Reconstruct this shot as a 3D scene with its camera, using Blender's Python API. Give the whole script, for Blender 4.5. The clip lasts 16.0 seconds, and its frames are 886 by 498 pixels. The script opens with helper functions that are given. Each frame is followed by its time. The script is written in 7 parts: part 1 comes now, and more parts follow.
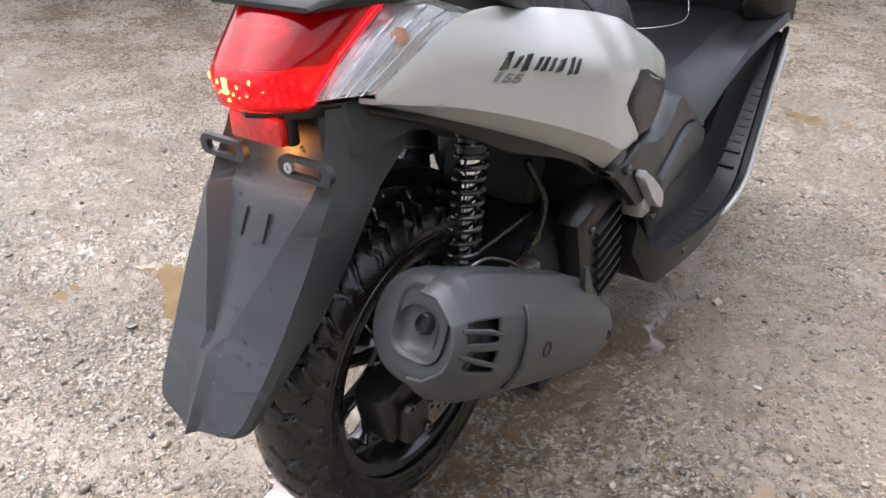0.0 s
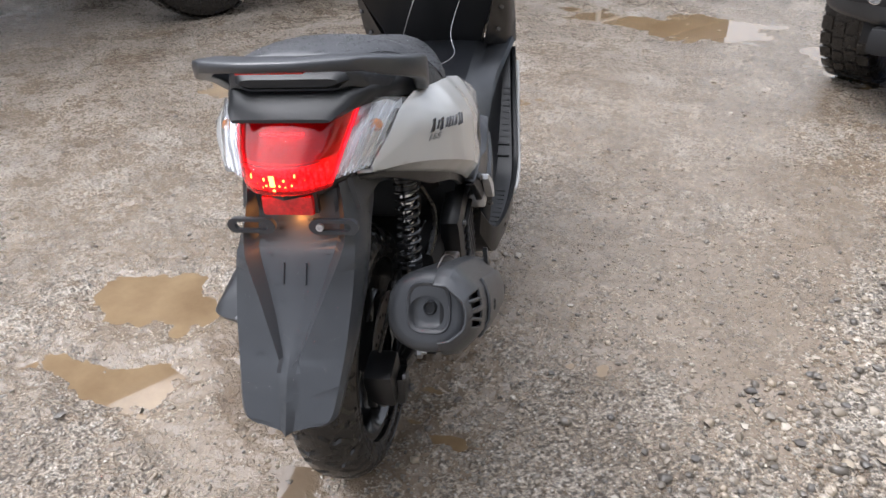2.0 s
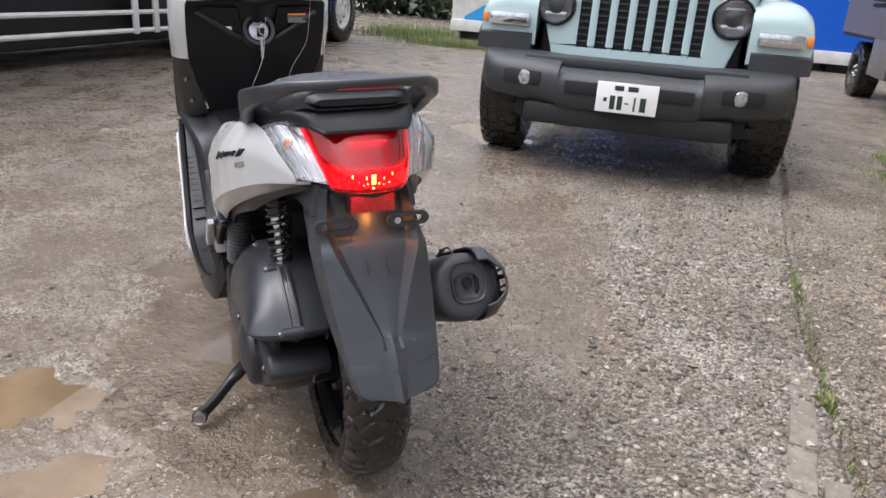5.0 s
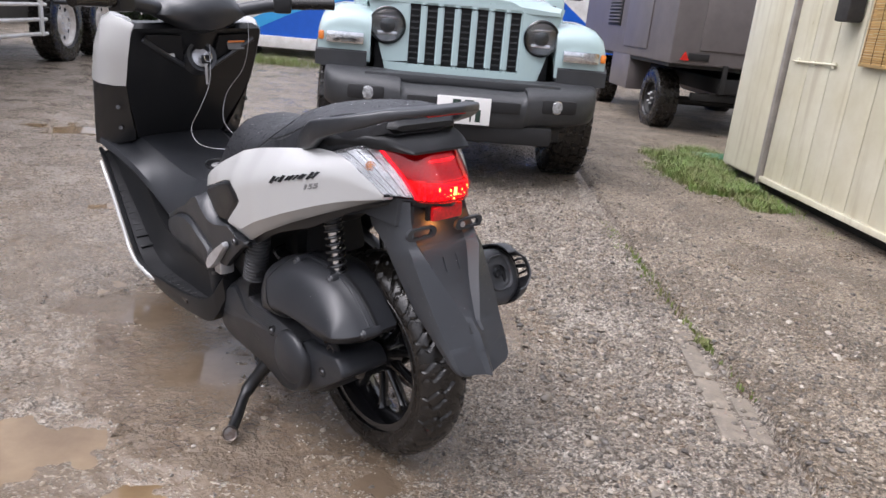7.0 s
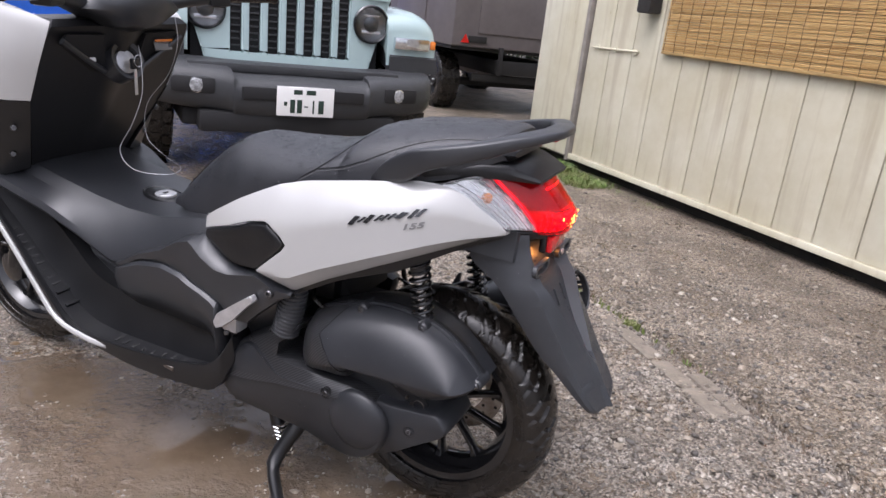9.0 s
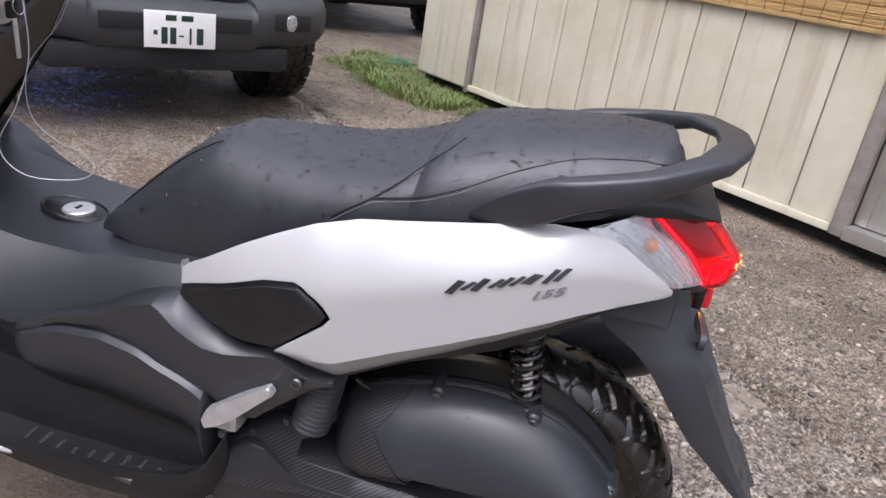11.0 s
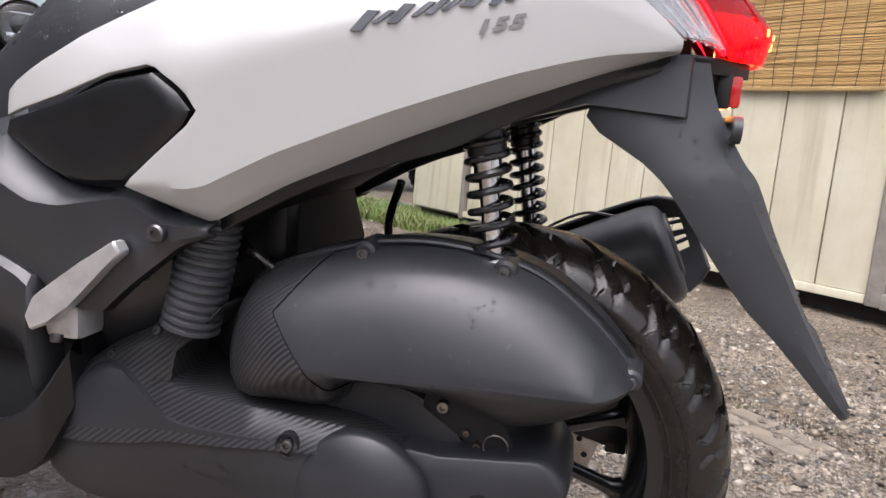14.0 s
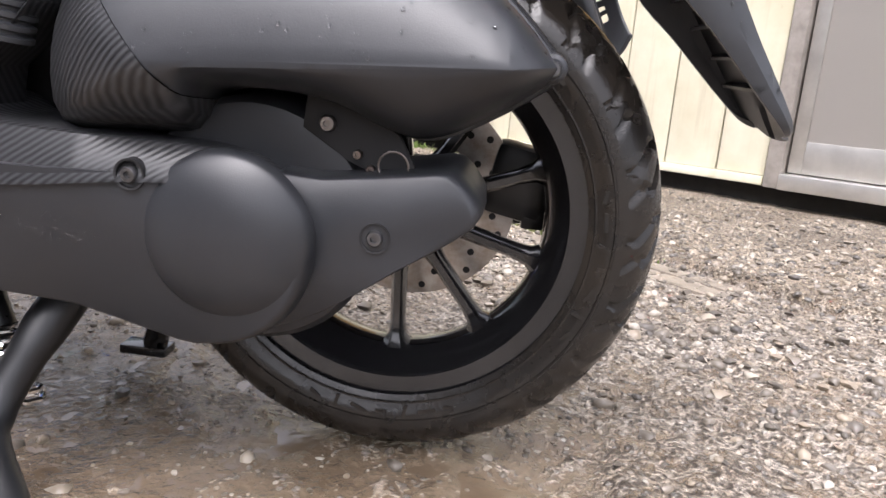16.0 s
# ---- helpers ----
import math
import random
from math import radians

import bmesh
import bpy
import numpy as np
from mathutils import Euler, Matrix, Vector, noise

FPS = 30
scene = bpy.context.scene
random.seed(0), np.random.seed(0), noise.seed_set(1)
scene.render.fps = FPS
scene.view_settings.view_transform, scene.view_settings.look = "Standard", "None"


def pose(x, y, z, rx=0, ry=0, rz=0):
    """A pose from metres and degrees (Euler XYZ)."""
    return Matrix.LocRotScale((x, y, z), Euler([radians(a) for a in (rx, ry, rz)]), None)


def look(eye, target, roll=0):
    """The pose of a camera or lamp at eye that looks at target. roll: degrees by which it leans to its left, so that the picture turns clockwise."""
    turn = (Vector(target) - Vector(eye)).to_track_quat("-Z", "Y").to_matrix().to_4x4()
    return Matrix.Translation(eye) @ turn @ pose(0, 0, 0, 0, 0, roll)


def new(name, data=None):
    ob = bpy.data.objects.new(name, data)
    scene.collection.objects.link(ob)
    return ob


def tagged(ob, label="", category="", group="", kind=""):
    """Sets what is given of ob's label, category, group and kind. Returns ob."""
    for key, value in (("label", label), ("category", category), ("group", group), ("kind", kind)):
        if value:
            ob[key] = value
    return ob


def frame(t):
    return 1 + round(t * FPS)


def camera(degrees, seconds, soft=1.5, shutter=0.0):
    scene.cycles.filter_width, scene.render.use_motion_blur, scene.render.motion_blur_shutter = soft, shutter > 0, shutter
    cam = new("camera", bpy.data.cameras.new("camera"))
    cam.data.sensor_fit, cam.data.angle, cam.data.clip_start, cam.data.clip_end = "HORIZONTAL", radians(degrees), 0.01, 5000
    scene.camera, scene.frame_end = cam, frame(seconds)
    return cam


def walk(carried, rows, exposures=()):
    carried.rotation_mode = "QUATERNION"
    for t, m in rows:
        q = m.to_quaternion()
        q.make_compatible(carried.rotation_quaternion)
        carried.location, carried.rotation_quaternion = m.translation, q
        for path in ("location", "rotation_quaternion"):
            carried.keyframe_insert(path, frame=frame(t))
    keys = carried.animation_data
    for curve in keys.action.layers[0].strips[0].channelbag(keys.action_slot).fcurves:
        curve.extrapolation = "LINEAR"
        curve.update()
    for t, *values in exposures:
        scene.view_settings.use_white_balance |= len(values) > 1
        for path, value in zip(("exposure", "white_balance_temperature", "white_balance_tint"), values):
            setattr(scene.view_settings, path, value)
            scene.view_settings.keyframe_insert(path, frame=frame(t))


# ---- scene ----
cam = camera(62.9, 16.0)
PATH = [
    (0, (0.806, -0.291, 0.948), (-0.427, 0.926, -0.051), 1.5),
    (0.5, (0.775, -0.392, 1.03), (-0.261, 1.013, 0.054), 1.1),
    (1, (0.753, -0.473, 1.075), (-0.128, 1.02, 0.078), -0.7),
    (1.5, (0.736, -0.632, 1.131), (0.042, 0.943, 0.112), -0.6),
    (2, (0.685, -0.764, 1.146), (0.102, 0.875, 0.159), -0.5),
    (2.5, (0.58, -0.798, 1.12), (0.113, 0.915, 0.2), 0.5),
    (3, (0.475, -0.847, 1.069), (0.151, 0.938, 0.228), 1.2),
    (3.5, (0.367, -0.952, 1.063), (0.264, 0.879, 0.264), 1.9),
    (4, (0.262, -1.05, 1.046), (0.391, 0.795, 0.285), 2.8),
    (4.2, (0.215, -1.066, 1.043), (0.42, 0.779, 0.299), 3.2),
    (6.3, (-0.441, -1.176, 1.042), (0.356, 0.543, 0.403), 4.8),
    (6.5, (-0.494, -1.156, 1.047), (0.373, 0.531, 0.411), 5.0),
    (7, (-0.663, -1.119, 1.058), (0.389, 0.464, 0.435), 5.3),
    (7.5, (-0.825, -1.053, 1.067), (0.361, 0.435, 0.452), 5.4),
    (8, (-0.946, -0.858, 1.061), (0.353, 0.537, 0.456), 5.7),
    (8.5, (-1.031, -0.684, 1.052), (0.386, 0.592, 0.45), 5.9),
    (9, (-1.079, -0.494, 1.051), (0.49, 0.584, 0.438), 6.6),
    (9.2, (-1.05, -0.418, 1.051), (0.566, 0.58, 0.426), 6.8),
    (11.3, (-0.801, 0.152, 1.05), (0.926, 0.788, 0.267), 9.5),
    (11.5, (-0.745, 0.17, 1.042), (0.972, 0.819, 0.248), 9.6),
    (12, (-0.678, 0.162, 0.979), (1.039, 0.864, 0.232), 9.3),
    (12.5, (-0.667, 0.155, 0.836), (1.097, 0.918, 0.282), 8.4),
    (13, (-0.639, 0.134, 0.715), (1.197, 0.883, 0.453), 8.5),
    (13.5, (-0.686, 0.091, 0.67), (1.131, 0.885, 0.408), 6.9),
    (14, (-0.664, 0.037, 0.589), (1.152, 0.825, 0.305), 5.4),
    (14.5, (-0.643, 0.016, 0.531), (1.191, 0.749, 0.216), 4.2),
    (15, (-0.608, 0.012, 0.475), (1.257, 0.658, 0.152), 3.8),
    (15.5, (-0.575, 0.031, 0.42), (1.311, 0.6, 0.07), 4.4),
    (16, (-0.569, 0.04, 0.373), (1.312, 0.57, -0.051), 5.1),
]
EXPOSURES = [(0, 1.7, 6150, 12), (1.5, 1.5, 6080, 12), (3.5, 1.32, 6080, 12), (4.2, 1.22, 6100, 13), (7, 1.1, 6150, 17), (9, 1.04, 6100, 19), (11.5, 1.0, 6050, 20), (12.5, 0.98, 6350, 18), (13.5, 1.1, 6350, 17), (14.5, 1.42, 6350, 17), (15.5, 1.72, 6300, 17), (16, 1.8, 6300, 17)]
walk(cam, [(t, look(eye, target, roll)) for t, eye, target, roll in PATH], EXPOSURES)

# ---- world and light ----
world = bpy.data.worlds.new("overcast")
scene.world = world
world.use_nodes = True
wn = world.node_tree
sky = wn.nodes.new("ShaderNodeTexSky")
sky.sky_type = "NISHITA"
sky.sun_disc = False
sky.sun_elevation, sky.sun_rotation = radians(62), radians(274)
sky.air_density, sky.dust_density, sky.ozone_density = 1.0, 4.0, 1.0
grey = wn.nodes.new("ShaderNodeHueSaturation")
grey.inputs["Saturation"].default_value = 0.22
wn.links.new(sky.outputs[0], grey.inputs["Color"])
where = wn.nodes.new("ShaderNodeTexCoord")
height = wn.nodes.new("ShaderNodeSeparateXYZ")
wn.links.new(where.outputs["Generated"], height.inputs[0])
cloud = wn.nodes.new("ShaderNodeMapRange")          # an overcast sky: duller at the horizon than overhead
cloud.inputs["To Min"].default_value, cloud.inputs["To Max"].default_value = 0.62, 1.22
wn.links.new(height.outputs["Z"], cloud.inputs["Value"])
dull = wn.nodes.new("ShaderNodeVectorMath")
dull.operation = "SCALE"
wn.links.new(grey.outputs[0], dull.inputs[0])
wn.links.new(cloud.outputs["Result"], dull.inputs["Scale"])
wn.links.new(dull.outputs[0], wn.nodes["Background"].inputs["Color"])
wn.nodes["Background"].inputs["Strength"].default_value = 0.15
sun = new("sun", bpy.data.lights.new("sun", "SUN"))
sun.data.energy, sun.data.angle, sun.data.color = 0.7, radians(85), (1.0, 0.97, 0.93)
sun.matrix_world = look((-0.75, 0.05, 2.8), (0, 0, 0))

# ---- frames of reference ----
ENV = Matrix.Rotation(-radians(28.87), 4, "Z")        # x across the yard, y along the shed wall
BIKE = Matrix.Translation((0.137, 0.285, 0.0)) @ Matrix.Rotation(radians(10.3), 4, "Z") @ Matrix.Rotation(-radians(3.1), 4, "Y")


# ---- materials ----
def material(name, base, rough=0.5, metal=0.0, vary=0.0, scale=8.0, bump=0.0, bump_scale=60.0, coat=0.0, spec=0.5, second=None, rough_vary=0.0, random_vary=0.0):
    """A surface with slow blotches and fine grain in its colour, gloss and relief, in metres."""
    m = bpy.data.materials.new(name)
    m.use_nodes = True
    nt = m.node_tree
    p = nt.nodes["Principled BSDF"]
    p.inputs["Roughness"].default_value, p.inputs["Metallic"].default_value = rough, metal
    p.inputs["Coat Weight"].default_value, p.inputs["Coat Roughness"].default_value = coat, 0.08
    p.inputs["Specular IOR Level"].default_value = spec
    p.inputs["Base Color"].default_value = (*base, 1)
    co = nt.nodes.new("ShaderNodeTexCoord")
    if vary or second:
        big = nt.nodes.new("ShaderNodeTexNoise")
        big.inputs["Scale"].default_value, big.inputs["Detail"].default_value = scale, 8
        big.inputs["Roughness"].default_value = 0.65
        nt.links.new(co.outputs["Object"], big.inputs["Vector"])
        ramp = nt.nodes.new("ShaderNodeValToRGB")
        other = second or tuple(c * (1 - vary) for c in base)
        ramp.color_ramp.elements[0].position, ramp.color_ramp.elements[1].position = 0.35, 0.65
        ramp.color_ramp.elements[0].color, ramp.color_ramp.elements[1].color = (*other, 1), (*base, 1)
        nt.links.new(big.outputs["Fac"], ramp.inputs["Fac"])
        last = ramp.outputs["Color"]
        if random_vary:
            info = nt.nodes.new("ShaderNodeObjectInfo")
            hsv = nt.nodes.new("ShaderNodeHueSaturation")
            mr = nt.nodes.new("ShaderNodeMapRange")
            mr.inputs["To Min"].default_value, mr.inputs["To Max"].default_value = 1 - random_vary, 1 + random_vary
            nt.links.new(info.outputs["Random"], mr.inputs["Value"])
            nt.links.new(mr.outputs["Result"], hsv.inputs["Value"])
            nt.links.new(last, hsv.inputs["Color"])
            last = hsv.outputs["Color"]
        nt.links.new(last, p.inputs["Base Color"])
        if rough_vary:
            rr = nt.nodes.new("ShaderNodeMapRange")
            rr.inputs["From Min"].default_value, rr.inputs["From Max"].default_value = 0.3, 0.7
            rr.inputs["To Min"].default_value, rr.inputs["To Max"].default_value = rough - rough_vary, rough + rough_vary
            nt.links.new(big.outputs["Fac"], rr.inputs["Value"])
            nt.links.new(rr.outputs["Result"], p.inputs["Roughness"])
    if bump:
        fine = nt.nodes.new("ShaderNodeTexNoise")
        fine.inputs["Scale"].default_value, fine.inputs["Detail"].default_value = bump_scale, 6
        nt.links.new(co.outputs["Object"], fine.inputs["Vector"])
        b = nt.nodes.new("ShaderNodeBump")
        b.inputs["Strength"].default_value, b.inputs["Distance"].default_value = bump, 0.002
        nt.links.new(fine.outputs["Fac"], b.inputs["Height"])
        nt.links.new(b.outputs["Normal"], p.inputs["Normal"])
    return m


def glow(name, colour, strength, rough=0.3):
    m = material(name, colour, rough)
    p = m.node_tree.nodes["Principled BSDF"]
    p.inputs["Emission Color"].default_value, p.inputs["Emission Strength"].default_value = (*colour, 1), strength
    return m


def glass(name, colour, rough=0.05, through_it=1.0, ior=1.45):
    m = material(name, colour, rough)
    p = m.node_tree.nodes["Principled BSDF"]
    p.inputs["Transmission Weight"].default_value, p.inputs["IOR"].default_value = through_it, ior
    return m


plastic = material("black_plastic", (0.010, 0.0104, 0.0115), 0.34, vary=0.2, scale=14, bump=0.08, bump_scale=900, rough_vary=0.06)
matt = material("matt_black_plastic", (0.023, 0.0247, 0.0285), 0.38, vary=0.2, scale=9, bump=0.12, bump_scale=900, rough_vary=0.06, spec=0.75)
fender_mat = material("charcoal_plastic", (0.036, 0.039, 0.044), 0.40, vary=0.15, scale=7, bump=0.1, bump_scale=1200, rough_vary=0.05)
vinyl = material("seat_vinyl", (0.022, 0.0235, 0.028), 0.45, vary=0.2, scale=12, bump=0.22, bump_scale=700, rough_vary=0.07, spec=0.75)
rubber = material("tyre_rubber", (0.0075, 0.0068, 0.0062), 0.25, vary=0.3, scale=18, bump=0.2, bump_scale=260, rough_vary=0.14, second=(0.018, 0.0148, 0.012))
gloss_black = material("gloss_black_paint", (0.010, 0.010, 0.011), 0.16, coat=0.5, vary=0.2, scale=20)
engine_mat = material("engine_cover", (0.023, 0.0245, 0.028), 0.37, vary=0.15, scale=10, bump=0.06, bump_scale=800, rough_vary=0.05, spec=0.5)
pearl = material("pearl_white_paint", (0.43, 0.43, 0.42), 0.22, coat=0.5, vary=0.03, scale=3)
chrome = material("chrome", (0.75, 0.75, 0.76), 0.12, 1.0, vary=0.1, scale=30)
alloy = material("bare_alloy", (0.66, 0.66, 0.67), 0.38, 0.7, vary=0.2, scale=40, bump=0.2, bump_scale=300)
steel = material("worn_steel", (0.30, 0.29, 0.28), 0.4, 1.0, vary=0.4, scale=30, second=(0.14, 0.10, 0.08))
dark_screw = material("dark_screw", (0.16, 0.16, 0.165), 0.35, 0.9, vary=0.3, scale=60)
badge = material("badge_grey_chrome", (0.10, 0.102, 0.108), 0.22, 0.85, vary=0.3, scale=60)
decal = material("grey_decal", (0.20, 0.20, 0.20), 0.4, vary=0.1, scale=50)
muffler_mat = material("muffler_black", (0.046, 0.048, 0.052), 0.38, vary=0.15, scale=8, bump=0.12, bump_scale=900)


# ---- building helpers ----
def finish(name, bm, mat, angle=35):
    bmesh.ops.recalc_face_normals(bm, faces=bm.faces)
    me = bpy.data.meshes.new(name)
    bm.to_mesh(me)
    bm.free()
    for m in mat if isinstance(mat, (list, tuple)) else [mat]:
        me.materials.append(m)
    if angle:
        me.shade_smooth()
        me.set_sharp_from_angle(angle=radians(angle))
    return me


def part(name, bm, mat, parent, label="", angle=35):
    """Links a bmesh as one mesh object under a thing or a part."""
    ob = new(name, finish(name, bm, mat, angle))
    ob.parent = parent
    return tagged(ob, label=label)


def thing(name, m, label, category, group="", kind=""):
    ob = new(name)
    ob.matrix_world = m
    ob.empty_display_size = 0.1
    return tagged(ob, label, category, group, kind)


def solid(name, bm, mat, m, label, category, group="", kind="", angle=35):
    ob = new(name, finish(name, bm, mat, angle))
    ob.matrix_world = m
    return tagged(ob, label, category, group, kind)


def bm_new():
    return bmesh.new()


def rings(bm, loops, closed=True, cap=True):
    """Skins a row of rings of equal length."""
    vs = [[bm.verts.new(p) for p in loop] for loop in loops]
    n = len(vs[0])
    for a, b in zip(vs, vs[1:]):
        for i in range(n if closed else n - 1):
            j = (i + 1) % n
            try:
                bm.faces.new((a[i], a[j], b[j], b[i]))
            except ValueError:
                pass
    if cap and closed:
        bm.faces.new(vs[0])
        bm.faces.new(vs[-1])
    return bm


def box(bm, c, s, bevel=0.0, turn=None, seg=2):
    """A block with centre c and size s, its edges rounded."""
    m = Matrix.Translation(c) @ (turn or Matrix()) @ Matrix.Diagonal((*s, 1))
    vs = bmesh.ops.create_cube(bm, size=1, matrix=m)["verts"]
    if bevel:
        es = list({e for v in vs for e in v.link_edges})
        bmesh.ops.bevel(bm, geom=es, offset=bevel, segments=seg, affect="EDGES", profile=0.6)
    return bm


def lathe(bm, c, axis, profile, n=32, turn0=0.0, cap=True):
    """Turns a profile of (radius, height) about an axis through c."""
    q = Vector(axis).to_track_quat("Z", "Y")
    loops = []
    for r, h in profile:
        loops.append([Vector(c) + q @ Vector((r * math.cos(a), r * math.sin(a), h)) for a in (turn0 + 2 * math.pi * i / n for i in range(n))])
    return rings(bm, loops, cap=cap)


def tube(bm, path, radius, n=10, flat=1.0, cap=True):
    """A pipe along a path; radius may be one number or one for each point."""
    pts = [Vector(p) for p in path]
    rs = radius if isinstance(radius, (list, tuple)) else [radius] * len(pts)
    loops, side = [], None
    for i, p in enumerate(pts):
        d = (pts[min(i + 1, len(pts) - 1)] - pts[max(i - 1, 0)]).normalized()
        if side is None:
            side = d.cross(Vector((0, 0, 1)) if abs(d.z) < 0.9 else Vector((1, 0, 0))).normalized()
        side = (side - d * side.dot(d)).normalized()
        up = d.cross(side)
        loops.append([p + rs[i] * (math.cos(a) * side + flat * math.sin(a) * up) for a in (2 * math.pi * k / n for k in range(n))])
    return rings(bm, loops, cap=cap)


def spline(points, steps=6):
    """A smooth path through points (Catmull-Rom), of any number of coordinates."""
    P = [np.array(p, float) for p in points]
    P = [2 * P[0] - P[1], *P, 2 * P[-1] - P[-2]]
    out = []
    for i in range(1, len(P) - 2):
        for k in range(steps):
            t = k / steps
            a, b, c, d = P[i - 1], P[i], P[i + 1], P[i + 2]
            out.append(0.5 * (2 * b + (c - a) * t + (2 * a - 5 * b + 4 * c - d) * t * t + (3 * b - a - 3 * c + d) * t**3))
    out.append(P[-2])
    return [tuple(float(v) for v in p) for p in out]


def slab(bm, outline, x0, x1, bevel=0.0, seg=2):
    """A plate with an outline in (y, z), from x0 to x1."""
    a = [bm.verts.new((x0, y, z)) for y, z in outline]
    b = [bm.verts.new((x1, y, z)) for y, z in outline]
    n = len(a)
    fs = [bm.faces.new(a), bm.faces.new(b[::-1])]
    for i in range(n):
        fs.append(bm.faces.new((a[i], b[i], b[(i + 1) % n], a[(i + 1) % n])))
    if bevel:
        es = list({e for f in fs for e in f.edges})
        bmesh.ops.bevel(bm, geom=es, offset=bevel, segments=seg, affect="EDGES", profile=0.6, clamp_overlap=True)
    return bm


def dome_slab(bm, outline, x_in, x_out, centre, steps=((0, 1.0), (0.55, 0.985), (0.8, 0.95), (0.93, 0.87), (1.0, 0.72))):
    """A cover with an outline in (y, z) that swells from x_in to x_out."""
    cy, cz = centre
    loops = []
    for s, k in steps:
        loops.append([(x_in + (x_out - x_in) * s, cy + (y - cy) * k, cz + (z - cz) * k) for y, z in outline])
    return rings(bm, loops)


def interp(table, x):
    """Looks x up in rows of (x, value), straight between rows."""
    xs = [r[0] for r in table]
    return float(np.interp(x, xs, [r[1] for r in table]))


def screw(parent, at, axis, r=0.006, mat=None, name="screw"):
    bm = lathe(bm_new(), at, axis, [(r * 0.6, -0.004), (r, -0.004), (r, 0.002), (r * 0.8, 0.004), (r * 0.45, 0.004), (r * 0.4, 0.001)], 12)
    return part(name, bm, mat or dark_screw, parent)

# ---- ground: one wet sheet with puddles in its hollows ----
# puddles across and along the yard: centre, half sizes, turn in degrees, depth
PUDDLES = [(-1.95, 4.42, 0.95, 0.42, 18, 0.03), (-0.55, 4.2, 0.25, 0.50, 10, 0.03), (-0.67, -0.06, 0.18, 0.095, 25, 0.024),
           (-0.97, 0.20, 0.30, 0.14, 30, 0.024), (0.11, 0.86, 0.11, 0.065, 40, 0.018), (-0.32, 0.215, 0.085, 0.055, 50, 0.02),
           (-1.38, 2.3, 0.14, 0.13, 20, 0.02), (0.10, 0.455, 0.055, 0.025, 30, 0.014), (-0.72, 0.95, 0.22, 0.36, 15, 0.008),
           (-0.35, 0.93, 0.10, 0.36, 12, 0.009), (-0.9, -0.42, 0.2, 0.07, 30, 0.015), (-0.55, 0.55, 0.14, 0.2, 30, 0.009),
           (-0.05, 0.5, 0.08, 0.22, 18, 0.012), (-0.95, 1.35, 0.25, 0.3, 0, 0.009), (0.06, 0.14, 0.10, 0.06, 15, 0.013), (-2.6, 1.5, 0.5, 0.25, 30, 0.015)]
WATER = -0.012
SHEET = -0.003                  # the film of rain water on the trodden mud


def axis_steps(lo, hi, fine, far):
    a = list(np.arange(lo, hi, fine))
    s = fine
    while a[-1] < far:
        s *= 1.035 if s < 0.1 else 1.14
        a.append(a[-1] + s)
    s = fine
    while a[0] > -far:
        s *= 1.035 if s < 0.1 else 1.14
        a.insert(0, a[0] - s)
    return np.array(a)


def kerb_line(u):
    """Where the old apron begins, across the yard, at u along it."""
    return np.interp(u, [-3, 0.1, 0.6, 1.27, 1.8, 2.6, 5, 9], [1.03, 1.08, 1.13, 1.15, 1.18, 1.25, 1.5, 2.0])


def wave(v, u, seeds, scale):
    out = np.zeros_like(v)
    rng = np.random.RandomState(seeds)
    for _ in range(14):
        a, k, ph = rng.uniform(0, 2 * np.pi), scale * rng.uniform(0.6, 1.6), rng.uniform(0, 6.28)
        out += np.sin(k * (np.cos(a) * v + np.sin(a) * u) + ph)
    return out / 14 ** 0.5


def lattice(v, u, scale, seed):
    """Smooth noise from -1 to 1 on a lattice of 1/scale metres."""
    x, y = v * scale + 17.3 * seed, u * scale - 9.1 * seed
    i, j = np.floor(x), np.floor(y)
    fx, fy = x - i, y - j
    fx, fy = fx * fx * (3 - 2 * fx), fy * fy * (3 - 2 * fy)

    def corner(a, b):
        q = np.sin(a * 127.1 + b * 311.7 + seed * 74.7) * 43758.5453
        return q - np.floor(q)

    low = corner(i, j) * (1 - fx) + corner(i + 1, j) * fx
    high = corner(i, j + 1) * (1 - fx) + corner(i + 1, j + 1) * fx
    return 2 * (low * (1 - fy) + high * fy) - 1


def rugged(v, u, scale, seed, octaves):
    return sum(lattice(v, u, scale * 2 ** k, seed + k) * 0.6 ** k for k in range(octaves))


# where rain water lies as a thin film over trodden mud: centre, half sizes, turn in degrees, strength
FILM = [(-0.55, 0.68, 0.95, 0.42, 129, 1.0), (-0.95, 0.30, 0.50, 0.38, 20, 0.58), (-0.30, 1.30, 0.65, 0.30, 100, 0.66), (-1.1, 3.0, 0.9, 0.8, 10, 0.58),
        (-0.45, 0.05, 0.42, 0.20, 20, 0.58), (-1.5, 1.2, 0.7, 0.9, 0, 0.58), (0.02, 0.25, 0.22, 0.2, 0, 0.7), (0.15, 1.55, 0.75, 0.40, 110, 0.72), (-0.15, 2.4, 0.6, 0.6, 0, 0.6)]


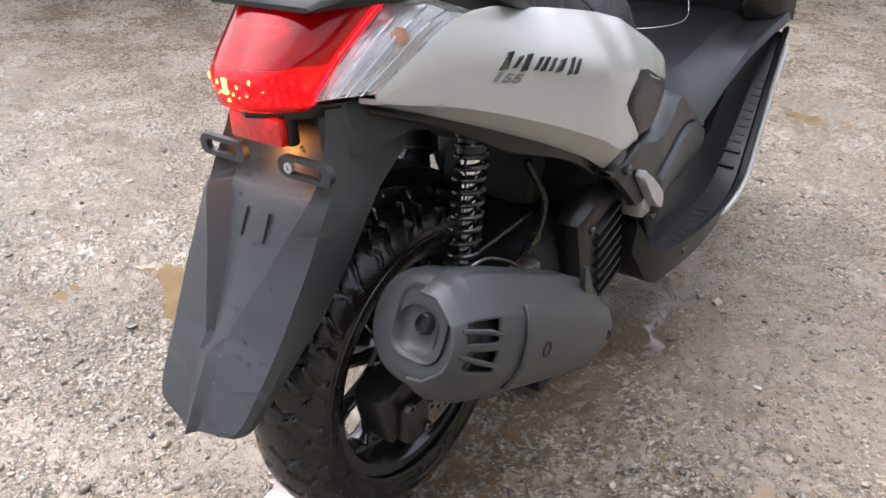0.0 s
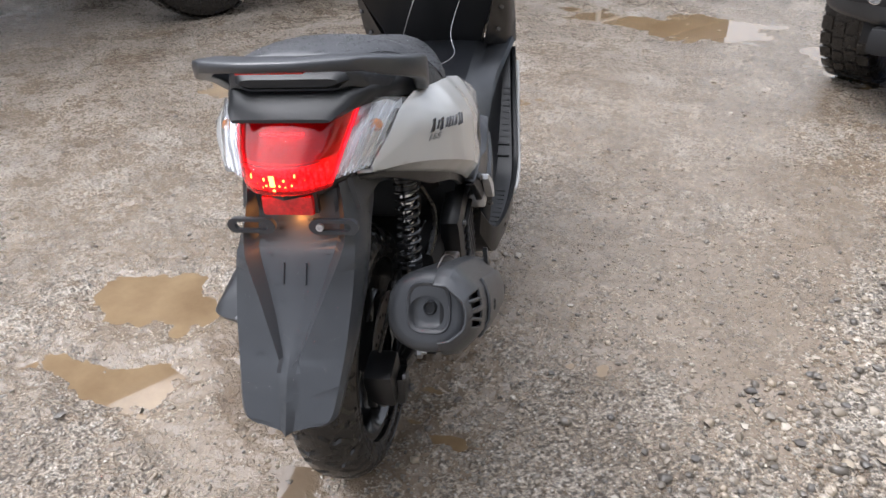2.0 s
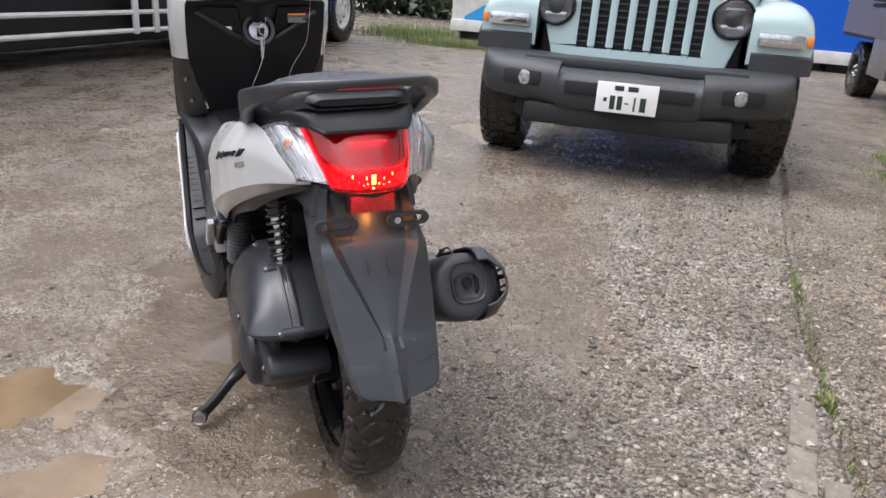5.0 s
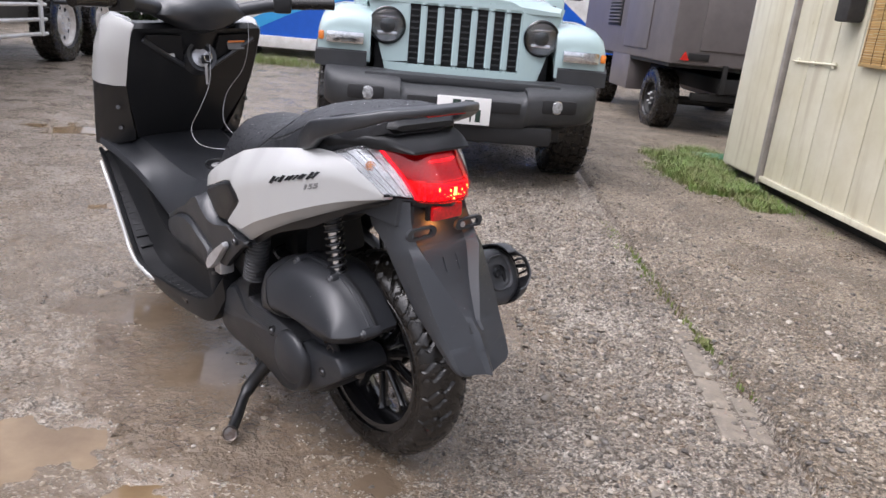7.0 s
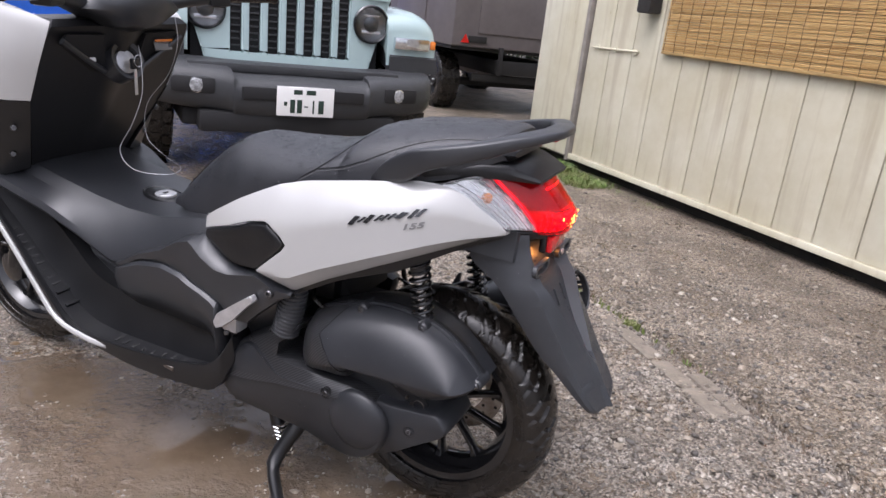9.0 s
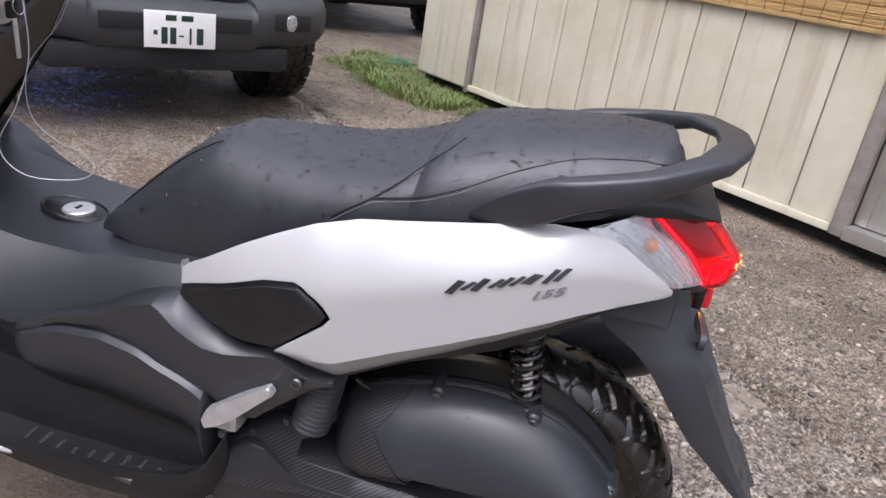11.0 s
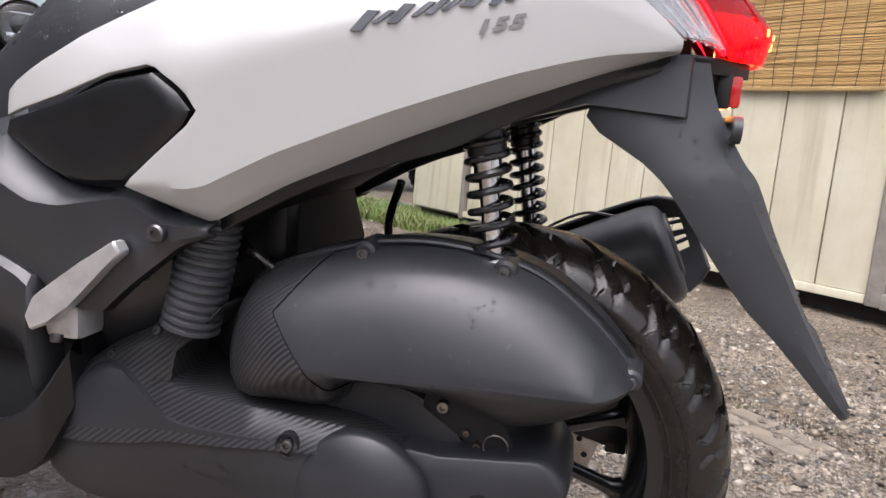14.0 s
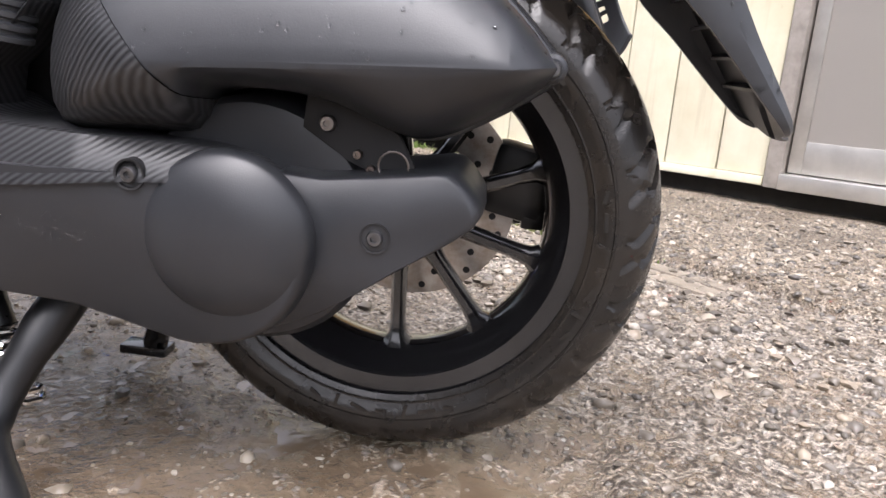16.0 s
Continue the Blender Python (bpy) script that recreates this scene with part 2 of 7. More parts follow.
def film(v, u):
    """How far the film of water covers the mud, from 0 to 1."""
    out = np.zeros_like(v)
    edge = 0.22 * rugged(v, u, 2.3, 41, 4)
    for pv, pu, a, b, t, k in FILM:
        c, s = np.cos(radians(t)), np.sin(radians(t))
        q = np.sqrt((((v - pv) * c + (u - pu) * s) / a) ** 2 + ((-(v - pv) * s + (u - pu) * c) / b) ** 2) + edge
        out = np.maximum(out, k / (1 + np.exp(np.clip((q - 0.92) / 0.10, -60, 60))))
    return np.maximum(out, 0.42 / (1 + np.exp(np.clip((v + edge - 0.35) / 0.12, -60, 60))))


def ground_height(v, u):
    near = np.exp(-((v / 9) ** 2 + (u / 9) ** 2))
    h = 0.0040 * wave(v, u, 1, 5) + 0.0060 * rugged(v, u, 5, 2, 3) + 0.0030 * rugged(v * 0.8 + u * 0.3, u * 1.0 - v * 0.4, 9, 5, 3) * film(v, u) + 0.0052 * rugged(v, u, 26, 11, 3) * near * (1 - 0.55 * film(v, u))
    d = v - kerb_line(u)
    apron = 1 / (1 + np.exp(np.clip(-d / 0.012, -60, 60)))
    h = h * (1 - 0.55 * apron) + 0.022 * apron - 0.034 * np.exp(-((d + 0.012) / 0.014) ** 2)
    wet = film(v, u)
    m = np.clip((wet - 0.60) / 0.30, 0, 1)
    m = m * m * (3 - 2 * m)
    h = np.where(wet > 0.57, np.maximum(h, SHEET + 0.0015), h)
    h = h * (1 - m) + m * (SHEET + 0.0013 + 0.0048 * rugged(v, u, 32, 61, 3) + 0.0030 * rugged(v, u, 4, 7, 3))
    for pv, pu, a, b, t, deep in PUDDLES:
        c, s = np.cos(radians(t)), np.sin(radians(t))
        x, y = ((v - pv) * c + (u - pu) * s) / a, (-(v - pv) * s + (u - pu) * c) / b
        q = np.sqrt(x * x + y * y) + 0.42 * rugged(v, u, 1.4 / max(a, b), 31, 4)
        h -= (0.75 * deep + 0.004) / (1 + np.exp(np.clip((q - 0.86) / 0.22, -60, 60)))
    return h


def ground_material(name, light, shade, stone, wet_colour, wetness, stone_scale):
    """Wet grit: mud in patches, crumbs, stones, and a broken film of water that gathers round a hollow."""
    m = bpy.data.materials.new(name)
    m.use_nodes = True
    nt = m.node_tree
    n, l = nt.nodes.new, nt.links.new
    p = nt.nodes["Principled BSDF"]
    co = n("ShaderNodeTexCoord")

    def noise_tex(scale, detail=8, rough=0.65, warp=0.0):
        t = n("ShaderNodeTexNoise")
        t.inputs["Scale"].default_value, t.inputs["Detail"].default_value, t.inputs["Roughness"].default_value = scale, detail, rough
        t.inputs["Distortion"].default_value = warp
        l(co.outputs["Object"], t.inputs["Vector"])
        return t.outputs["Fac"]

    def step(src, a, b, lo=0.0, hi=1.0):
        r = n("ShaderNodeMapRange")
        r.interpolation_type = "SMOOTHSTEP"
        for k, v in (("From Min", a), ("From Max", b), ("To Min", lo), ("To Max", hi)):
            r.inputs[k].default_value = v
        l(src, r.inputs["Value"])
        return r.outputs["Result"]

    def calc(op, a, b):
        x = n("ShaderNodeMath")
        x.operation = op
        for k, v in ((0, a), (1, b)):
            if isinstance(v, (int, float)):
                x.inputs[k].default_value = v
            else:
                l(v, x.inputs[k])
        return x.outputs["Value"]

    def mixed(fac, a, b, blend="MIX"):
        x = n("ShaderNodeMix")
        x.data_type, x.blend_type = "RGBA", blend
        if isinstance(fac, (int, float)):
            x.inputs["Factor"].default_value = fac
        else:
            l(fac, x.inputs["Factor"])
        for k, v in (("A", a), ("B", b)):
            if isinstance(v, tuple):
                x.inputs[k].default_value = (*v, 1)
            else:
                l(v, x.inputs[k])
        return x.outputs["Result"]

    cells = n("ShaderNodeTexVoronoi")
    cells.inputs["Scale"].default_value = stone_scale
    l(co.outputs["Object"], cells.inputs["Vector"])
    bw = n("ShaderNodeRGBToBW")
    l(cells.outputs["Color"], bw.inputs["Color"])
    lumps, crumbs, grain = noise_tex(28, 3.5, 0.58, 0.5), noise_tex(82, 3, 0.55), noise_tex(165, 3, 0.6)
    patch = noise_tex(2.4, 12, 0.70, 0.4)
    pebble = calc("MULTIPLY", step(cells.outputs["Distance"], 0.25, 0.42, 1.0, 0.0), step(bw.outputs["Val"], 0.48, 0.53))
    relief = calc("ADD", calc("MULTIPLY", lumps, 0.75), calc("ADD", calc("MULTIPLY", crumbs, 0.62), calc("ADD", calc("MULTIPLY", grain, 0.24), calc("MULTIPLY", pebble, 0.16))))
    # the film of water stands at one level and drowns what lies below it
    lies = n("ShaderNodeAttribute")
    lies.attribute_name = "water_film"
    pool = calc("ADD", calc("MULTIPLY", noise_tex(3.0, 10, 0.68, 0.5), 0.9), calc("ADD", calc("MULTIPLY", lies.outputs["Fac"], 0.30), wetness))
    depth = calc("SUBTRACT", pool, relief)
    wet = step(depth, -0.025, 0.02)
    damp = step(depth, -0.30, 0.02)
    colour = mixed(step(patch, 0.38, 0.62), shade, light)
    # colour follows the relief: crevices between crumbs darkened, raised grain lightened
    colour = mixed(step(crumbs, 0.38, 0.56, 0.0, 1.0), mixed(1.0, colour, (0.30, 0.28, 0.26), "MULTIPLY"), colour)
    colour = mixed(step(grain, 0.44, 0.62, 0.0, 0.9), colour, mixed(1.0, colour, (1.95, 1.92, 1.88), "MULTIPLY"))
    colour = mixed(pebble, colour, mixed(step(bw.outputs["Val"], 0.55, 0.9), tuple(c * 0.35 for c in stone), stone))
    colour = mixed(calc("MULTIPLY", damp, 0.8), colour, mixed(1.0, colour, (0.60, 0.52, 0.43), "MULTIPLY"))
    colour = mixed(calc("MULTIPLY", wet, 0.8), colour, wet_colour)
    l(colour, p.inputs["Base Color"])
    dry = step(damp, 0.0, 1.0, 0.68, 0.36)
    rough = n("ShaderNodeMix")
    l(wet, rough.inputs["Factor"])
    l(dry, rough.inputs["A"])
    rough.inputs["B"].default_value = 0.075
    l(rough.outputs["Result"], p.inputs["Roughness"])
    p.inputs["Specular IOR Level"].default_value = 0.45
    p.inputs["Coat Roughness"].default_value = 0.04
    l(calc("ADD", calc("MULTIPLY", damp, 0.05), calc("MULTIPLY", wet, 0.35)), p.inputs["Coat Weight"])
    b = n("ShaderNodeBump")
    b.inputs["Distance"].default_value, b.inputs["Strength"].default_value = 0.027, 1.0
    l(calc("SUBTRACT", 1.0, calc("MULTIPLY", lies.outputs["Fac"], 0.15)), b.inputs["Strength"])
    l(calc("ADD", calc("MULTIPLY", relief, 0.18), calc("MULTIPLY", calc("MAXIMUM", relief, pool), 0.82)), b.inputs["Height"])
    l(b.outputs["Normal"], p.inputs["Normal"])
    l(b.outputs["Normal"], p.inputs["Coat Normal"])
    return m


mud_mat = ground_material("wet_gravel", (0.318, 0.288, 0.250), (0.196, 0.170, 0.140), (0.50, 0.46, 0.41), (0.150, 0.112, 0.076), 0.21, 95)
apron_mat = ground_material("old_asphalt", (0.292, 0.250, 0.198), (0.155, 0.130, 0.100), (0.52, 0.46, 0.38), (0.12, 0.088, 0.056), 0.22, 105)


def build_ground():
    vs, us = axis_steps(-1.6, 2.0, 0.009, 400), axis_steps(-0.8, 2.6, 0.009, 400)
    gv, gu = np.meshgrid(vs, us, indexing="ij")
    gz = ground_height(gv, gu)
    nv, nu = gv.shape
    co = np.stack([gv, gu, gz], -1).reshape(-1, 3)
    idx = np.arange(nv * nu).reshape(nv, nu)
    quads = np.stack([idx[:-1, :-1], idx[1:, :-1], idx[1:, 1:], idx[:-1, 1:]], -1).reshape(-1, 4)
    me = bpy.data.meshes.new("ground")
    me.vertices.add(len(co))
    me.vertices.foreach_set("co", co.ravel())
    me.loops.add(quads.size)
    me.loops.foreach_set("vertex_index", quads.ravel())
    me.polygons.add(len(quads))
    me.polygons.foreach_set("loop_start", np.arange(0, quads.size, 4))
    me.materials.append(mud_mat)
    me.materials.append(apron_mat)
    cv, cu = co[quads[:, 0], 0], co[quads[:, 0], 1]
    me.polygons.foreach_set("material_index", ((cv > kerb_line(cu)) & (cv < 60) & (cu > -40)).astype(np.int32))
    me.update()
    me.validate()
    me.attributes.new("water_film", "FLOAT", "POINT").data.foreach_set("value", film(gv, gu).ravel().astype(np.float32))
    me.shade_smooth()
    ob = new("ground", me)
    ob.matrix_world = ENV
    return tagged(ob, "wet grey-brown gravel yard with muddy hollows", "ground", kind="structure")


build_ground()
water_mat = material("muddy_water", (0.22, 0.155, 0.088), 0.02, vary=0.3, scale=5, second=(0.13, 0.085, 0.045), coat=0.15)


def build_puddles():
    for i, (pv, pu, a, b, t, deep) in enumerate(PUDDLES):
        bm = bm_new()
        c, s = math.cos(radians(t)), math.sin(radians(t))
        k = 1.55
        loop = [((pv + k * (a * math.cos(w) * c - b * math.sin(w) * s)), (pu + k * (a * math.cos(w) * s + b * math.sin(w) * c)), WATER - 0.0002 * i) for w in (2 * math.pi * j / 40 for j in range(40))]
        bm.faces.new([bm.verts.new(p) for p in loop])
        solid("water", bm, water_mat, ENV, "shallow puddle of brown rain water", "puddle", "puddles", "structure")


build_puddles()


def build_water_sheet():
    """One thin sheet of rain water; the mud stands out of it in crumbs."""
    vs, us = np.arange(-2.6, 1.0, 0.03), np.arange(-0.7, 3.9, 0.03)
    gv, gu = np.meshgrid(vs, us, indexing="ij")
    lie = film(gv, gu)
    keep = lie > 0.56
    # its margin dips under the mud
    level = SHEET - 0.035 * np.clip((0.74 - lie) / 0.14, 0, 1)
    idx = np.arange(gv.size).reshape(gv.shape)
    whole = keep[:-1, :-1] & keep[1:, :-1] & keep[1:, 1:] & keep[:-1, 1:]
    quads = np.stack([idx[:-1, :-1], idx[1:, :-1], idx[1:, 1:], idx[:-1, 1:]], -1)[whole]
    me = bpy.data.meshes.new("water")
    me.from_pydata(np.stack([gv, gu, level], -1).reshape(-1, 3).tolist(), [], quads.tolist())
    bm = bm_new()
    bm.from_mesh(me)
    bmesh.ops.delete(bm, geom=[v for v in bm.verts if not v.link_faces], context="VERTS")
    bpy.data.meshes.remove(me)
    solid("water", bm, film_mat, ENV, "thin sheet of brown rain water over trodden mud", "puddle", "puddles", "structure")


def crumbly_water(name):
    """Rain water a few millimetres deep, broken by grit that stands out of it."""
    m = material(name, (0.15, 0.115, 0.080), 0.05, vary=0.3, scale=7, second=(0.105, 0.074, 0.048), spec=0.6)
    nt = m.node_tree
    n, l = nt.nodes.new, nt.links.new
    p = nt.nodes["Principled BSDF"]
    co = n("ShaderNodeTexCoord")
    height = []
    for scale, detail, lo, hi in ((34, 3, 0.47, 0.80), (85, 3, 0.46, 0.80), (2.2, 2, 0.40, 0.62)):
        t = n("ShaderNodeTexNoise")
        t.inputs["Scale"].default_value, t.inputs["Detail"].default_value, t.inputs["Roughness"].default_value = scale, detail, 0.6
        l(co.outputs["Object"], t.inputs["Vector"])
        r = n("ShaderNodeMapRange")
        r.inputs["From Min"].default_value, r.inputs["From Max"].default_value = lo, hi
        l(t.outputs["Fac"], r.inputs["Value"])
        height.append(r.outputs["Result"])
    both = n("ShaderNodeMath")
    both.operation = "MULTIPLY_ADD"
    l(height[1], both.inputs[0])
    both.inputs[1].default_value = 0.45
    l(height[0], both.inputs[2])
    # some stretches lie still and flat
    calm = n("ShaderNodeMath")
    calm.operation = "MULTIPLY"
    l(both.outputs["Value"], calm.inputs[0])
    l(height[2], calm.inputs[1])
    b = n("ShaderNodeBump")
    b.inputs["Strength"].default_value, b.inputs["Distance"].default_value = 1.0, 0.013
    l(calm.outputs["Value"], b.inputs["Height"])
    l(b.outputs["Normal"], p.inputs["Normal"])
    return m


film_mat = crumbly_water("thin_muddy_water")
build_water_sheet()


# ---- loose stones ----
def build_stones():
    rng = np.random.RandomState(5)
    ico = bm_new()
    bmesh.ops.create_icosphere(ico, subdivisions=1, radius=1)
    ball = np.array([tuple(x.co) for x in ico.verts])
    tris = [tuple(x.index for x in f.verts) for f in ico.faces]
    ico.free()
    n = 58000
    v = np.concatenate([rng.normal(0.9, 0.7, n // 2), rng.uniform(-2.5, 3.0, n - n // 2)])
    u = np.concatenate([rng.normal(0.8, 1.3, n // 2), rng.uniform(-1.5, 5.5, n - n // 2)])
    size = np.minimum(0.0015 + 0.0024 * rng.exponential(0.6, n) * (1 + 0.85 * (v > 0.45)), 0.0125)
    clod = rng.uniform(0, 1, n) < 0.02 * (v < 0.9)
    size = np.where(clod, size + 0.005, size)
    h = ground_height(v, u)
    keep = (h > WATER + 0.002) & (v < 2.5) & (rng.uniform(0, 1, n) > 0.35 * film(v, u))
    co, faces = [], []
    for x, y, z, r in zip(v[keep], u[keep], h[keep], size[keep]):
        j = ball * rng.uniform(0.65, 1.2, (12, 1)) * np.array([r * rng.uniform(0.8, 1.5), r * rng.uniform(0.8, 1.3), r * 0.75])
        w = rng.uniform(0, 6.28)
        c, s = np.cos(w), np.sin(w)
        j = np.stack([j[:, 0] * c - j[:, 1] * s, j[:, 0] * s + j[:, 1] * c, j[:, 2]], 1) + (x, y, z + r * 0.15)
        k = 12 * len(co)
        co.append(j)
        faces += [(a + k, b + k, d + k) for a, b, d in tris]
    me = bpy.data.meshes.new("gravel")
    me.from_pydata(np.concatenate(co).tolist(), [], faces)
    m = material("stones", (0.36, 0.33, 0.29), 0.3, vary=0.2)
    nt = m.node_tree
    geo = nt.nodes.new("ShaderNodeNewGeometry")
    r = nt.nodes.new("ShaderNodeValToRGB")
    r.color_ramp.elements[0].color, r.color_ramp.elements[1].color = (0.06, 0.053, 0.046, 1), (0.40, 0.365, 0.31, 1)
    e = r.color_ramp.elements.new(0.55)
    e.color = (0.17, 0.145, 0.115, 1)
    e = r.color_ramp.elements.new(0.85)
    e.color = (0.27, 0.222, 0.165, 1)
    nt.links.new(geo.outputs["Random Per Island"], r.inputs["Fac"])
    nt.links.new(r.outputs["Color"], nt.nodes["Principled BSDF"].inputs["Base Color"])
    me.materials.append(m)
    me.shade_smooth()
    me.set_sharp_from_angle(angle=radians(60))
    ob = new("gravel", me)
    ob.matrix_world = ENV
    tagged(ob, "loose wet pebbles and grit", "gravel", kind="stuff")


build_stones()
concrete = material("kerb_concrete", (0.24, 0.205, 0.165), 0.4, vary=0.5, scale=24, bump=0.8, bump_scale=120, rough_vary=0.15, random_vary=0.12)


def kerb_block(v0, u0, v1, u1, width):
    d = Vector((v1 - v0, u1 - u0, 0))
    bm = box(bm_new(), (0, 0, 0), (width, d.length - 0.006, 0.07), 0.008)
    m = ENV @ Matrix.Translation(((v0 + v1) / 2, (u0 + u1) / 2, -0.0285)) @ Matrix.Rotation(math.atan2(-d.x, d.y), 4, "Z")
    solid("kerb_block", bm, concrete, m, "worn concrete kerb block sunk flush in the gravel", "kerb block", "kerb blocks")


for a, b in (((0.955, 0.36), (0.985, 0.555)), ((0.985, 0.555), (1.015, 0.74)), ((1.020, 0.75), (1.075, 1.14))):
    kerb_block(*a, *b, 0.07)
for a, b in (((1.035, 0.37), (1.055, 0.50)), ((1.057, 0.51), (1.075, 0.63))):
    kerb_block(*a, *b, 0.06)

# ---- the shed ----
shed_paint = material("cream_painted_steel", (0.64, 0.61, 0.48), 0.35, vary=0.12, scale=3, second=(0.55, 0.51, 0.37), bump=0.15, bump_scale=40, rough_vary=0.08)
streak = shed_paint.node_tree
run = streak.nodes.new("ShaderNodeTexNoise")
run.inputs["Scale"].default_value, run.inputs["Detail"].default_value = 1.0, 6
place = streak.nodes.new("ShaderNodeMapping")
place.inputs["Scale"].default_value = (14, 14, 0.9)
streak.links.new(streak.nodes["Texture Coordinate"].outputs["Object"], place.inputs["Vector"])
streak.links.new(place.outputs["Vector"], run.inputs["Vector"])
grime = streak.nodes.new("ShaderNodeMapRange")
for key, val in (("From Min", 0.52), ("From Max", 0.74), ("To Max", 0.55)):
    grime.inputs[key].default_value = val
streak.links.new(run.outputs["Fac"], grime.inputs["Value"])
dirty = streak.nodes.new("ShaderNodeMix")
dirty.data_type = "RGBA"
dirty.inputs["B"].default_value = (0.33, 0.27, 0.17, 1)
streak.links.new(streak.nodes["Color Ramp"].outputs["Color"], dirty.inputs["A"])
streak.links.new(grime.outputs["Result"], dirty.inputs["Factor"])
streak.links.new(dirty.outputs["Result"], streak.nodes["Principled BSDF"].inputs["Base Color"])
dark_gap = material("dark_brown", (0.03, 0.027, 0.024), 0.8, vary=0.4, scale=20)
grey_post = material("weathered_grey_post", (0.30, 0.27, 0.24), 0.5, vary=0.35, scale=12, bump=0.3)
alu = material("aluminium_frame", (0.62, 0.60, 0.56), 0.38, 0.85, vary=0.15, scale=10)
frosted = glass("frosted_glass", (0.46, 0.43, 0.39), 0.45, 0.6)
WALL = 2.59


def wall_box(bm, v, u0, u1, z0, z1, thick, bevel=0.003):
    return box(bm, (v + thick / 2, (u0 + u1) / 2, (z0 + z1) / 2), (thick, abs(u1 - u0), z1 - z0), bevel)


def build_shed():
    back = bm_new()
    wall_box(back, WALL + 0.02, 0.96, 4.26, 0.10, 2.5, 0.08)
    wall = solid("wall_east", back, grey_post, ENV, "cream painted steel shed wall of upright boards", "wall", kind="structure")
    seams = [0.975, 1.19, 1.44, 1.70, 1.945, 2.165, 2.40, 2.63, 2.865, 3.12, 3.37, 3.62]
    for a, b in zip(seams, seams[1:]):
        part("board", wall_box(bm_new(), WALL, a + 0.0035, b - 0.0035, 0.145, 2.5, 0.02, 0.004), shed_paint, wall)
    part("base_rail", wall_box(bm_new(), WALL - 0.018, 0.975, 3.64, 0.105, 0.143, 0.05, 0.004), shed_paint, wall)
    part("corner_post", wall_box(bm_new(), WALL - 0.025, 3.635, 3.675, 0.09, 2.5, 0.06, 0.004), grey_post, wall)
    part("sheet_panel", wall_box(bm_new(), WALL - 0.012, 3.68, 4.26, 0.12, 2.5, 0.03, 0.004), shed_paint, wall)
    bolt = bm_new()
    tube(bolt, [(WALL - 0.012, 3.55, 0.945), (WALL - 0.012, 3.04, 0.955)], 0.007, 8)
    for u in (3.5, 3.3, 3.08):
        box(bolt, (WALL - 0.006, u, 0.95), (0.014, 0.03, 0.035), 0.003)
    part("slide_bolt", bolt, shed_paint, wall)
    drain = bm_new()
    box(drain, (WALL - 0.06, 2.96, 1.32), (0.10, 0.13, 0.24), 0.015)
    part("drain_pipe", drain, dark_gap, wall)
    # the gap under the wall: its darkness is the colour of this block
    plinth = wall_box(bm_new(), WALL + 0.10, 0.3, 4.3, -0.1, 0.12, 0.3)
    solid("plinth", plinth, dark_gap, ENV, "dark block filling the gap under the shed wall", "plinth", kind="structure")
    end = box(bm_new(), (3.6, 4.24, 1.3), (2.0, 0.06, 2.4), 0.004)
    solid("wall_north", end, shed_paint, ENV, "cream painted end wall of the shed", "wall", kind="structure")
    side = box(bm_new(), (3.6, -1.5, 1.3), (2.0, 0.06, 2.4), 0.004)
    solid("wall_south", side, shed_paint, ENV, "cream painted end wall of the shed", "wall", kind="structure")
    far = box(bm_new(), (4.6, 1.4, 1.3), (0.06, 5.8, 2.4), 0.004)
    solid("wall_back", far, shed_paint, ENV, "back wall of the shed", "wall", kind="structure")
    roof = box(bm_new(), (3.6, 1.4, 2.54), (2.3, 6.1, 0.07), 0.01)
    solid("ceiling", roof, grey_post, ENV, "flat steel roof of the shed", "roof", kind="structure")
    floor = box(bm_new(), (3.65, 1.4, 0.08), (1.9, 5.6, 0.05), 0.0)
    solid("floor", floor, dark_gap, ENV, "dark shed floor", "floor", kind="structure")
    # sliding door with frosted panes
    door = thing("door_1", ENV, "aluminium sliding door with frosted panes", "door", kind="structure")
    part("post", wall_box(bm_new(), WALL - 0.02, 0.905, 0.970, 0.10, 2.5, 0.10, 0.004), grey_post, door, "weathered grey door post")
    part("sill", wall_box(bm_new(), WALL - 0.05, -1.45, 0.90, 0.10, 0.165, 0.16, 0.006), alu, door)
    for k, u1 in enumerate((0.895, 0.10, -0.69)):
        u0 = u1 - 0.78
        fr = bm_new()
        for a, b in ((u1 - 0.055, u1), (u0, u0 + 0.055)):
            wall_box(fr, WALL + 0.02, a, b, 0.17, 2.4, 0.03, 0.003)
        for z0, z1 in ((0.17, 0.30), (2.3, 2.4), (1.2, 1.25)):
            wall_box(fr, WALL + 0.022, u0 + 0.055, u1 - 0.055, z0, z1, 0.026, 0.003)
        leaf = part("leaf", fr, alu, door)
        part("pane", wall_box(bm_new(), WALL + 0.032, u0 + 0.05, u1 - 0.05, 0.29, 2.32, 0.006, 0), frosted, leaf)
    return wall


build_shed()

bamboo = material("bamboo_reed", (0.50, 0.33, 0.13), 0.5, vary=0.35, scale=6, random_vary=0.25, bump=0.3, bump_scale=200)
twine = material("twine", (0.10, 0.06, 0.025), 0.8, vary=0.3)


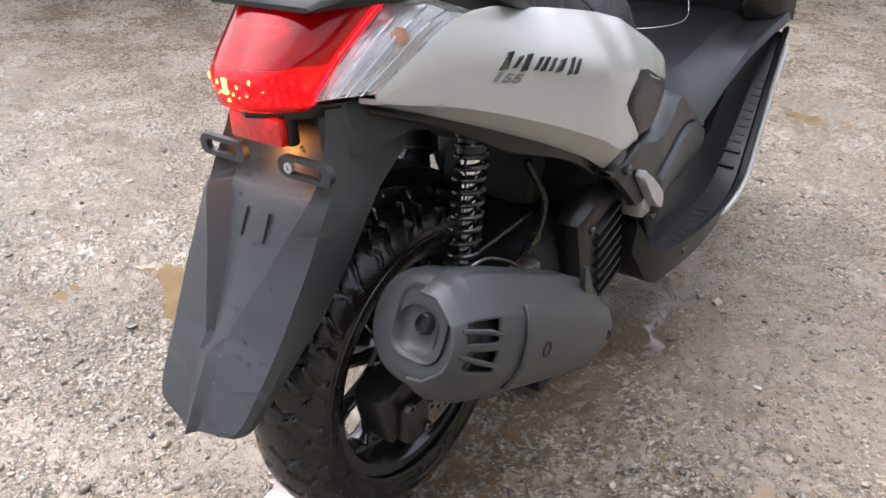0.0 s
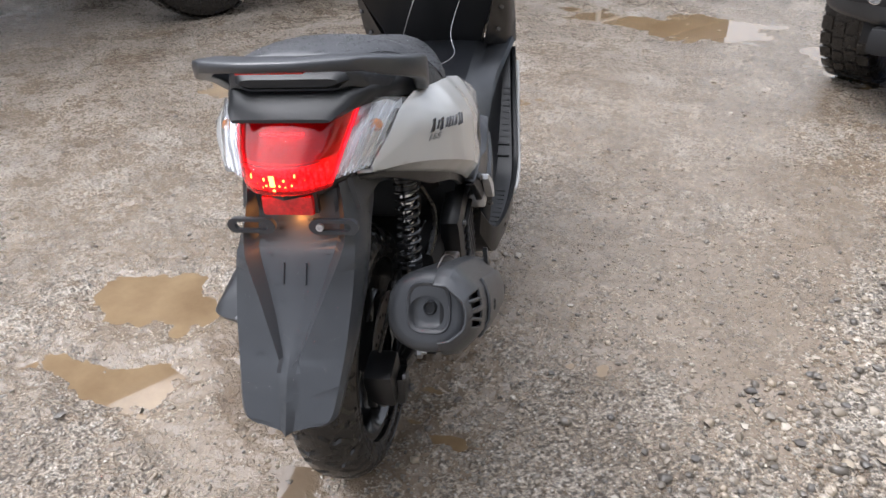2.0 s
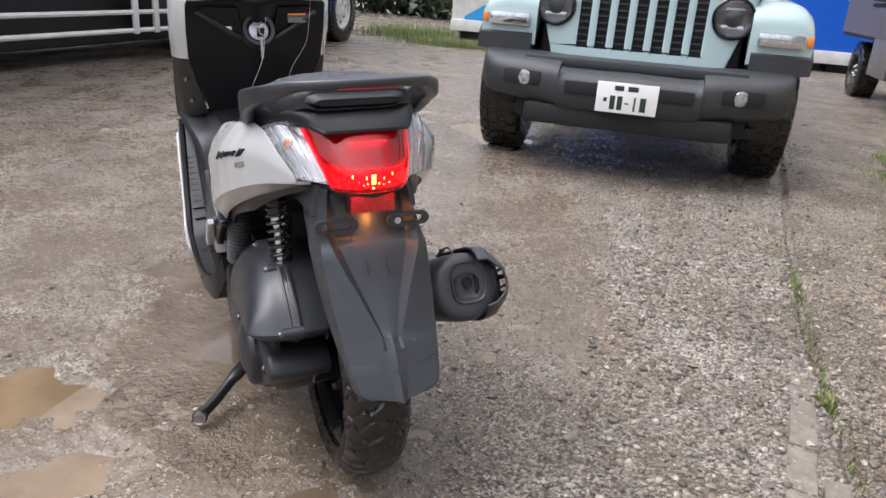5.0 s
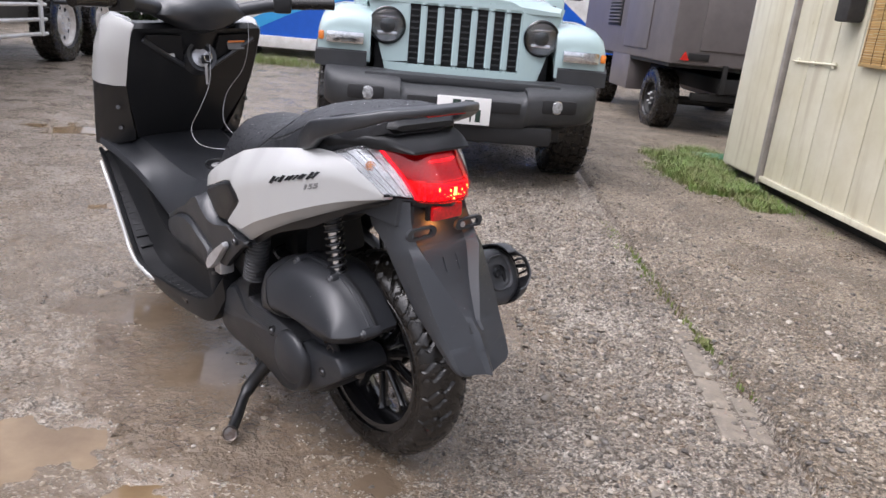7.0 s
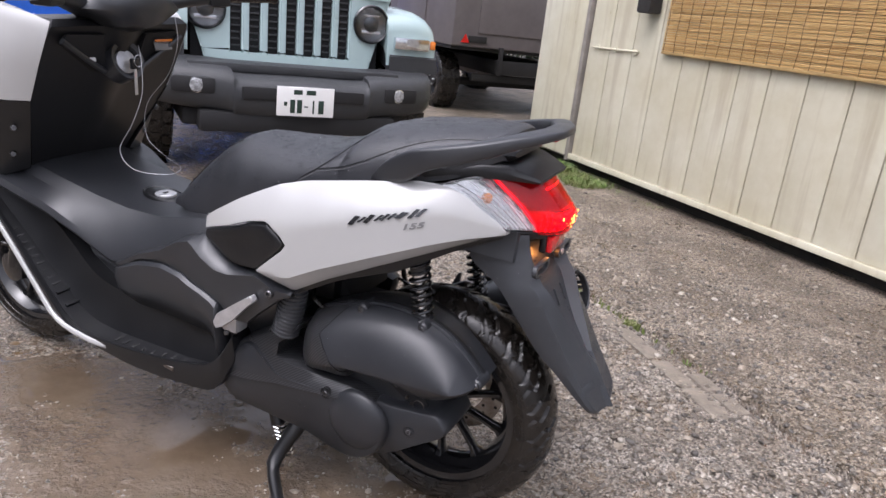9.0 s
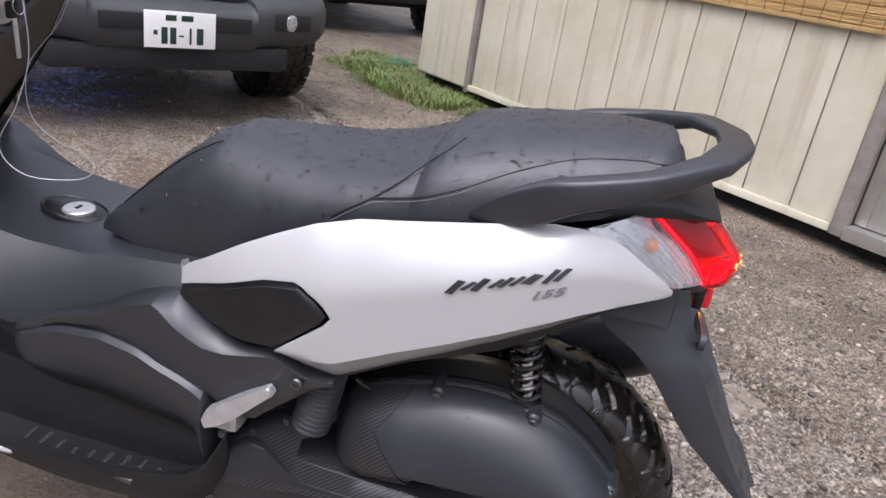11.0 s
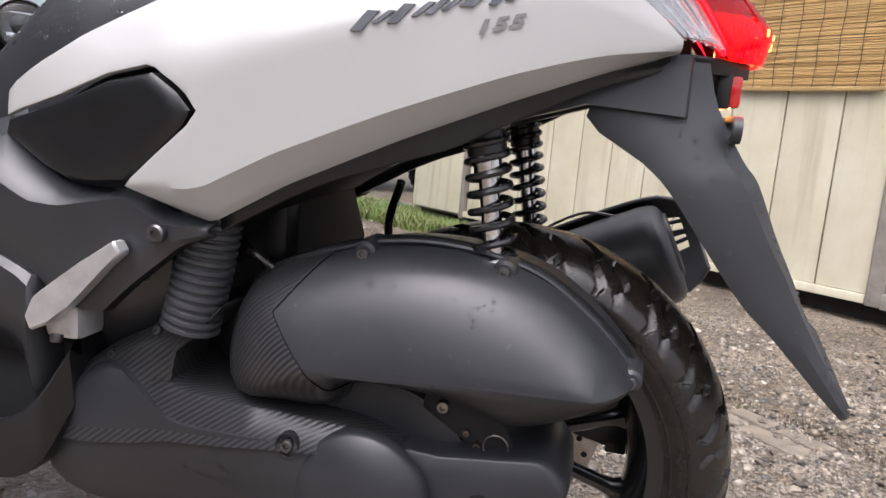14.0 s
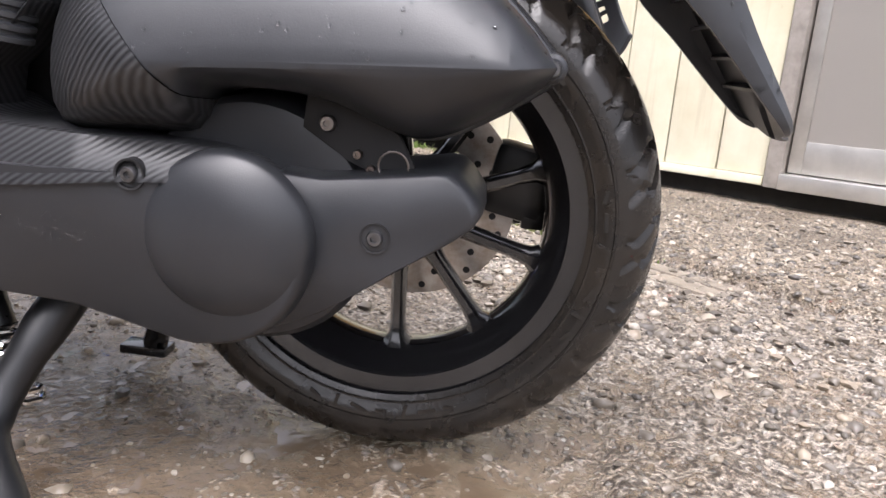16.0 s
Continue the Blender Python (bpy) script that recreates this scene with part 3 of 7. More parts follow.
def build_blind():
    blind = thing("bamboo_blind", ENV, "split bamboo reed blind hanging on the shed wall", "blind")
    rng = random.Random(4)
    reeds = bm_new()
    z, k = 0.985, 0
    u0, u1 = 1.03, 2.80
    info = material("reed", (0.52, 0.35, 0.15), 0.45)
    nt = info.node_tree
    geo = nt.nodes.new("ShaderNodeNewGeometry")
    r = nt.nodes.new("ShaderNodeValToRGB")
    r.color_ramp.elements[0].color, r.color_ramp.elements[1].color = (0.26, 0.145, 0.05, 1), (0.62, 0.42, 0.18, 1)
    e = r.color_ramp.elements.new(0.3)
    e.color = (0.46, 0.29, 0.11, 1)
    nt.links.new(geo.outputs["Random Per Island"], r.inputs["Fac"])
    nt.links.new(r.outputs["Color"], nt.nodes["Principled BSDF"].inputs["Base Color"])
    while z < 2.0:
        cut = u0
        while cut < u1:
            end = min(u1, cut + rng.uniform(0.35, 1.1))
            dz = rng.uniform(-0.002, 0.002)
            tube(reeds, [(WALL - 0.028 + rng.uniform(-0.002, 0.002), cut, z + dz), (WALL - 0.028, (cut + end) / 2, z + rng.uniform(-0.003, 0.003)), (WALL - 0.028, end, z - dz)], 0.0034, 5)
            cut = end
        z += 0.0066
    part("reeds", reeds, info, blind)
    for i in range(20):
        u = u0 + 0.02 + i * (u1 - u0 - 0.04) / 19
        pts = [(WALL - 0.0345 + 0.001 * math.sin(40 * q), u + 0.004 * math.sin(9 * q + i), 0.98 + q * 0.102) for q in range(11)]
        part("cord", tube(bm_new(), pts, 0.0016, 5), twine, blind)
    part("bottom_lath", box(bm_new(), (WALL - 0.028, (u0 + u1) / 2, 0.974), (0.012, u1 - u0, 0.018), 0.003), bamboo, blind, "split bamboo lath")
    part("top_lath", box(bm_new(), (WALL - 0.02, (u0 + u1) / 2, 2.01), (0.04, u1 - u0, 0.03), 0.004), bamboo, blind)


build_blind()

# ---- grass at the shed's foot ----
grass_mat = material("grass", (0.12, 0.21, 0.035), 0.5, vary=0.5, scale=9, second=(0.15, 0.14, 0.05))


def build_grass(cells, name="grass"):
    rng = random.Random(8)
    co, faces = [], []
    for v0, v1, u0, u1, n, tall in cells:
        for _ in range(n):
            v, u = rng.triangular(v0, v1, (v0 + v1) / 2), rng.uniform(u0, u1)
            if name == "grass" and v > WALL + 0.05 and u < 4.2:
                v = WALL + 0.05
            h, w, a = tall * rng.uniform(0.4, 1.2), rng.uniform(0.002, 0.005), rng.uniform(0, 6.28)
            lx, ly = math.cos(a) * h * 0.6, math.sin(a) * h * 0.6
            k = len(co)
            co += [(v - w * math.sin(a), u + w * math.cos(a), -0.01), (v + w * math.sin(a), u - w * math.cos(a), -0.01),
                   (v + lx * 0.4 + w * 0.7 * math.sin(a), u + ly * 0.4 - w * 0.7 * math.cos(a), h * 0.65), (v + lx * 0.4 - w * 0.7 * math.sin(a), u + ly * 0.4 + w * 0.7 * math.cos(a), h * 0.65), (v + lx, u + ly, h)]
            faces += [(k, k + 1, k + 2, k + 3), (k + 3, k + 2, k + 4)]
    me = bpy.data.meshes.new(name)
    me.from_pydata(co, [], faces)
    me.materials.append(grass_mat)
    ob = new(name, me)
    ob.matrix_world = ENV
    tagged(ob, "short green grass tufts and moss", "grass", kind="stuff")


build_grass([(2.42, 2.62, 2.5, 3.4, 900, 0.03), (2.22, 2.62, 3.0, 3.7, 3000, 0.06), (2.0, 2.6, 3.4, 4.3, 6500, 0.085), (2.1, 2.75, 4.1, 5.0, 4500, 0.08), (1.85, 2.3, 3.9, 4.5, 1200, 0.035), (2.5, 3.0, 4.5, 5.4, 1800, 0.07),
             (1.10, 1.22, 0.6, 2.6, 500, 0.014), (1.08, 1.16, 0.98, 1.05, 160, 0.02), (-4.2, -1.0, 10.6, 11.6, 3000, 0.12), (-5, -3, 11.5, 13, 2500, 0.2)])
lid_green = material("green_plastic", (0.04, 0.16, 0.09), 0.35, vary=0.2)
solid("drain_cover", box(bm_new(), (2.8, 4.95, 0.02), (0.34, 0.26, 0.06), 0.015), lid_green, ENV, "green plastic drain cover in the grass", "drain cover")

# ---- vehicles and buildings round the yard ----
teal = material("pale_teal_paint", (0.36, 0.47, 0.47), 0.25, coat=0.6, vary=0.05, scale=3)
bumper_mat = material("grained_bumper_plastic", (0.034, 0.036, 0.039), 0.5, vary=0.2, scale=10, bump=0.4, bump_scale=500)
# near-black for holes, recesses and undersides: their shade is in the colour
dark = material("void_shade_black", (0.008, 0.008, 0.009), 0.7)
white_paint = material("white_gloss_paint", (0.78, 0.78, 0.76), 0.35, vary=0.1, scale=5, second=(0.6, 0.58, 0.54))
plate_mat = material("plate_white", (0.80, 0.80, 0.78), 0.35, vary=0.04)
plate_ink = material("plate_dark_green", (0.015, 0.035, 0.025), 0.4)
clear = glass("clear_lens", (0.95, 0.96, 0.97), 0.04)
window_glass = material("dark_car_glass", (0.02, 0.025, 0.03), 0.06, spec=0.8)
amber = material("amber_lens", (0.75, 0.22, 0.03), 0.15, coat=0.5)
reflector_chrome = material("lamp_reflector", (0.82, 0.83, 0.85), 0.12, 1.0, vary=0.3, scale=60)


def wheel(parent, c, r, w, rim_r, rim_mat, lugs=5, tread=30, axis=(1, 0, 0), side=1, name="wheel"):
    """A car wheel: rim with lug nuts, and a tyre with tread blocks."""
    ax = Vector(axis)
    rim = bm_new()
    lathe(rim, c, ax, [(rim_r, -w * 0.4), (rim_r, w * 0.42), (rim_r * 0.9, w * 0.42), (rim_r * 0.82, w * 0.25), (rim_r * 0.5, w * 0.2), (rim_r * 0.42, w * 0.34), (rim_r * 0.2, w * 0.36), (0.01, w * 0.36)], 40)
    hub = part(name, rim, rim_mat, parent)
    ty = bm_new()
    prof = [(rim_r * 0.98, -w * 0.42), (rim_r * 1.06, -w * 0.5), (r * 0.86, -w * 0.53), (r * 0.96, -w * 0.46), (r, -w * 0.34), (r, w * 0.34), (r * 0.96, w * 0.46), (r * 0.86, w * 0.53), (rim_r * 1.06, w * 0.5), (rim_r * 0.98, w * 0.42)]
    lathe(ty, c, ax, prof, 56, cap=False)
    tyre = part("tyre", ty, rubber, hub, "black treaded rubber tyre")
    ty = bm_new()
    q = ax.to_track_quat("Z", "Y").to_matrix().to_4x4()
    for i in range(tread):
        a = 2 * math.pi * i / tread
        for k, off in enumerate((-0.36, -0.12, 0.12, 0.36)):
            t = Matrix.Translation(c) @ q @ Matrix.Rotation(a + 0.05 * (k % 2), 4, "Z")
            m = t @ Matrix.Translation((r + 0.001, 0, off * w))
            bmesh.ops.create_cube(ty, size=1, matrix=m @ Matrix.Diagonal((0.010, 2 * math.pi * r / tread * 0.78, w * 0.2, 1)))
    tagged(part("tread", ty, rubber, tyre, "rows of rubber tread blocks"), kind="stuff")
    q3 = ax.to_track_quat("Z", "Y")
    for i in range(lugs):
        a = 2 * math.pi * i / lugs
        at = Vector(c) + q3 @ Vector((rim_r * 0.33 * math.cos(a), rim_r * 0.33 * math.sin(a), w * 0.36))
        part("wheel_nut", lathe(bm_new(), at, ax, [(0.011, 0), (0.011, 0.02), (0.007, 0.026)], 6), alloy, hub)
        if lugs > 5:
            at = Vector(c) + q3 @ Vector((rim_r * 0.66 * math.cos(a + 0.2), rim_r * 0.66 * math.sin(a + 0.2), w * 0.226))
            part("rim_hole", lathe(bm_new(), at, ax, [(0.026, -0.02), (0.026, 0.004), (0.022, 0.005)], 16), dark, hub)
    return hub


lamp_smoke = material("smoked_reflector", (0.16, 0.165, 0.17), 0.22, 0.8, vary=0.5, scale=40)
fog_white = material("fog_lens_white", (0.40, 0.41, 0.42), 0.12, vary=0.7, scale=60, coat=0.6)


def build_offroader():
    m = ENV @ Matrix.Translation((0.375, 3.15, 0))
    car = thing("off_road_car", m, "pale teal off-road car with black bumper parked in the yard", "car")
    # bumper in sections across
    bp = bm_new()
    sec = []
    for x, y0, zlo, zhi in [(-0.88, 0.34, 0.50, 0.66), (-0.86, 0.20, 0.46, 0.66), (-0.74, 0.10, 0.43, 0.645), (-0.42, 0.03, 0.40, 0.635), (-0.36, 0.02, 0.38, 0.60),
                            (0, 0.01, 0.38, 0.60), (0.36, 0.02, 0.38, 0.60), (0.42, 0.03, 0.40, 0.635), (0.74, 0.10, 0.43, 0.645), (0.86, 0.20, 0.46, 0.66), (0.88, 0.34, 0.50, 0.66)]:
        sec.append([(x, y0 + 0.05, zlo), (x, y0 + 0.012, zlo + 0.03), (x, y0, zlo + 0.09), (x, y0, zhi - 0.07), (x, y0 + 0.015, zhi - 0.03), (x, y0 + 0.06, zhi), (x, y0 + 0.30, zhi + 0.035), (x, y0 + 0.32, zlo)])
    flat_sec = [[v for p in q for v in p] for q in sec]
    rings(bp, [[tuple(row[3 * k:3 * k + 3]) for k in range(8)] for row in spline(flat_sec, 4)])
    bumper = part("bumper", bp, bumper_mat, car, "grained black plastic front bumper", angle=55)
    part("bumper_shelf", box(bm_new(), (0, 0.30, 0.640), (1.24, 0.26, 0.05), 0.012), bumper_mat, bumper)
    # recess beside the plate and lamp pockets: near-black blocks for their shade; fog lamps
    part("plate_recess_shade", box(bm_new(), (0, 0.014, 0.525), (0.70, 0.03, 0.07), 0.01), dark, bumper)
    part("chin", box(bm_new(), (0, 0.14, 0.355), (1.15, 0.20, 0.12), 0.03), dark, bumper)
    for s in (-1, 1):
        yb = min(r[7] for r in spline(flat_sec, 12) if abs(r[0] - s * 0.60) < 0.03)
        t = Matrix.Rotation(s * 0.20, 4, "Z")
        pk = part("lamp_pocket_shade", box(bm_new(), (s * 0.60, yb + 0.020, 0.545), (0.24, 0.05, 0.095), 0.03, t), dark, bumper)
        part("fog_lamp_bowl", lathe(bm_new(), (s * 0.587, yb - 0.004, 0.546), (s * 0.2, -1, 0), [(0.041, -0.01), (0.041, 0.001), (0.036, 0.002), (0.02, -0.004), (0.004, -0.005)], 24), reflector_chrome, pk)
        part("fog_lamp_lens", lathe(bm_new(), (s * 0.587, yb - 0.004, 0.546), (s * 0.2, -1, 0), [(0.037, 0.001), (0.033, 0.006), (0.015, 0.009), (0.002, 0.009)], 24), fog_white, pk, "clear round fog lamp lens")
    pl = part("number_plate", box(bm_new(), (0, -0.002, 0.492), (0.33, 0.006, 0.165), 0.003), plate_mat, car, "white number plate with dark bars")
    for x, z, w, h in [(-0.045, 0.545, 0.05, 0.026), (0.03, 0.545, 0.055, 0.026), (-0.115, 0.478, 0.018, 0.022), (-0.075, 0.465, 0.028, 0.075), (-0.035, 0.465, 0.028, 0.075), (0.003, 0.465, 0.022, 0.008), (0.045, 0.465, 0.010, 0.075), (0.09, 0.465, 0.032, 0.075)]:
        part("plate_bar", box(bm_new(), (x, -0.0056, z), (w, 0.0016, h), 0.0005), plate_ink, pl)
    part("skid_plate", box(bm_new(), (0, 0.42, 0.36), (1.3, 0.5, 0.10), 0.02), dark, car)
    # grille: a face with seven real slots and two round openings
    gr = bm_new()
    w_top, w_bot, z0, z1 = 0.645, 0.50, 0.655, 1.13
    zs = [z0, 0.712, 0.730, 1.070, 1.088, z1]
    slot_w, pitch = 0.066, 0.1085
    cols = [-1.0]
    for i in range(7):
        cx = (i - 3) * pitch
        cols += [cx - slot_w / 2, cx + slot_w / 2]
    cols += [1.0]

    def face_x(c, z):
        half = w_bot + (w_top - w_bot) * (z - z0) / (z1 - z0) if abs(c) == 1.0 else None
        return c * half if half else c

    def face_y(x, z):
        return 0.385 + 0.075 * (z - z0) + 0.10 * abs(x) ** 2.2

    grid = {}
    for i, c in enumerate(cols):
        for j, z in enumerate(zs):
            x = face_x(c, z)
            grid[i, j] = gr.verts.new((x, face_y(x, z), z))
    for i in range(len(cols) - 1):
        for j in range(len(zs) - 1):
            if i % 2 == 1 and 1 <= j <= 3:
                continue
            gr.faces.new((grid[i, j], grid[i + 1, j], grid[i + 1, j + 1], grid[i, j + 1]))
    geom = bmesh.ops.extrude_face_region(gr, geom=list(gr.faces))
    for v in geom["geom"]:
        if isinstance(v, bmesh.types.BMVert):
            v.co.y += 0.06
    bmesh.ops.bevel(gr, geom=[e for e in gr.edges if e.calc_length() > 0.05 and e.is_manifold and e.calc_face_angle(0) > 0.9], offset=0.010, segments=2, affect="EDGES")
    grille = part("grille", gr, teal, car, "pale teal grille with seven upright slots")
    part("grille_mesh", box(bm_new(), (0, 0.46, 0.89), (0.80, 0.02, 0.40), 0), dark, grille)
    for i in range(7):
        for k in range(9):
            part("mesh_bar", box(bm_new(), ((i - 3) * pitch, 0.440, 0.745 + k * 0.038), (slot_w, 0.012, 0.010), 0), bumper_mat, grille)
    for s in (-1, 1):
        c = (s * 0.50, face_y(0.5, 0.94) - 0.012, 0.94)
        ring = lathe(bm_new(), c, (0, -1, 0), [(0.112, -0.04), (0.118, 0.012), (0.110, 0.02), (0.102, 0.012), (0.10, -0.03)], 40)
        hl = part("headlight", ring, gloss_black, car, "round headlight in a black ring")
        part("headlight_bowl", lathe(bm_new(), c, (0, -1, 0), [(0.10, 0.002), (0.085, -0.015), (0.05, -0.02), (0.004, -0.02)], 32), lamp_smoke, hl)
        part("headlight_projector", lathe(bm_new(), c, (0, -1, 0), [(0.05, -0.02), (0.048, 0.008), (0.03, 0.016), (0.004, 0.018)], 24), window_glass, hl)
        part("headlight_shelf", box(bm_new(), (c[0], c[1] + 0.002, c[2] - 0.045), (0.12, 0.02, 0.02), 0.005), reflector_chrome, hl)
        part("headlight_shelf", box(bm_new(), (c[0], c[1] + 0.002, c[2] + 0.05), (0.10, 0.02, 0.012), 0.004), reflector_chrome, hl)
        part("headlight_lens", lathe(bm_new(), c, (0, -1, 0), [(0.101, 0.012), (0.085, 0.024), (0.05, 0.031), (0.003, 0.033)], 32), clear, hl, "clear domed headlight glass")
        # fender flare with a day lamp
        fl = bm_new()
        rings(fl, [[(s * x, y, z) for x, y, z in ((0.60, yy, zt - 0.20), (0.60, yy, zt), (0.70, yy, zt + 0.012), (0.80, yy, zt + 0.012), (0.87, yy, zt - 0.008), (0.915, yy, zt - 0.045), (0.932, yy, zt - 0.09), (0.93, yy, zt - 0.15), (0.90, yy, zt - 0.19))]
                   for yy, zt in ((0.36, 0.905), (0.368, 0.94), (0.39, 0.975), (0.43, 1.005), (0.52, 1.03), (0.80, 1.05), (1.10, 1.03), (1.32, 0.96), (1.46, 0.84))])
        flare = part("fender", fl, teal, car, angle=60)
        tr = bm_new()
        rings(tr, [[(s * x, y, z) for x, y, z in ((0.62, yy, zt - 0.30), (0.62, yy, zt - 0.17), (0.945, yy, zt - 0.17), (0.945, yy, zt - 0.26))]
                   for yy, zt in ((0.345, 0.93), (0.42, 0.985), (0.52, 1.01), (0.80, 1.03), (1.10, 1.02), (1.34, 0.95), (1.48, 0.83))])
        part("flare_trim", tr, bumper_mat, flare, "black plastic wheel arch trim")
        part("day_lamp", box(bm_new(), (s * 0.76, 0.352, 0.845), (0.24, 0.05, 0.075), 0.015), reflector_chrome, flare, "slim white day lamp")
        part("turn_lamp", box(bm_new(), (s * 0.912, 0.372, 0.848), (0.036, 0.055, 0.055), 0.012), amber, flare, "amber turn lamp")
        for y in (0.80, 3.3):
            wheel(car, (s * 0.80, y, 0.395), 0.395, 0.255, 0.23, gloss_black, axis=(s, 0, 0))
        mir = box(bm_new(), (s * 1.0, 1.95, 1.32), (0.2, 0.1, 0.17), 0.03)
        part("wing_mirror", mir, bumper_mat, car)
        part("door", box(bm_new(), (s * 0.775, 2.25, 0.95), (0.05, 0.95, 0.72), 0.03), teal, car)
        part("side_window", box(bm_new(), (s * 0.70, 2.25, 1.53), (0.02, 0.9, 0.38), 0.01, Matrix.Rotation(-s * 0.12, 4, "Y")), window_glass, car)
        part("hood_latch", box(bm_new(), (s * 0.66, 1.0, 1.13), (0.05, 0.09, 0.06), 0.012), bumper_mat, car)
    hood = bm_new()
    rings(hood, [[(x * k, y + yb, z) for x, yb, z in ((-0.64, 0.0, zt - lip), (-0.63, 0, zt - lip * 0.3), (-0.55, 0, zt - 0.005), (-0.36, 0, zt + 0.008), (-0.30, 0, zt + 0.035), (0, 0, zt + 0.045), (0.30, 0, zt + 0.035), (0.36, 0, zt + 0.008), (0.55, 0, zt - 0.005), (0.63, 0, zt - lip * 0.3), (0.64, 0, zt - lip))]
                 for y, zt, k, lip in ((0.43, 1.115, 0.96, 0.03), (0.47, 1.15, 0.99, 0.05), (0.8, 1.19, 1.03, 0.16), (1.3, 1.23, 1.06, 0.16), (1.72, 1.25, 1.08, 0.16))])
    part("bonnet", hood, teal, car)
    part("body", box(bm_new(), (0, 2.45, 0.86), (1.52, 2.9, 0.72), 0.05), teal, car)
    part("engine_bay", box(bm_new(), (0, 0.92, 0.78), (1.16, 0.9, 0.55), 0.03), dark, car)
    fr = bm_new()
    for a, b in (((-0.72, 1.75, 1.24), (-0.62, 2.15, 1.80)), ((0.72, 1.75, 1.24), (0.62, 2.15, 1.80)), ((-0.62, 2.15, 1.80), (0.62, 2.15, 1.80)), ((-0.72, 1.75, 1.24), (0.72, 1.75, 1.24))):
        tube(fr, [a, b], 0.035, 8)
    ws = part("windscreen_frame", fr, teal, car)
    gl = bm_new()
    rings(gl, [[(-0.70, 1.76, 1.25), (-0.70, 1.772, 1.25), (-0.61, 2.152, 1.79), (-0.61, 2.14, 1.79)], [(0.70, 1.76, 1.25), (0.70, 1.772, 1.25), (0.61, 2.152, 1.79), (0.61, 2.14, 1.79)]])
    part("windscreen", gl, window_glass, ws)
    part("roof", box(bm_new(), (0, 3.0, 1.82), (1.30, 1.75, 0.09), 0.035), bumper_mat, car)
    part("rear_glass", box(bm_new(), (0, 3.3, 1.52), (1.36, 1.1, 0.52), 0.04), window_glass, car)
    return car


build_offroader()

drab = material("grey_brown_paint", (0.150, 0.132, 0.128), 0.42, vary=0.2, scale=4, bump=0.1)
drab_dark = material("dark_underframe", (0.012, 0.011, 0.010), 0.6, vary=0.3)
red_refl = material("red_reflector", (0.55, 0.015, 0.01), 0.15, coat=0.5)
blue_paint = material("blue_panel_paint", (0.015, 0.11, 0.55), 0.3, vary=0.1)
sky_paint = material("light_blue_paint", (0.05, 0.36, 0.72), 0.3, vary=0.1)


def build_box_truck():
    """A grey-brown box-bodied off-road truck, its tail to the yard."""
    m = ENV @ Matrix.Translation((2.75, 6.3, 0))
    t = thing("box_truck", m, "grey-brown box-bodied truck on chunky tyres", "truck")
    part("box_body", box(bm_new(), (1.05, 1.9, 1.62), (2.1, 3.8, 1.75), 0.03), drab, t)
    part("skirt", box(bm_new(), (1.05, 1.9, 0.76), (2.06, 3.7, 0.10), 0.01), drab_dark, t)
    part("tool_locker", box(bm_new(), (0.15, 1.75, 0.56), (0.28, 0.75, 0.42), 0.015), drab, t)
    for x, y, z, sx, sy, sz, mat, nm in [(-0.005, 2.2, 1.25, 0.02, 0.55, 0.35, drab_dark, "vent"), (-0.008, 1.2, 1.35, 0.015, 0.9, 1.0, drab, "side_hatch"),
                                         (0.95, -0.008, 1.35, 1.3, 0.015, 0.9, drab, "rear_hatch"), (0.30, -0.012, 0.83, 0.22, 0.02, 0.07, drab_dark, "tail_lamp"),
                                         (1.3, -0.02, 1.5, 0.4, 0.02, 0.05, white_paint, "label_strip"), (0.6, -0.03, 0.62, 0.05, 0.03, 0.3, drab_dark, "bracket")]:
        hatch = part(nm, box(bm_new(), (x, y, z), (sx, sy, sz), 0.006), mat, t)
        if nm == "vent":
            for k in range(7):
                part("slat", box(bm_new(), (-0.022, 2.2, 1.12 + k * 0.042), (0.02, 0.5, 0.018), 0.003), drab, hatch)
    tri = bm_new()
    rings(tri, [[(0.10, -0.01, 0.79), (0.20, -0.01, 0.79), (0.15, -0.01, 0.88)], [(0.10, -0.02, 0.79), (0.20, -0.02, 0.79), (0.15, -0.02, 0.88)]])
    part("reflector", tri, red_refl, t, "red triangular reflector")
    for y in (0.62, 2.95):
        for x, s in ((0.18, -1), (1.9, 1)):
            wheel(t, (x, y, 0.33), 0.33, 0.24, 0.19, drab_dark, tread=22, axis=(s, 0, 0))
    part("chassis", box(bm_new(), (1.05, 1.9, 0.55), (0.9, 3.7, 0.16), 0.01), drab_dark, t)
    part("axle", tube(bm_new(), [(0.2, 0.62, 0.33), (1.9, 0.62, 0.33)], 0.05, 10), drab_dark, t)
    part("crossbeam", box(bm_new(), (1.1, 0.15, 0.42), (1.5, 0.06, 0.08), 0.01), drab_dark, t)
    part("exhaust", tube(bm_new(), [(0.8, 0.2, 0.45), (0.8, 1.5, 0.45)], 0.06, 10), steel, t)


build_box_truck()


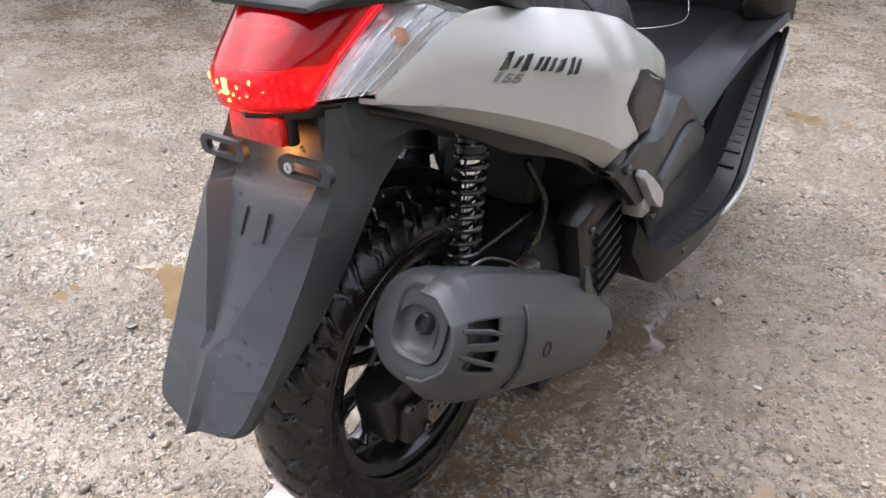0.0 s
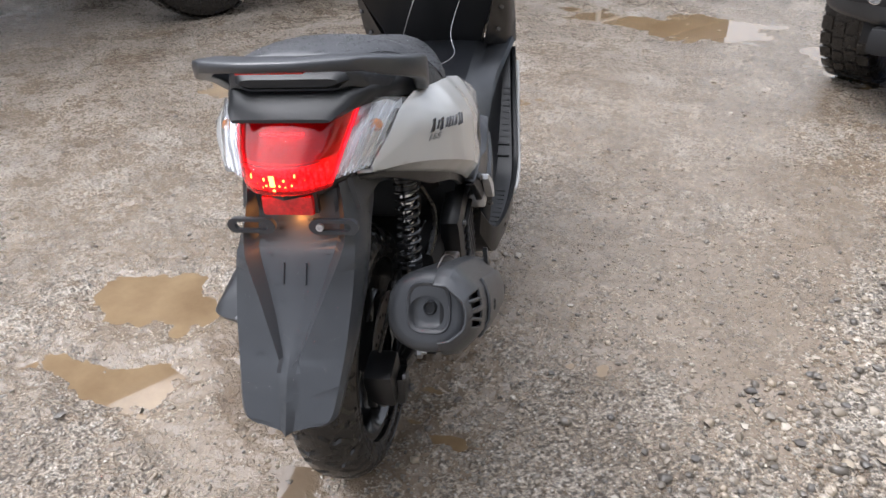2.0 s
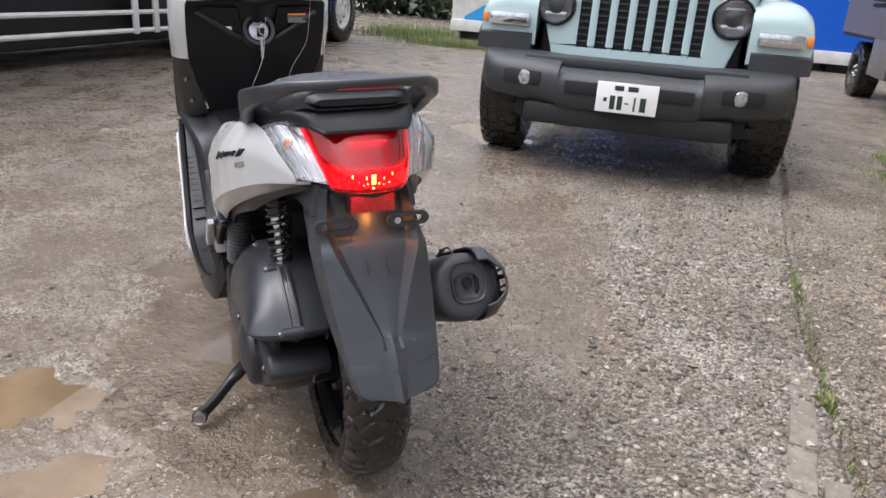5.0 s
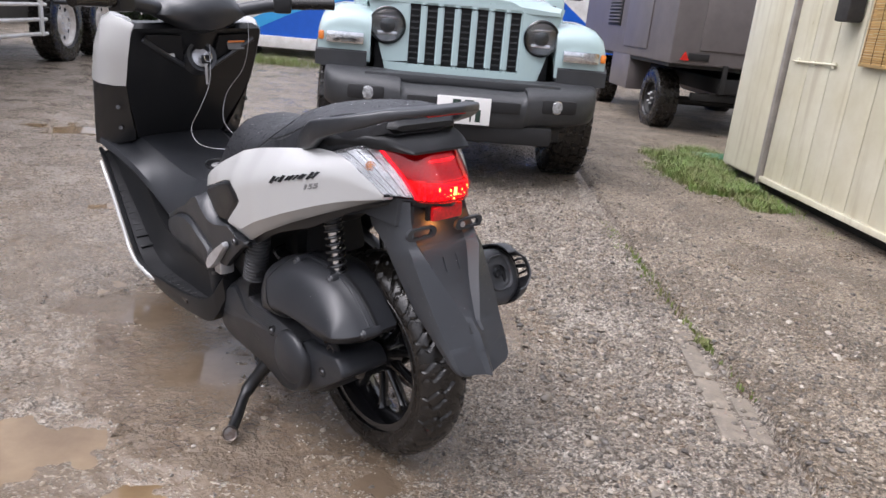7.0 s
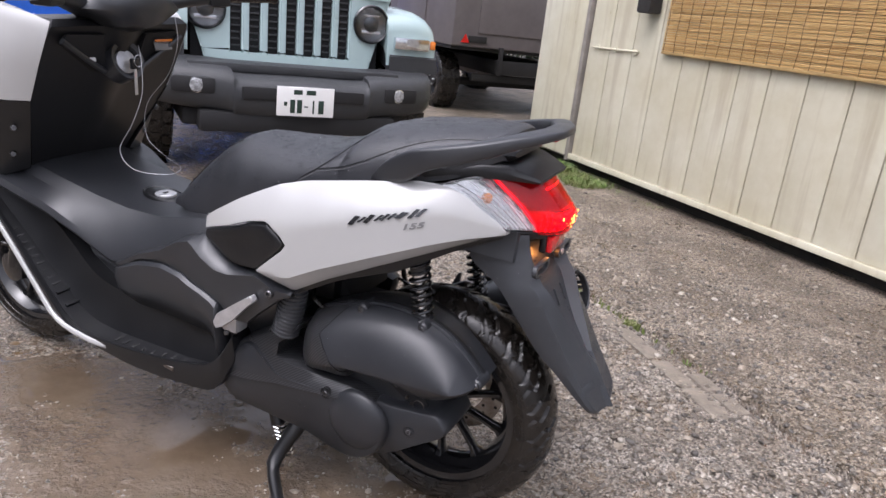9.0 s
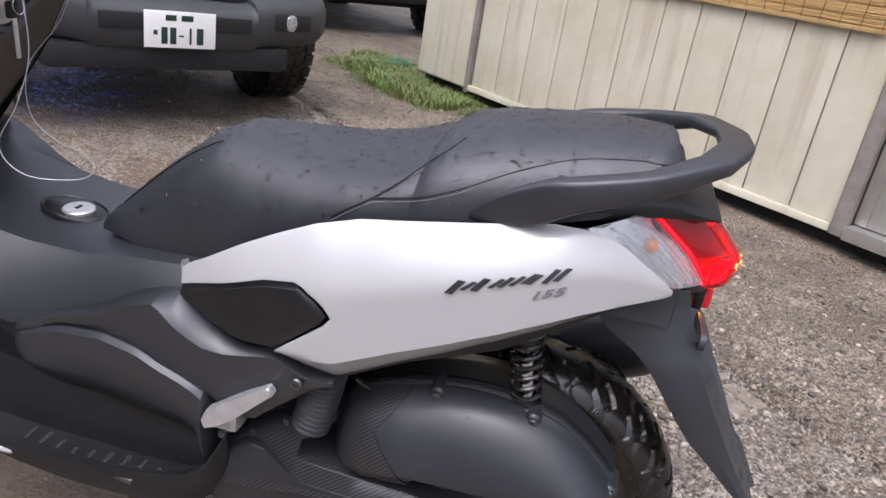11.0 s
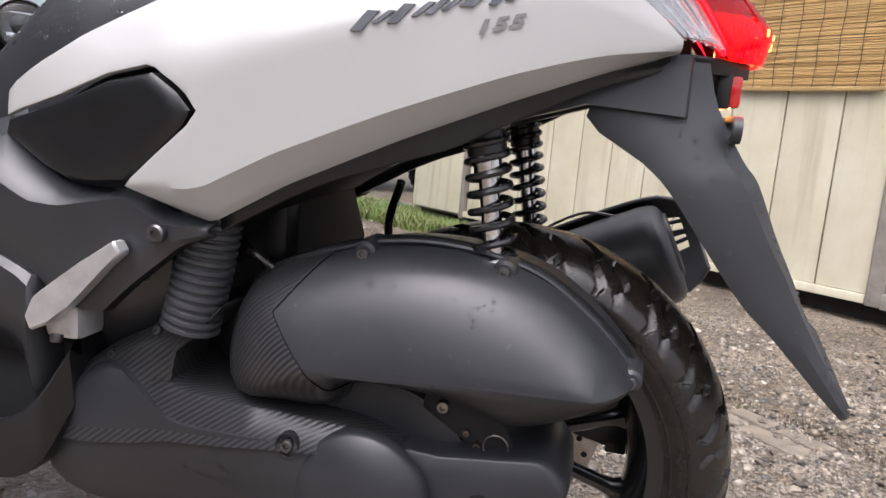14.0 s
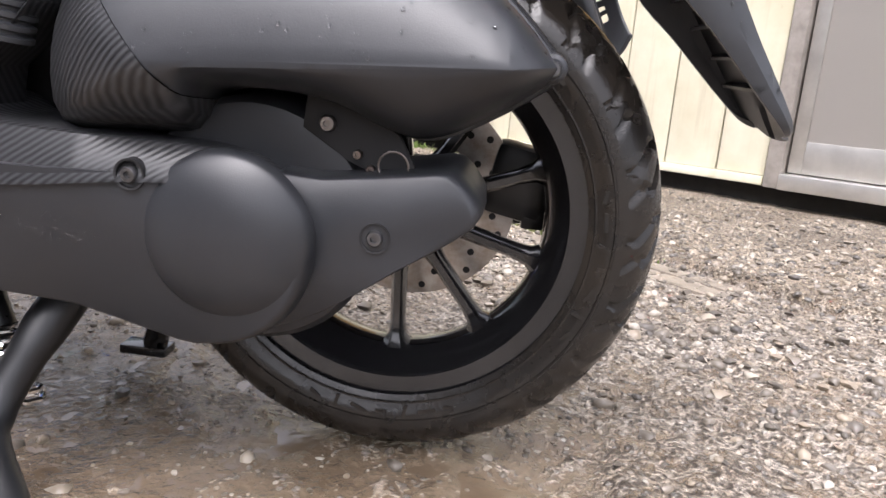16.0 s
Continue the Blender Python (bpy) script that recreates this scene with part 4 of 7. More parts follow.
def build_flatbed():
    """A long truck along the yard's far side, its deck over the picture, its rails and wheels in it."""
    m = ENV @ Matrix.Translation((-4.3, 2.06, 0))
    t = thing("flatbed_truck", m, "long dark truck with white side guard rails", "truck")
    grey_rim = material("worn_white_rim", (0.80, 0.78, 0.74), 0.45, vary=0.35, scale=14, second=(0.55, 0.50, 0.45))
    for y in (0.0, 6.65, 7.85):
        wheel(t, (-0.14, y, 0.48), 0.48, 0.28, 0.29, grey_rim, 8, 34, axis=(1, 0, 0))
        wheel(t, (-2.2, y, 0.48), 0.48, 0.28, 0.29, grey_rim, 8, 34, axis=(-1, 0, 0))
    for z in (0.385, 0.55, 0.72):
        part("guard_rail", tube(bm_new(), [(0.0, 0.80, z), (0.0, 6.05, z - 0.01)], 0.022, 8), white_paint, t, "white painted guard rail")
    for y in (0.85, 1.4, 3.0, 3.3, 4.7, 5.9):
        part("rail_post", box(bm_new(), (0.012, y, 0.60), (0.03, 0.07, 0.50), 0.006), white_paint, t)
    part("deck", box(bm_new(), (-1.5, 3.4, 1.45), (2.2, 10.5, 0.3), 0.03), drab_dark, t)
    part("load_wall", box(bm_new(), (-1.5, 3.4, 2.4), (2.2, 10.4, 1.6), 0.03), material("dull_blue_grey", (0.10, 0.12, 0.15), 0.5, vary=0.2), t)
    part("chassis", box(bm_new(), (-1.15, 3.4, 0.85), (0.9, 10.2, 0.3), 0.02), drab_dark, t)
    part("mud_flap", box(bm_new(), (-0.14, 0.62, 0.45), (0.34, 0.02, 0.62), 0.005), rubber, t, "black rubber mud flap")
    # dark block added for the darkness behind the rails and its reflection
    part("under_deck_dark", box(bm_new(), (-1.3, 3.4, 0.72), (1.3, 5.3, 1.1), 0.05), drab_dark, t)
    part("cab", box(bm_new(), (-1.5, -2.9, 1.75), (2.2, 2.0, 2.3), 0.12), material("dull_cab_paint", (0.12, 0.13, 0.15), 0.35, vary=0.2), t)
    part("cab_step", box(bm_new(), (-0.75, -2.9, 0.42), (0.6, 1.7, 0.36), 0.05), drab_dark, t)
    part("fuel_tank", box(bm_new(), (-0.55, 4.2, 0.62), (0.6, 1.1, 0.5), 0.06), drab_dark, t)


build_flatbed()


def build_site_hut():
    """White and blue prefabricated hut behind the off-road car."""
    m = ENV @ Matrix.Translation((0, 12.5, 0))
    h = thing("site_hut", m, "white prefabricated hut with blue swoosh panels", "hut")
    wall = part("wall", box(bm_new(), (0.6, 1.2, 1.35), (7.8, 2.4, 2.3), 0.02), white_paint, h)
    sw = bm_new()
    a = spline([(-3.05, 0.40), (-2.5, 0.72), (-1.6, 1.15), (-0.2, 1.7), (1.8, 2.2)], 6)
    b = spline([(-3.05, 0.36), (-2.0, 0.36), (-0.5, 0.36), (1.0, 0.36), (4.3, 0.36)], 6)
    rings(sw, [[(x, -0.004, z) for x, z in a], [(x, -0.004, z) for x, z in b]], closed=False, cap=False)
    part("blue_panel", sw, blue_paint, wall)
    st = bm_new()
    rings(st, [[(x, -0.008, z + 0.02) for x, z in a], [(x, -0.008, z - 0.20 - 0.1 * max(0, x + 2)) for x, z in a]], closed=False, cap=False)
    part("light_blue_stripe", st, sky_paint, wall)
    part("skirt_rail", box(bm_new(), (0.6, -0.02, 0.26), (7.8, 0.06, 0.20), 0.01), white_paint, h)
    for x in (-2.9, -1.0, 1.2, 3.4):
        part("support_block", box(bm_new(), (x, 0.4, 0.06), (0.5, 0.6, 0.2), 0.01), drab_dark, h, "dark timber support block")
    part("roof", box(bm_new(), (0.6, 1.2, 2.55), (8.0, 2.6, 0.12), 0.02), white_paint, h)


build_site_hut()
leaf_mat = material("dark_foliage", (0.045, 0.075, 0.025), 0.6, vary=0.6, scale=3, second=(0.02, 0.03, 0.014))


def build_hedge():
    rng = np.random.RandomState(11)
    n = 16000
    x, z = rng.uniform(-26, 26, n), rng.uniform(0, 2.6, n) ** 0.9
    y = 18.5 + rng.normal(0, 0.5, n) + 0.8 * np.sin(x * 0.7)
    co, faces = [], []
    for a, b, c in zip(x, y, z):
        d = rng.normal(0, 0.13, (4, 3)) + (a, b, c)
        k = 4 * len(faces)
        co += d.tolist()
        faces.append((k, k + 1, k + 2, k + 3))
    me = bpy.data.meshes.new("hedge")
    me.from_pydata(co, [], faces)
    me.materials.append(leaf_mat)
    ob = new("hedge", me)
    ob.matrix_world = ENV
    tagged(ob, "dark overgrown hedge beyond the yard", "hedge", kind="stuff")


build_hedge()
# unseen wall, added to keep low sky out of the wet ground's reflections
unseen_wall_mat = material("unseen_wall_grey", (0.10, 0.095, 0.085), 0.7, vary=0.4, scale=1.5, bump=0.3)
solid("unseen_wall_west", box(bm_new(), (-9.0, 4.0, 0.85), (0.12, 30.0, 1.8), 0.01), unseen_wall_mat, ENV, "unseen dark wall added to dim reflections on the ground", "fence", kind="structure")

# ---- the scooter ----
scooter = thing("scooter", BIKE, "white and black scooter on its side stand, tail lamp lit", "scooter")
AX = 0.256                      # rear axle height
spring_mat = material("spring_black", (0.014, 0.014, 0.015), 0.25, coat=0.3, vary=0.2)
disc_mat = material("brake_disc_steel", (0.45, 0.43, 0.41), 0.32, 1.0, vary=0.3, scale=50, second=(0.3, 0.26, 0.22))


def tread_depth(arc, lat, half):
    """How deep the tread is cut at a place on the tyre: slanting zigzag grooves on both sides."""
    pitch = 0.0735
    side = 1 if lat >= 0 else -1
    s = (arc + (0 if side > 0 else pitch / 2)) % pitch
    a = abs(lat)
    best = 1.0
    # one long lightning groove and one short one a pitch
    for shift, line in ((0.0, ((0.006, 0.0), (0.028, 0.020), (0.040, 0.012), (0.066, 0.036), (0.078, 0.034))), (pitch * 0.5, ((0.026, 0.0), (0.050, 0.024), (0.060, 0.016), (0.078, 0.030)))):
        for (a0, s0), (a1, s1) in zip(line, line[1:]):
            for wrap in (-pitch, 0, pitch):
                px, py = a - a0, s - (s0 + shift + wrap)
                dx, dy = a1 - a0, s1 - s0
                k = max(0.0, min(1.0, (px * dx + py * dy) / (dx * dx + dy * dy)))
                best = min(best, math.hypot(px - k * dx, py - k * dy))
    return 0.0060 * max(0.0, min(1.0, (0.0046 - best) / 0.0016)) * (1 if a < half else 0)


def scooter_tyre(c, r, width, rim_r):
    """A rounded tyre with its grooves cut in, and raised rings on the walls."""
    prof = []
    crown = 0.95 * (r - rim_r)
    m = 30
    for i in range(-m, m + 1):
        f = i / m
        x = width / 2 * math.sin(f * 1.38) / math.sin(1.38)
        z = r - crown * 0.58 * (1 - math.cos(f * 1.38)) / (1 - math.cos(1.38))
        prof.append((x, z, True))
    wall = [(0.5, r - crown * 0.70), (0.495, r - crown * 0.80), (0.488, r - crown * 0.82), (0.470, r - crown * 0.95), (0.44, r - crown * 1.05), (0.40, rim_r + 0.004), (0.38, rim_r - 0.004)]
    full = [(-x * width, z, False) for x, z in wall[::-1]] + prof + [(x * width, z, False) for x, z in wall]
    lat, acc, arcs = [], 0.0, []
    for i, (x, z, _) in enumerate(full):
        if i:
            acc += math.hypot(x - full[i - 1][0], z - full[i - 1][1])
        lat.append(acc)
    mid = acc / 2
    pitch_count = round(2 * math.pi * r / 0.0735)
    seg = pitch_count * 30
    cut = [[tread_depth(j / 30 * 0.0735, lat[i] - mid, 0.078) if t else 0.0 for i, (x, z, t) in enumerate(full)] for j in range(30)]
    co, faces = [], []
    w = len(full)
    for j in range(seg):
        a = 2 * math.pi * j / seg
        row = cut[j % 30]
        for i, (x, z, t) in enumerate(full):
            rr = z - row[i]
            co.append((c[0] + x, c[1] + rr * math.cos(a), c[2] + rr * math.sin(a)))
    for j in range(seg):
        k = (j + 1) % seg
        for i in range(w - 1):
            faces.append((j * w + i, j * w + i + 1, k * w + i + 1, k * w + i))
    me = bpy.data.meshes.new("tyre")
    me.from_pydata(co, [], faces)
    me.materials.append(rubber)
    me.shade_smooth()
    me.set_sharp_from_angle(angle=radians(40))
    return me


def scooter_wheel(name, c, r, width, rim_r, spokes, turn0):
    rim = lathe(bm_new(), c, (1, 0, 0), [(rim_r - 0.016, -width * 0.38), (rim_r + 0.004, -width * 0.40), (rim_r + 0.006, -width * 0.34), (rim_r - 0.022, -width * 0.26), (rim_r - 0.026, 0), (rim_r - 0.022, width * 0.26),
                                         (rim_r + 0.006, width * 0.34), (rim_r + 0.004, width * 0.40), (rim_r - 0.016, width * 0.38), (rim_r - 0.034, width * 0.2), (rim_r - 0.038, 0), (rim_r - 0.034, -width * 0.2), (rim_r - 0.016, -width * 0.38)], 96, cap=False)
    bmesh.ops.remove_doubles(rim, verts=rim.verts, dist=1e-5)
    wh = part(name, rim, gloss_black, scooter, "gloss black cast wheel")
    ob = new("tyre", scooter_tyre(c, r, width, rim_r))
    ob.parent = wh
    tagged(ob, label="wet black tyre with zigzag tread")
    marks = bm_new()
    for sd in (-1, 1):
        for k in range(46):
            if k % 23 in (0, 1, 9, 10, 11, 12, 13, 21, 22):
                continue
            a = 2 * math.pi * k / 46 * 0.86
            rr, ln = rim_r + 0.016, (0.016, 0.012, 0.018)[k % 3]
            at = Vector((c[0] + sd * width * 0.488, c[1] + rr * math.cos(a), c[2] + rr * math.sin(a)))
            box(marks, at, (0.003, 0.0035, ln), 0.0, Matrix.Rotation(a + 0.3 * (k % 2), 4, "X") @ Matrix.Rotation(1.57 * (k % 3 == 0), 4, "X"))
        for rr, x in ((rim_r + 0.007, 0.462), (rim_r + 0.025, 0.502)):
            tube(marks, [(c[0] + sd * width * x, c[1] + rr * math.cos(a), c[2] + rr * math.sin(a)) for a in (2 * math.pi * j / 90 for j in range(91))], 0.0016, 6)
    tagged(part("sidewall_relief", marks, rubber, ob, "raised moulded marks on the tyre wall"), kind="stuff")
    for i in range(spokes):
        a = 2 * math.pi * (i + turn0) / spokes
        d = Vector((0, math.cos(a), math.sin(a)))
        q = d.cross(Vector((1, 0, 0)))
        loops = []
        for rr, hw, ht in ((0.035, 0.013, 0.018), (0.07, 0.0085, 0.014), (rim_r - 0.06, 0.008, 0.013), (rim_r - 0.045, 0.010, 0.016), (rim_r - 0.033, 0.019, 0.024)):
            p = Vector(c) + d * rr
            loops.append([p + q * hw * math.cos(t) + Vector((1, 0, 0)) * ht * math.sin(t) for t in (2 * math.pi * k / 8 + 0.39 for k in range(8))])
        part("spoke", rings(bm_new(), loops), gloss_black, wh)
    part("hub", lathe(bm_new(), c, (1, 0, 0), [(0.03, -0.09), (0.042, -0.085), (0.045, -0.02), (0.05, 0.02), (0.045, 0.07), (0.02, 0.075)], 32), gloss_black, wh)
    # drilled brake disc on the right
    dm = bm_new()
    lathe(dm, (c[0] + 0.068, c[1], c[2]), (1, 0, 0), [(0.070, -0.002), (0.115, -0.002), (0.115, 0.002), (0.070, 0.002), (0.070, -0.002)], 64, cap=False)
    disc = part("brake_disc", dm, disc_mat, wh, "drilled steel brake disc")
    for k in range(36):
        a = 2 * math.pi * k / 36
        rr = (0.080, 0.092, 0.105)[k % 3]
        at = (c[0] + 0.068, c[1] + rr * math.cos(a), c[2] + rr * math.sin(a))
        part("disc_hole", lathe(bm_new(), at, (1, 0, 0), [(0.004, -0.0026), (0.004, 0.0026)], 8), dark, disc)
    return wh


rear_wheel = scooter_wheel("rear_wheel", (0, 0, AX), 0.256, 0.130, 0.183, 10, 0.444)
front_wheel = scooter_wheel("front_wheel", (0, 1.335, 0.243), 0.243, 0.110, 0.174, 10, 0.2)

# white side panels
TOP = [(-0.137, 0.706), (-0.125, 0.716), (-0.09, 0.741), (-0.064, 0.760), (-0.04, 0.769), (-0.014, 0.773), (0.02, 0.772), (0.12, 0.757), (0.2, 0.742), (0.253, 0.731), (0.306, 0.716), (0.361, 0.690), (0.40, 0.670), (0.451, 0.639), (0.478, 0.622), (0.487, 0.613)]
BOT = [(-0.137, 0.697), (-0.079, 0.676), (0.001, 0.642), (0.09, 0.602), (0.188, 0.554), (0.261, 0.511), (0.341, 0.538)]
NOTCH_HI = [(0.264, 0.6111), (0.268, 0.619), (0.280, 0.630), (0.312, 0.648), (0.36, 0.637), (0.42, 0.613), (0.467, 0.598), (0.487, 0.590)]
NOTCH_LO = [(0.264, 0.6111), (0.271, 0.600), (0.341, 0.538)]
HALF = [(-0.22, 0.06), (-0.137, 0.118), (-0.09, 0.146), (-0.06, 0.163), (0, 0.190), (0.06, 0.209), (0.12, 0.221), (0.2, 0.228), (0.3, 0.226), (0.40, 0.216), (0.48, 0.203), (0.6, 0.18)]

TUCK = [(-0.14, 0.0), (-0.09, 0.008), (-0.014, 0.030), (0.03, 0.043), (0.25, 0.05), (0.35, 0.03), (0.45, 0.004)]


def half_width(y, s):
    """The side panel's distance from the middle; s runs from its lower edge (0) to its upper edge (1)."""
    w = interp(HALF, y)
    if s < 0.153:
        w -= 0.024 * (0.153 - s) / 0.153
    if s > 0.60:
        w -= interp(TUCK, y) * ((s - 0.60) / 0.40) ** 1.6
    return w


def side_x(y, z):
    t, b = interp(TOP, y), interp(BOT, min(y, 0.261))
    return half_width(y, max(0.0, min(1.0, (z - b) / max(0.01, t - b))))


def strip(bm, ys, lo, hi, rows, side, lift=0.0):
    """A sheet on the side's curved surface between two edges over y."""
    grid = []
    for y in ys:
        a, b = lo(y), hi(y)
        grid.append([bm.verts.new((side * (side_x(y, a + (b - a) * k / rows) + lift), y, a + (b - a) * k / rows)) for k in range(rows + 1)])
    for c, d in zip(grid, grid[1:]):
        for k in range(rows):
            bm.faces.new((c[k], c[k + 1], d[k + 1], d[k]))
    return bm


def thicken(ob, t, bevel=0.0):
    s = ob.modifiers.new("thick", "SOLIDIFY")
    s.thickness, s.offset = t, 0.0
    if bevel:
        b = ob.modifiers.new("edge", "BEVEL")
        b.width, b.segments, b.limit_method, b.angle_limit = bevel, 2, "ANGLE", radians(50)
    return ob


for side in (-1, 1):
    bm = bm_new()
    mid = lambda y: interp(BOT, y) + 0.46 * (interp(TOP, y) - interp(BOT, y))  # noqa: E731
    ys = list(np.linspace(-0.137, 0.264, 42))
    strip(bm, ys, lambda y: interp(BOT, y), mid, 9, side)
    strip(bm, ys, mid, lambda y: interp(TOP, y), 11, side)
    strip(bm, list(np.linspace(0.264, 0.487, 22)), lambda y: interp(NOTCH_HI, y), lambda y: interp(TOP, y), 11, side)
    strip(bm, list(np.linspace(0.264, 0.341, 9)), lambda y: interp(BOT, y), lambda y: interp(NOTCH_LO, y), 9, side)
    bmesh.ops.remove_doubles(bm, verts=bm.verts, dist=0.0012)
    panel = thicken(part("side_panel", bm, pearl, scooter, "pearl white side panel with grey badges", angle=28), 0.006, 0.0015)
    # the badge as plain slanted bars, and a row of small bars under it
    sgn = 1 if side < 0 else -1

    def badge_bar(y, z, w, h, slant, mat, lift):
        b = bm_new()
        pts = [(y - sgn * w / 2 - sgn * -slant / 2, z - h / 2), (y + sgn * w / 2 - sgn * -slant / 2, z - h / 2), (y + sgn * w / 2 - sgn * slant / 2, z + h / 2), (y - sgn * w / 2 - sgn * slant / 2, z + h / 2)]
        rings(b, [[(side * (side_x(p, q) + d), p, q) for p, q in pts] for d in (0.001, 0.0045 + lift)])
        part("badge", b, mat, panel, "dark chrome badge bars" if mat is badge else "small grey badge bars")

    y0, y1, z0, z1 = (0.124, -0.012, 0.693, 0.730) if side < 0 else (-0.008, 0.124, 0.724, 0.693)
    for f, w, h in ((0.06, 0.011, 0.017), (0.17, 0.006, 0.011), (0.27, 0.010, 0.016), (0.40, 0.006, 0.012), (0.48, 0.007, 0.013), (0.57, 0.006, 0.012), (0.69, 0.013, 0.012), (0.84, 0.008, 0.017), (0.93, 0.008, 0.015)):
        badge_bar(y0 + (y1 - y0) * f, z0 + (z1 - z0) * f, w * 0.85, h * 1.02, 0.013, badge, 0.0012)
    fc = bpy.data.curves.new("badge_number", "FONT")
    fc.body, fc.size, fc.shear, fc.extrude, fc.space_character = "155", 0.0140, 0.35, 0.0004, 1.15
    fc.offset = 0.0006
    fc.materials.append(decal)
    fo = new("badge_number", fc)
    fo.parent = panel
    ya, yb, za, zb = (0.030, -0.024, 0.6915, 0.7055) if side < 0 else (-0.020, 0.036, 0.7035, 0.690)
    pa, pb = Vector((side * side_x(ya, za), ya, za)), Vector((side * side_x(yb, zb), yb, zb))
    along = (pb - pa).normalized()
    up = Vector((side * side_x(ya, za + 0.012), ya, za + 0.012)) - pa
    up = (up - along * up.dot(along)).normalized()
    out = along.cross(up)
    p = pa + out * 0.0052
    wide = 1.75
    along = along * wide
    fo.matrix_local = Matrix(((along.x, up.x, out.x, p.x), (along.y, up.y, out.y, p.y), (along.z, up.z, out.z, p.z), (0, 0, 0, 1)))
    tagged(fo, label="small grey badge number")
    # black inlay in the notch
    inlay = [(0.488, 0.586), (0.42, 0.607), (0.36, 0.631), (0.312, 0.641), (0.286, 0.626), (0.272, 0.611), (0.279, 0.598), (0.341, 0.541), (0.385, 0.535), (0.41, 0.537), (0.44, 0.546), (0.492, 0.572)]
    b = bm_new()
    cy, cz = 0.37, 0.588
    rings(b, [[(side * (side_x(cy + (y - cy) * k, cz + (z - cz) * k) + d), cy + (y - cy) * k, cz + (z - cz) * k) for y, z in inlay] for d, k in ((-0.02, 1.0), (0.000, 1.0), (0.003, 0.95), (0.004, 0.8), (0.002, 0.4))])
    part("inlay_panel", b, plastic, scooter, "smooth black inlay panel")

# seat: front and rear cushions
SEAT_TOP = [(-0.15, 0.862), (-0.10, 0.870), (-0.03, 0.868), (0.05, 0.858), (0.12, 0.847), (0.17, 0.832), (0.21, 0.805), (0.26, 0.784), (0.33, 0.770), (0.42, 0.765), (0.50, 0.762), (0.545, 0.738), (0.60, 0.692), (0.66, 0.635), (0.70, 0.592)]
SEAT_LOW = [(-0.15, 0.835), (-0.10, 0.82), (-0.03, 0.782), (0.05, 0.760), (0.12, 0.748), (0.2, 0.730), (0.29, 0.704), (0.376, 0.663), (0.437, 0.626), (0.51, 0.586), (0.58, 0.570), (0.70, 0.565)]
SEAT_W = [(-0.15, 0.06), (-0.108, 0.088), (-0.09, 0.108), (-0.03, 0.130), (0.05, 0.148), (0.15, 0.158), (0.25, 0.160), (0.35, 0.155), (0.45, 0.145), (0.55, 0.125), (0.62, 0.105), (0.70, 0.075)]


def cushion(y0, y1, grow=0.0, n=40, power=2.7):
    loops = []
    ys = np.linspace(y0, y1, n)
    for i, y in enumerate(ys):
        t, b, w = interp(SEAT_TOP, y) + grow, interp(SEAT_LOW, y), interp(SEAT_W, y) + grow
        e = min(i, n - 1 - i)
        k = (0.90, 0.97, 0.992, 1.0)[min(e, 3)]
        t = b + (t - b) * k
        ring = []
        for j in range(25):
            a = math.pi * j / 24
            c, s = math.cos(a), math.sin(a)
            ring.append((-w * math.copysign(abs(c) ** (2 / power), c) * (0.985 if e < 2 else 1), y, b + (t - b) * abs(s) ** (2 / power)))
        ring += [(w * 0.6, y, b - 0.01), (-w * 0.6, y, b - 0.01)]
        loops.append(ring)
    return rings(bm_new(), loops)


seat_front = part("front_cushion", cushion(0.185, 0.705), vinyl, scooter, "black grained vinyl rider seat", angle=50)
seat_rear = part("rear_cushion", cushion(-0.108, 0.20, 0.0015), vinyl, scooter, "black vinyl pillion seat with stitched seam", angle=50)

# grab rail: a blade on each side that turns into a flat bar behind the seat: x, y, upper and lower edge, half width
BLADE = [(0.152, 0.124, 0.763, 0.755, 0.004), (0.160, 0.09, 0.798, 0.760, 0.010), (0.169, 0.041, 0.829, 0.772, 0.013), (0.173, 0.0, 0.842, 0.800, 0.014), (0.160, -0.065, 0.857, 0.824, 0.014), (0.142, -0.098, 0.866, 0.836, 0.015)]
TAIL_BAR = [(0.113, -0.136, 0.876, 0.854, 0.018), (0.102, -0.146, 0.878, 0.858, 0.020), (0.046, -0.170, 0.881, 0.865, 0.021), (0.030, -0.175, 0.882, 0.866, 0.021)]
arm = spline(BLADE, 3) + TAIL_BAR
path = [(-x, y, t, b, w) for x, y, t, b, w in arm] + arm[::-1]
loops = []
for i, (x, y, t, b, w) in enumerate(path):
    n0, n1 = path[max(i - 1, 0)], path[min(i + 1, len(path) - 1)]
    side = Vector((n1[1] - n0[1], -(n1[0] - n0[0]), 0)).normalized()
    h = (t - b) / 2
    loops.append([Vector((x, y, (t + b) / 2 + h * math.copysign(abs(math.sin(a)) ** 0.4, math.sin(a)))) + side * w * math.copysign(abs(math.cos(a)) ** 0.4, math.cos(a)) for a in (2 * math.pi * k / 16 for k in range(16))])
part("grab_rail", rings(bm_new(), loops), matt, scooter, "matt black grab rail round the seat's tail", angle=50)
part("rail_underlight", box(bm_new(), (0, -0.174, 0.8645), (0.10, 0.024, 0.0036), 0.001), red_refl, scooter, "thin red strip under the rail")

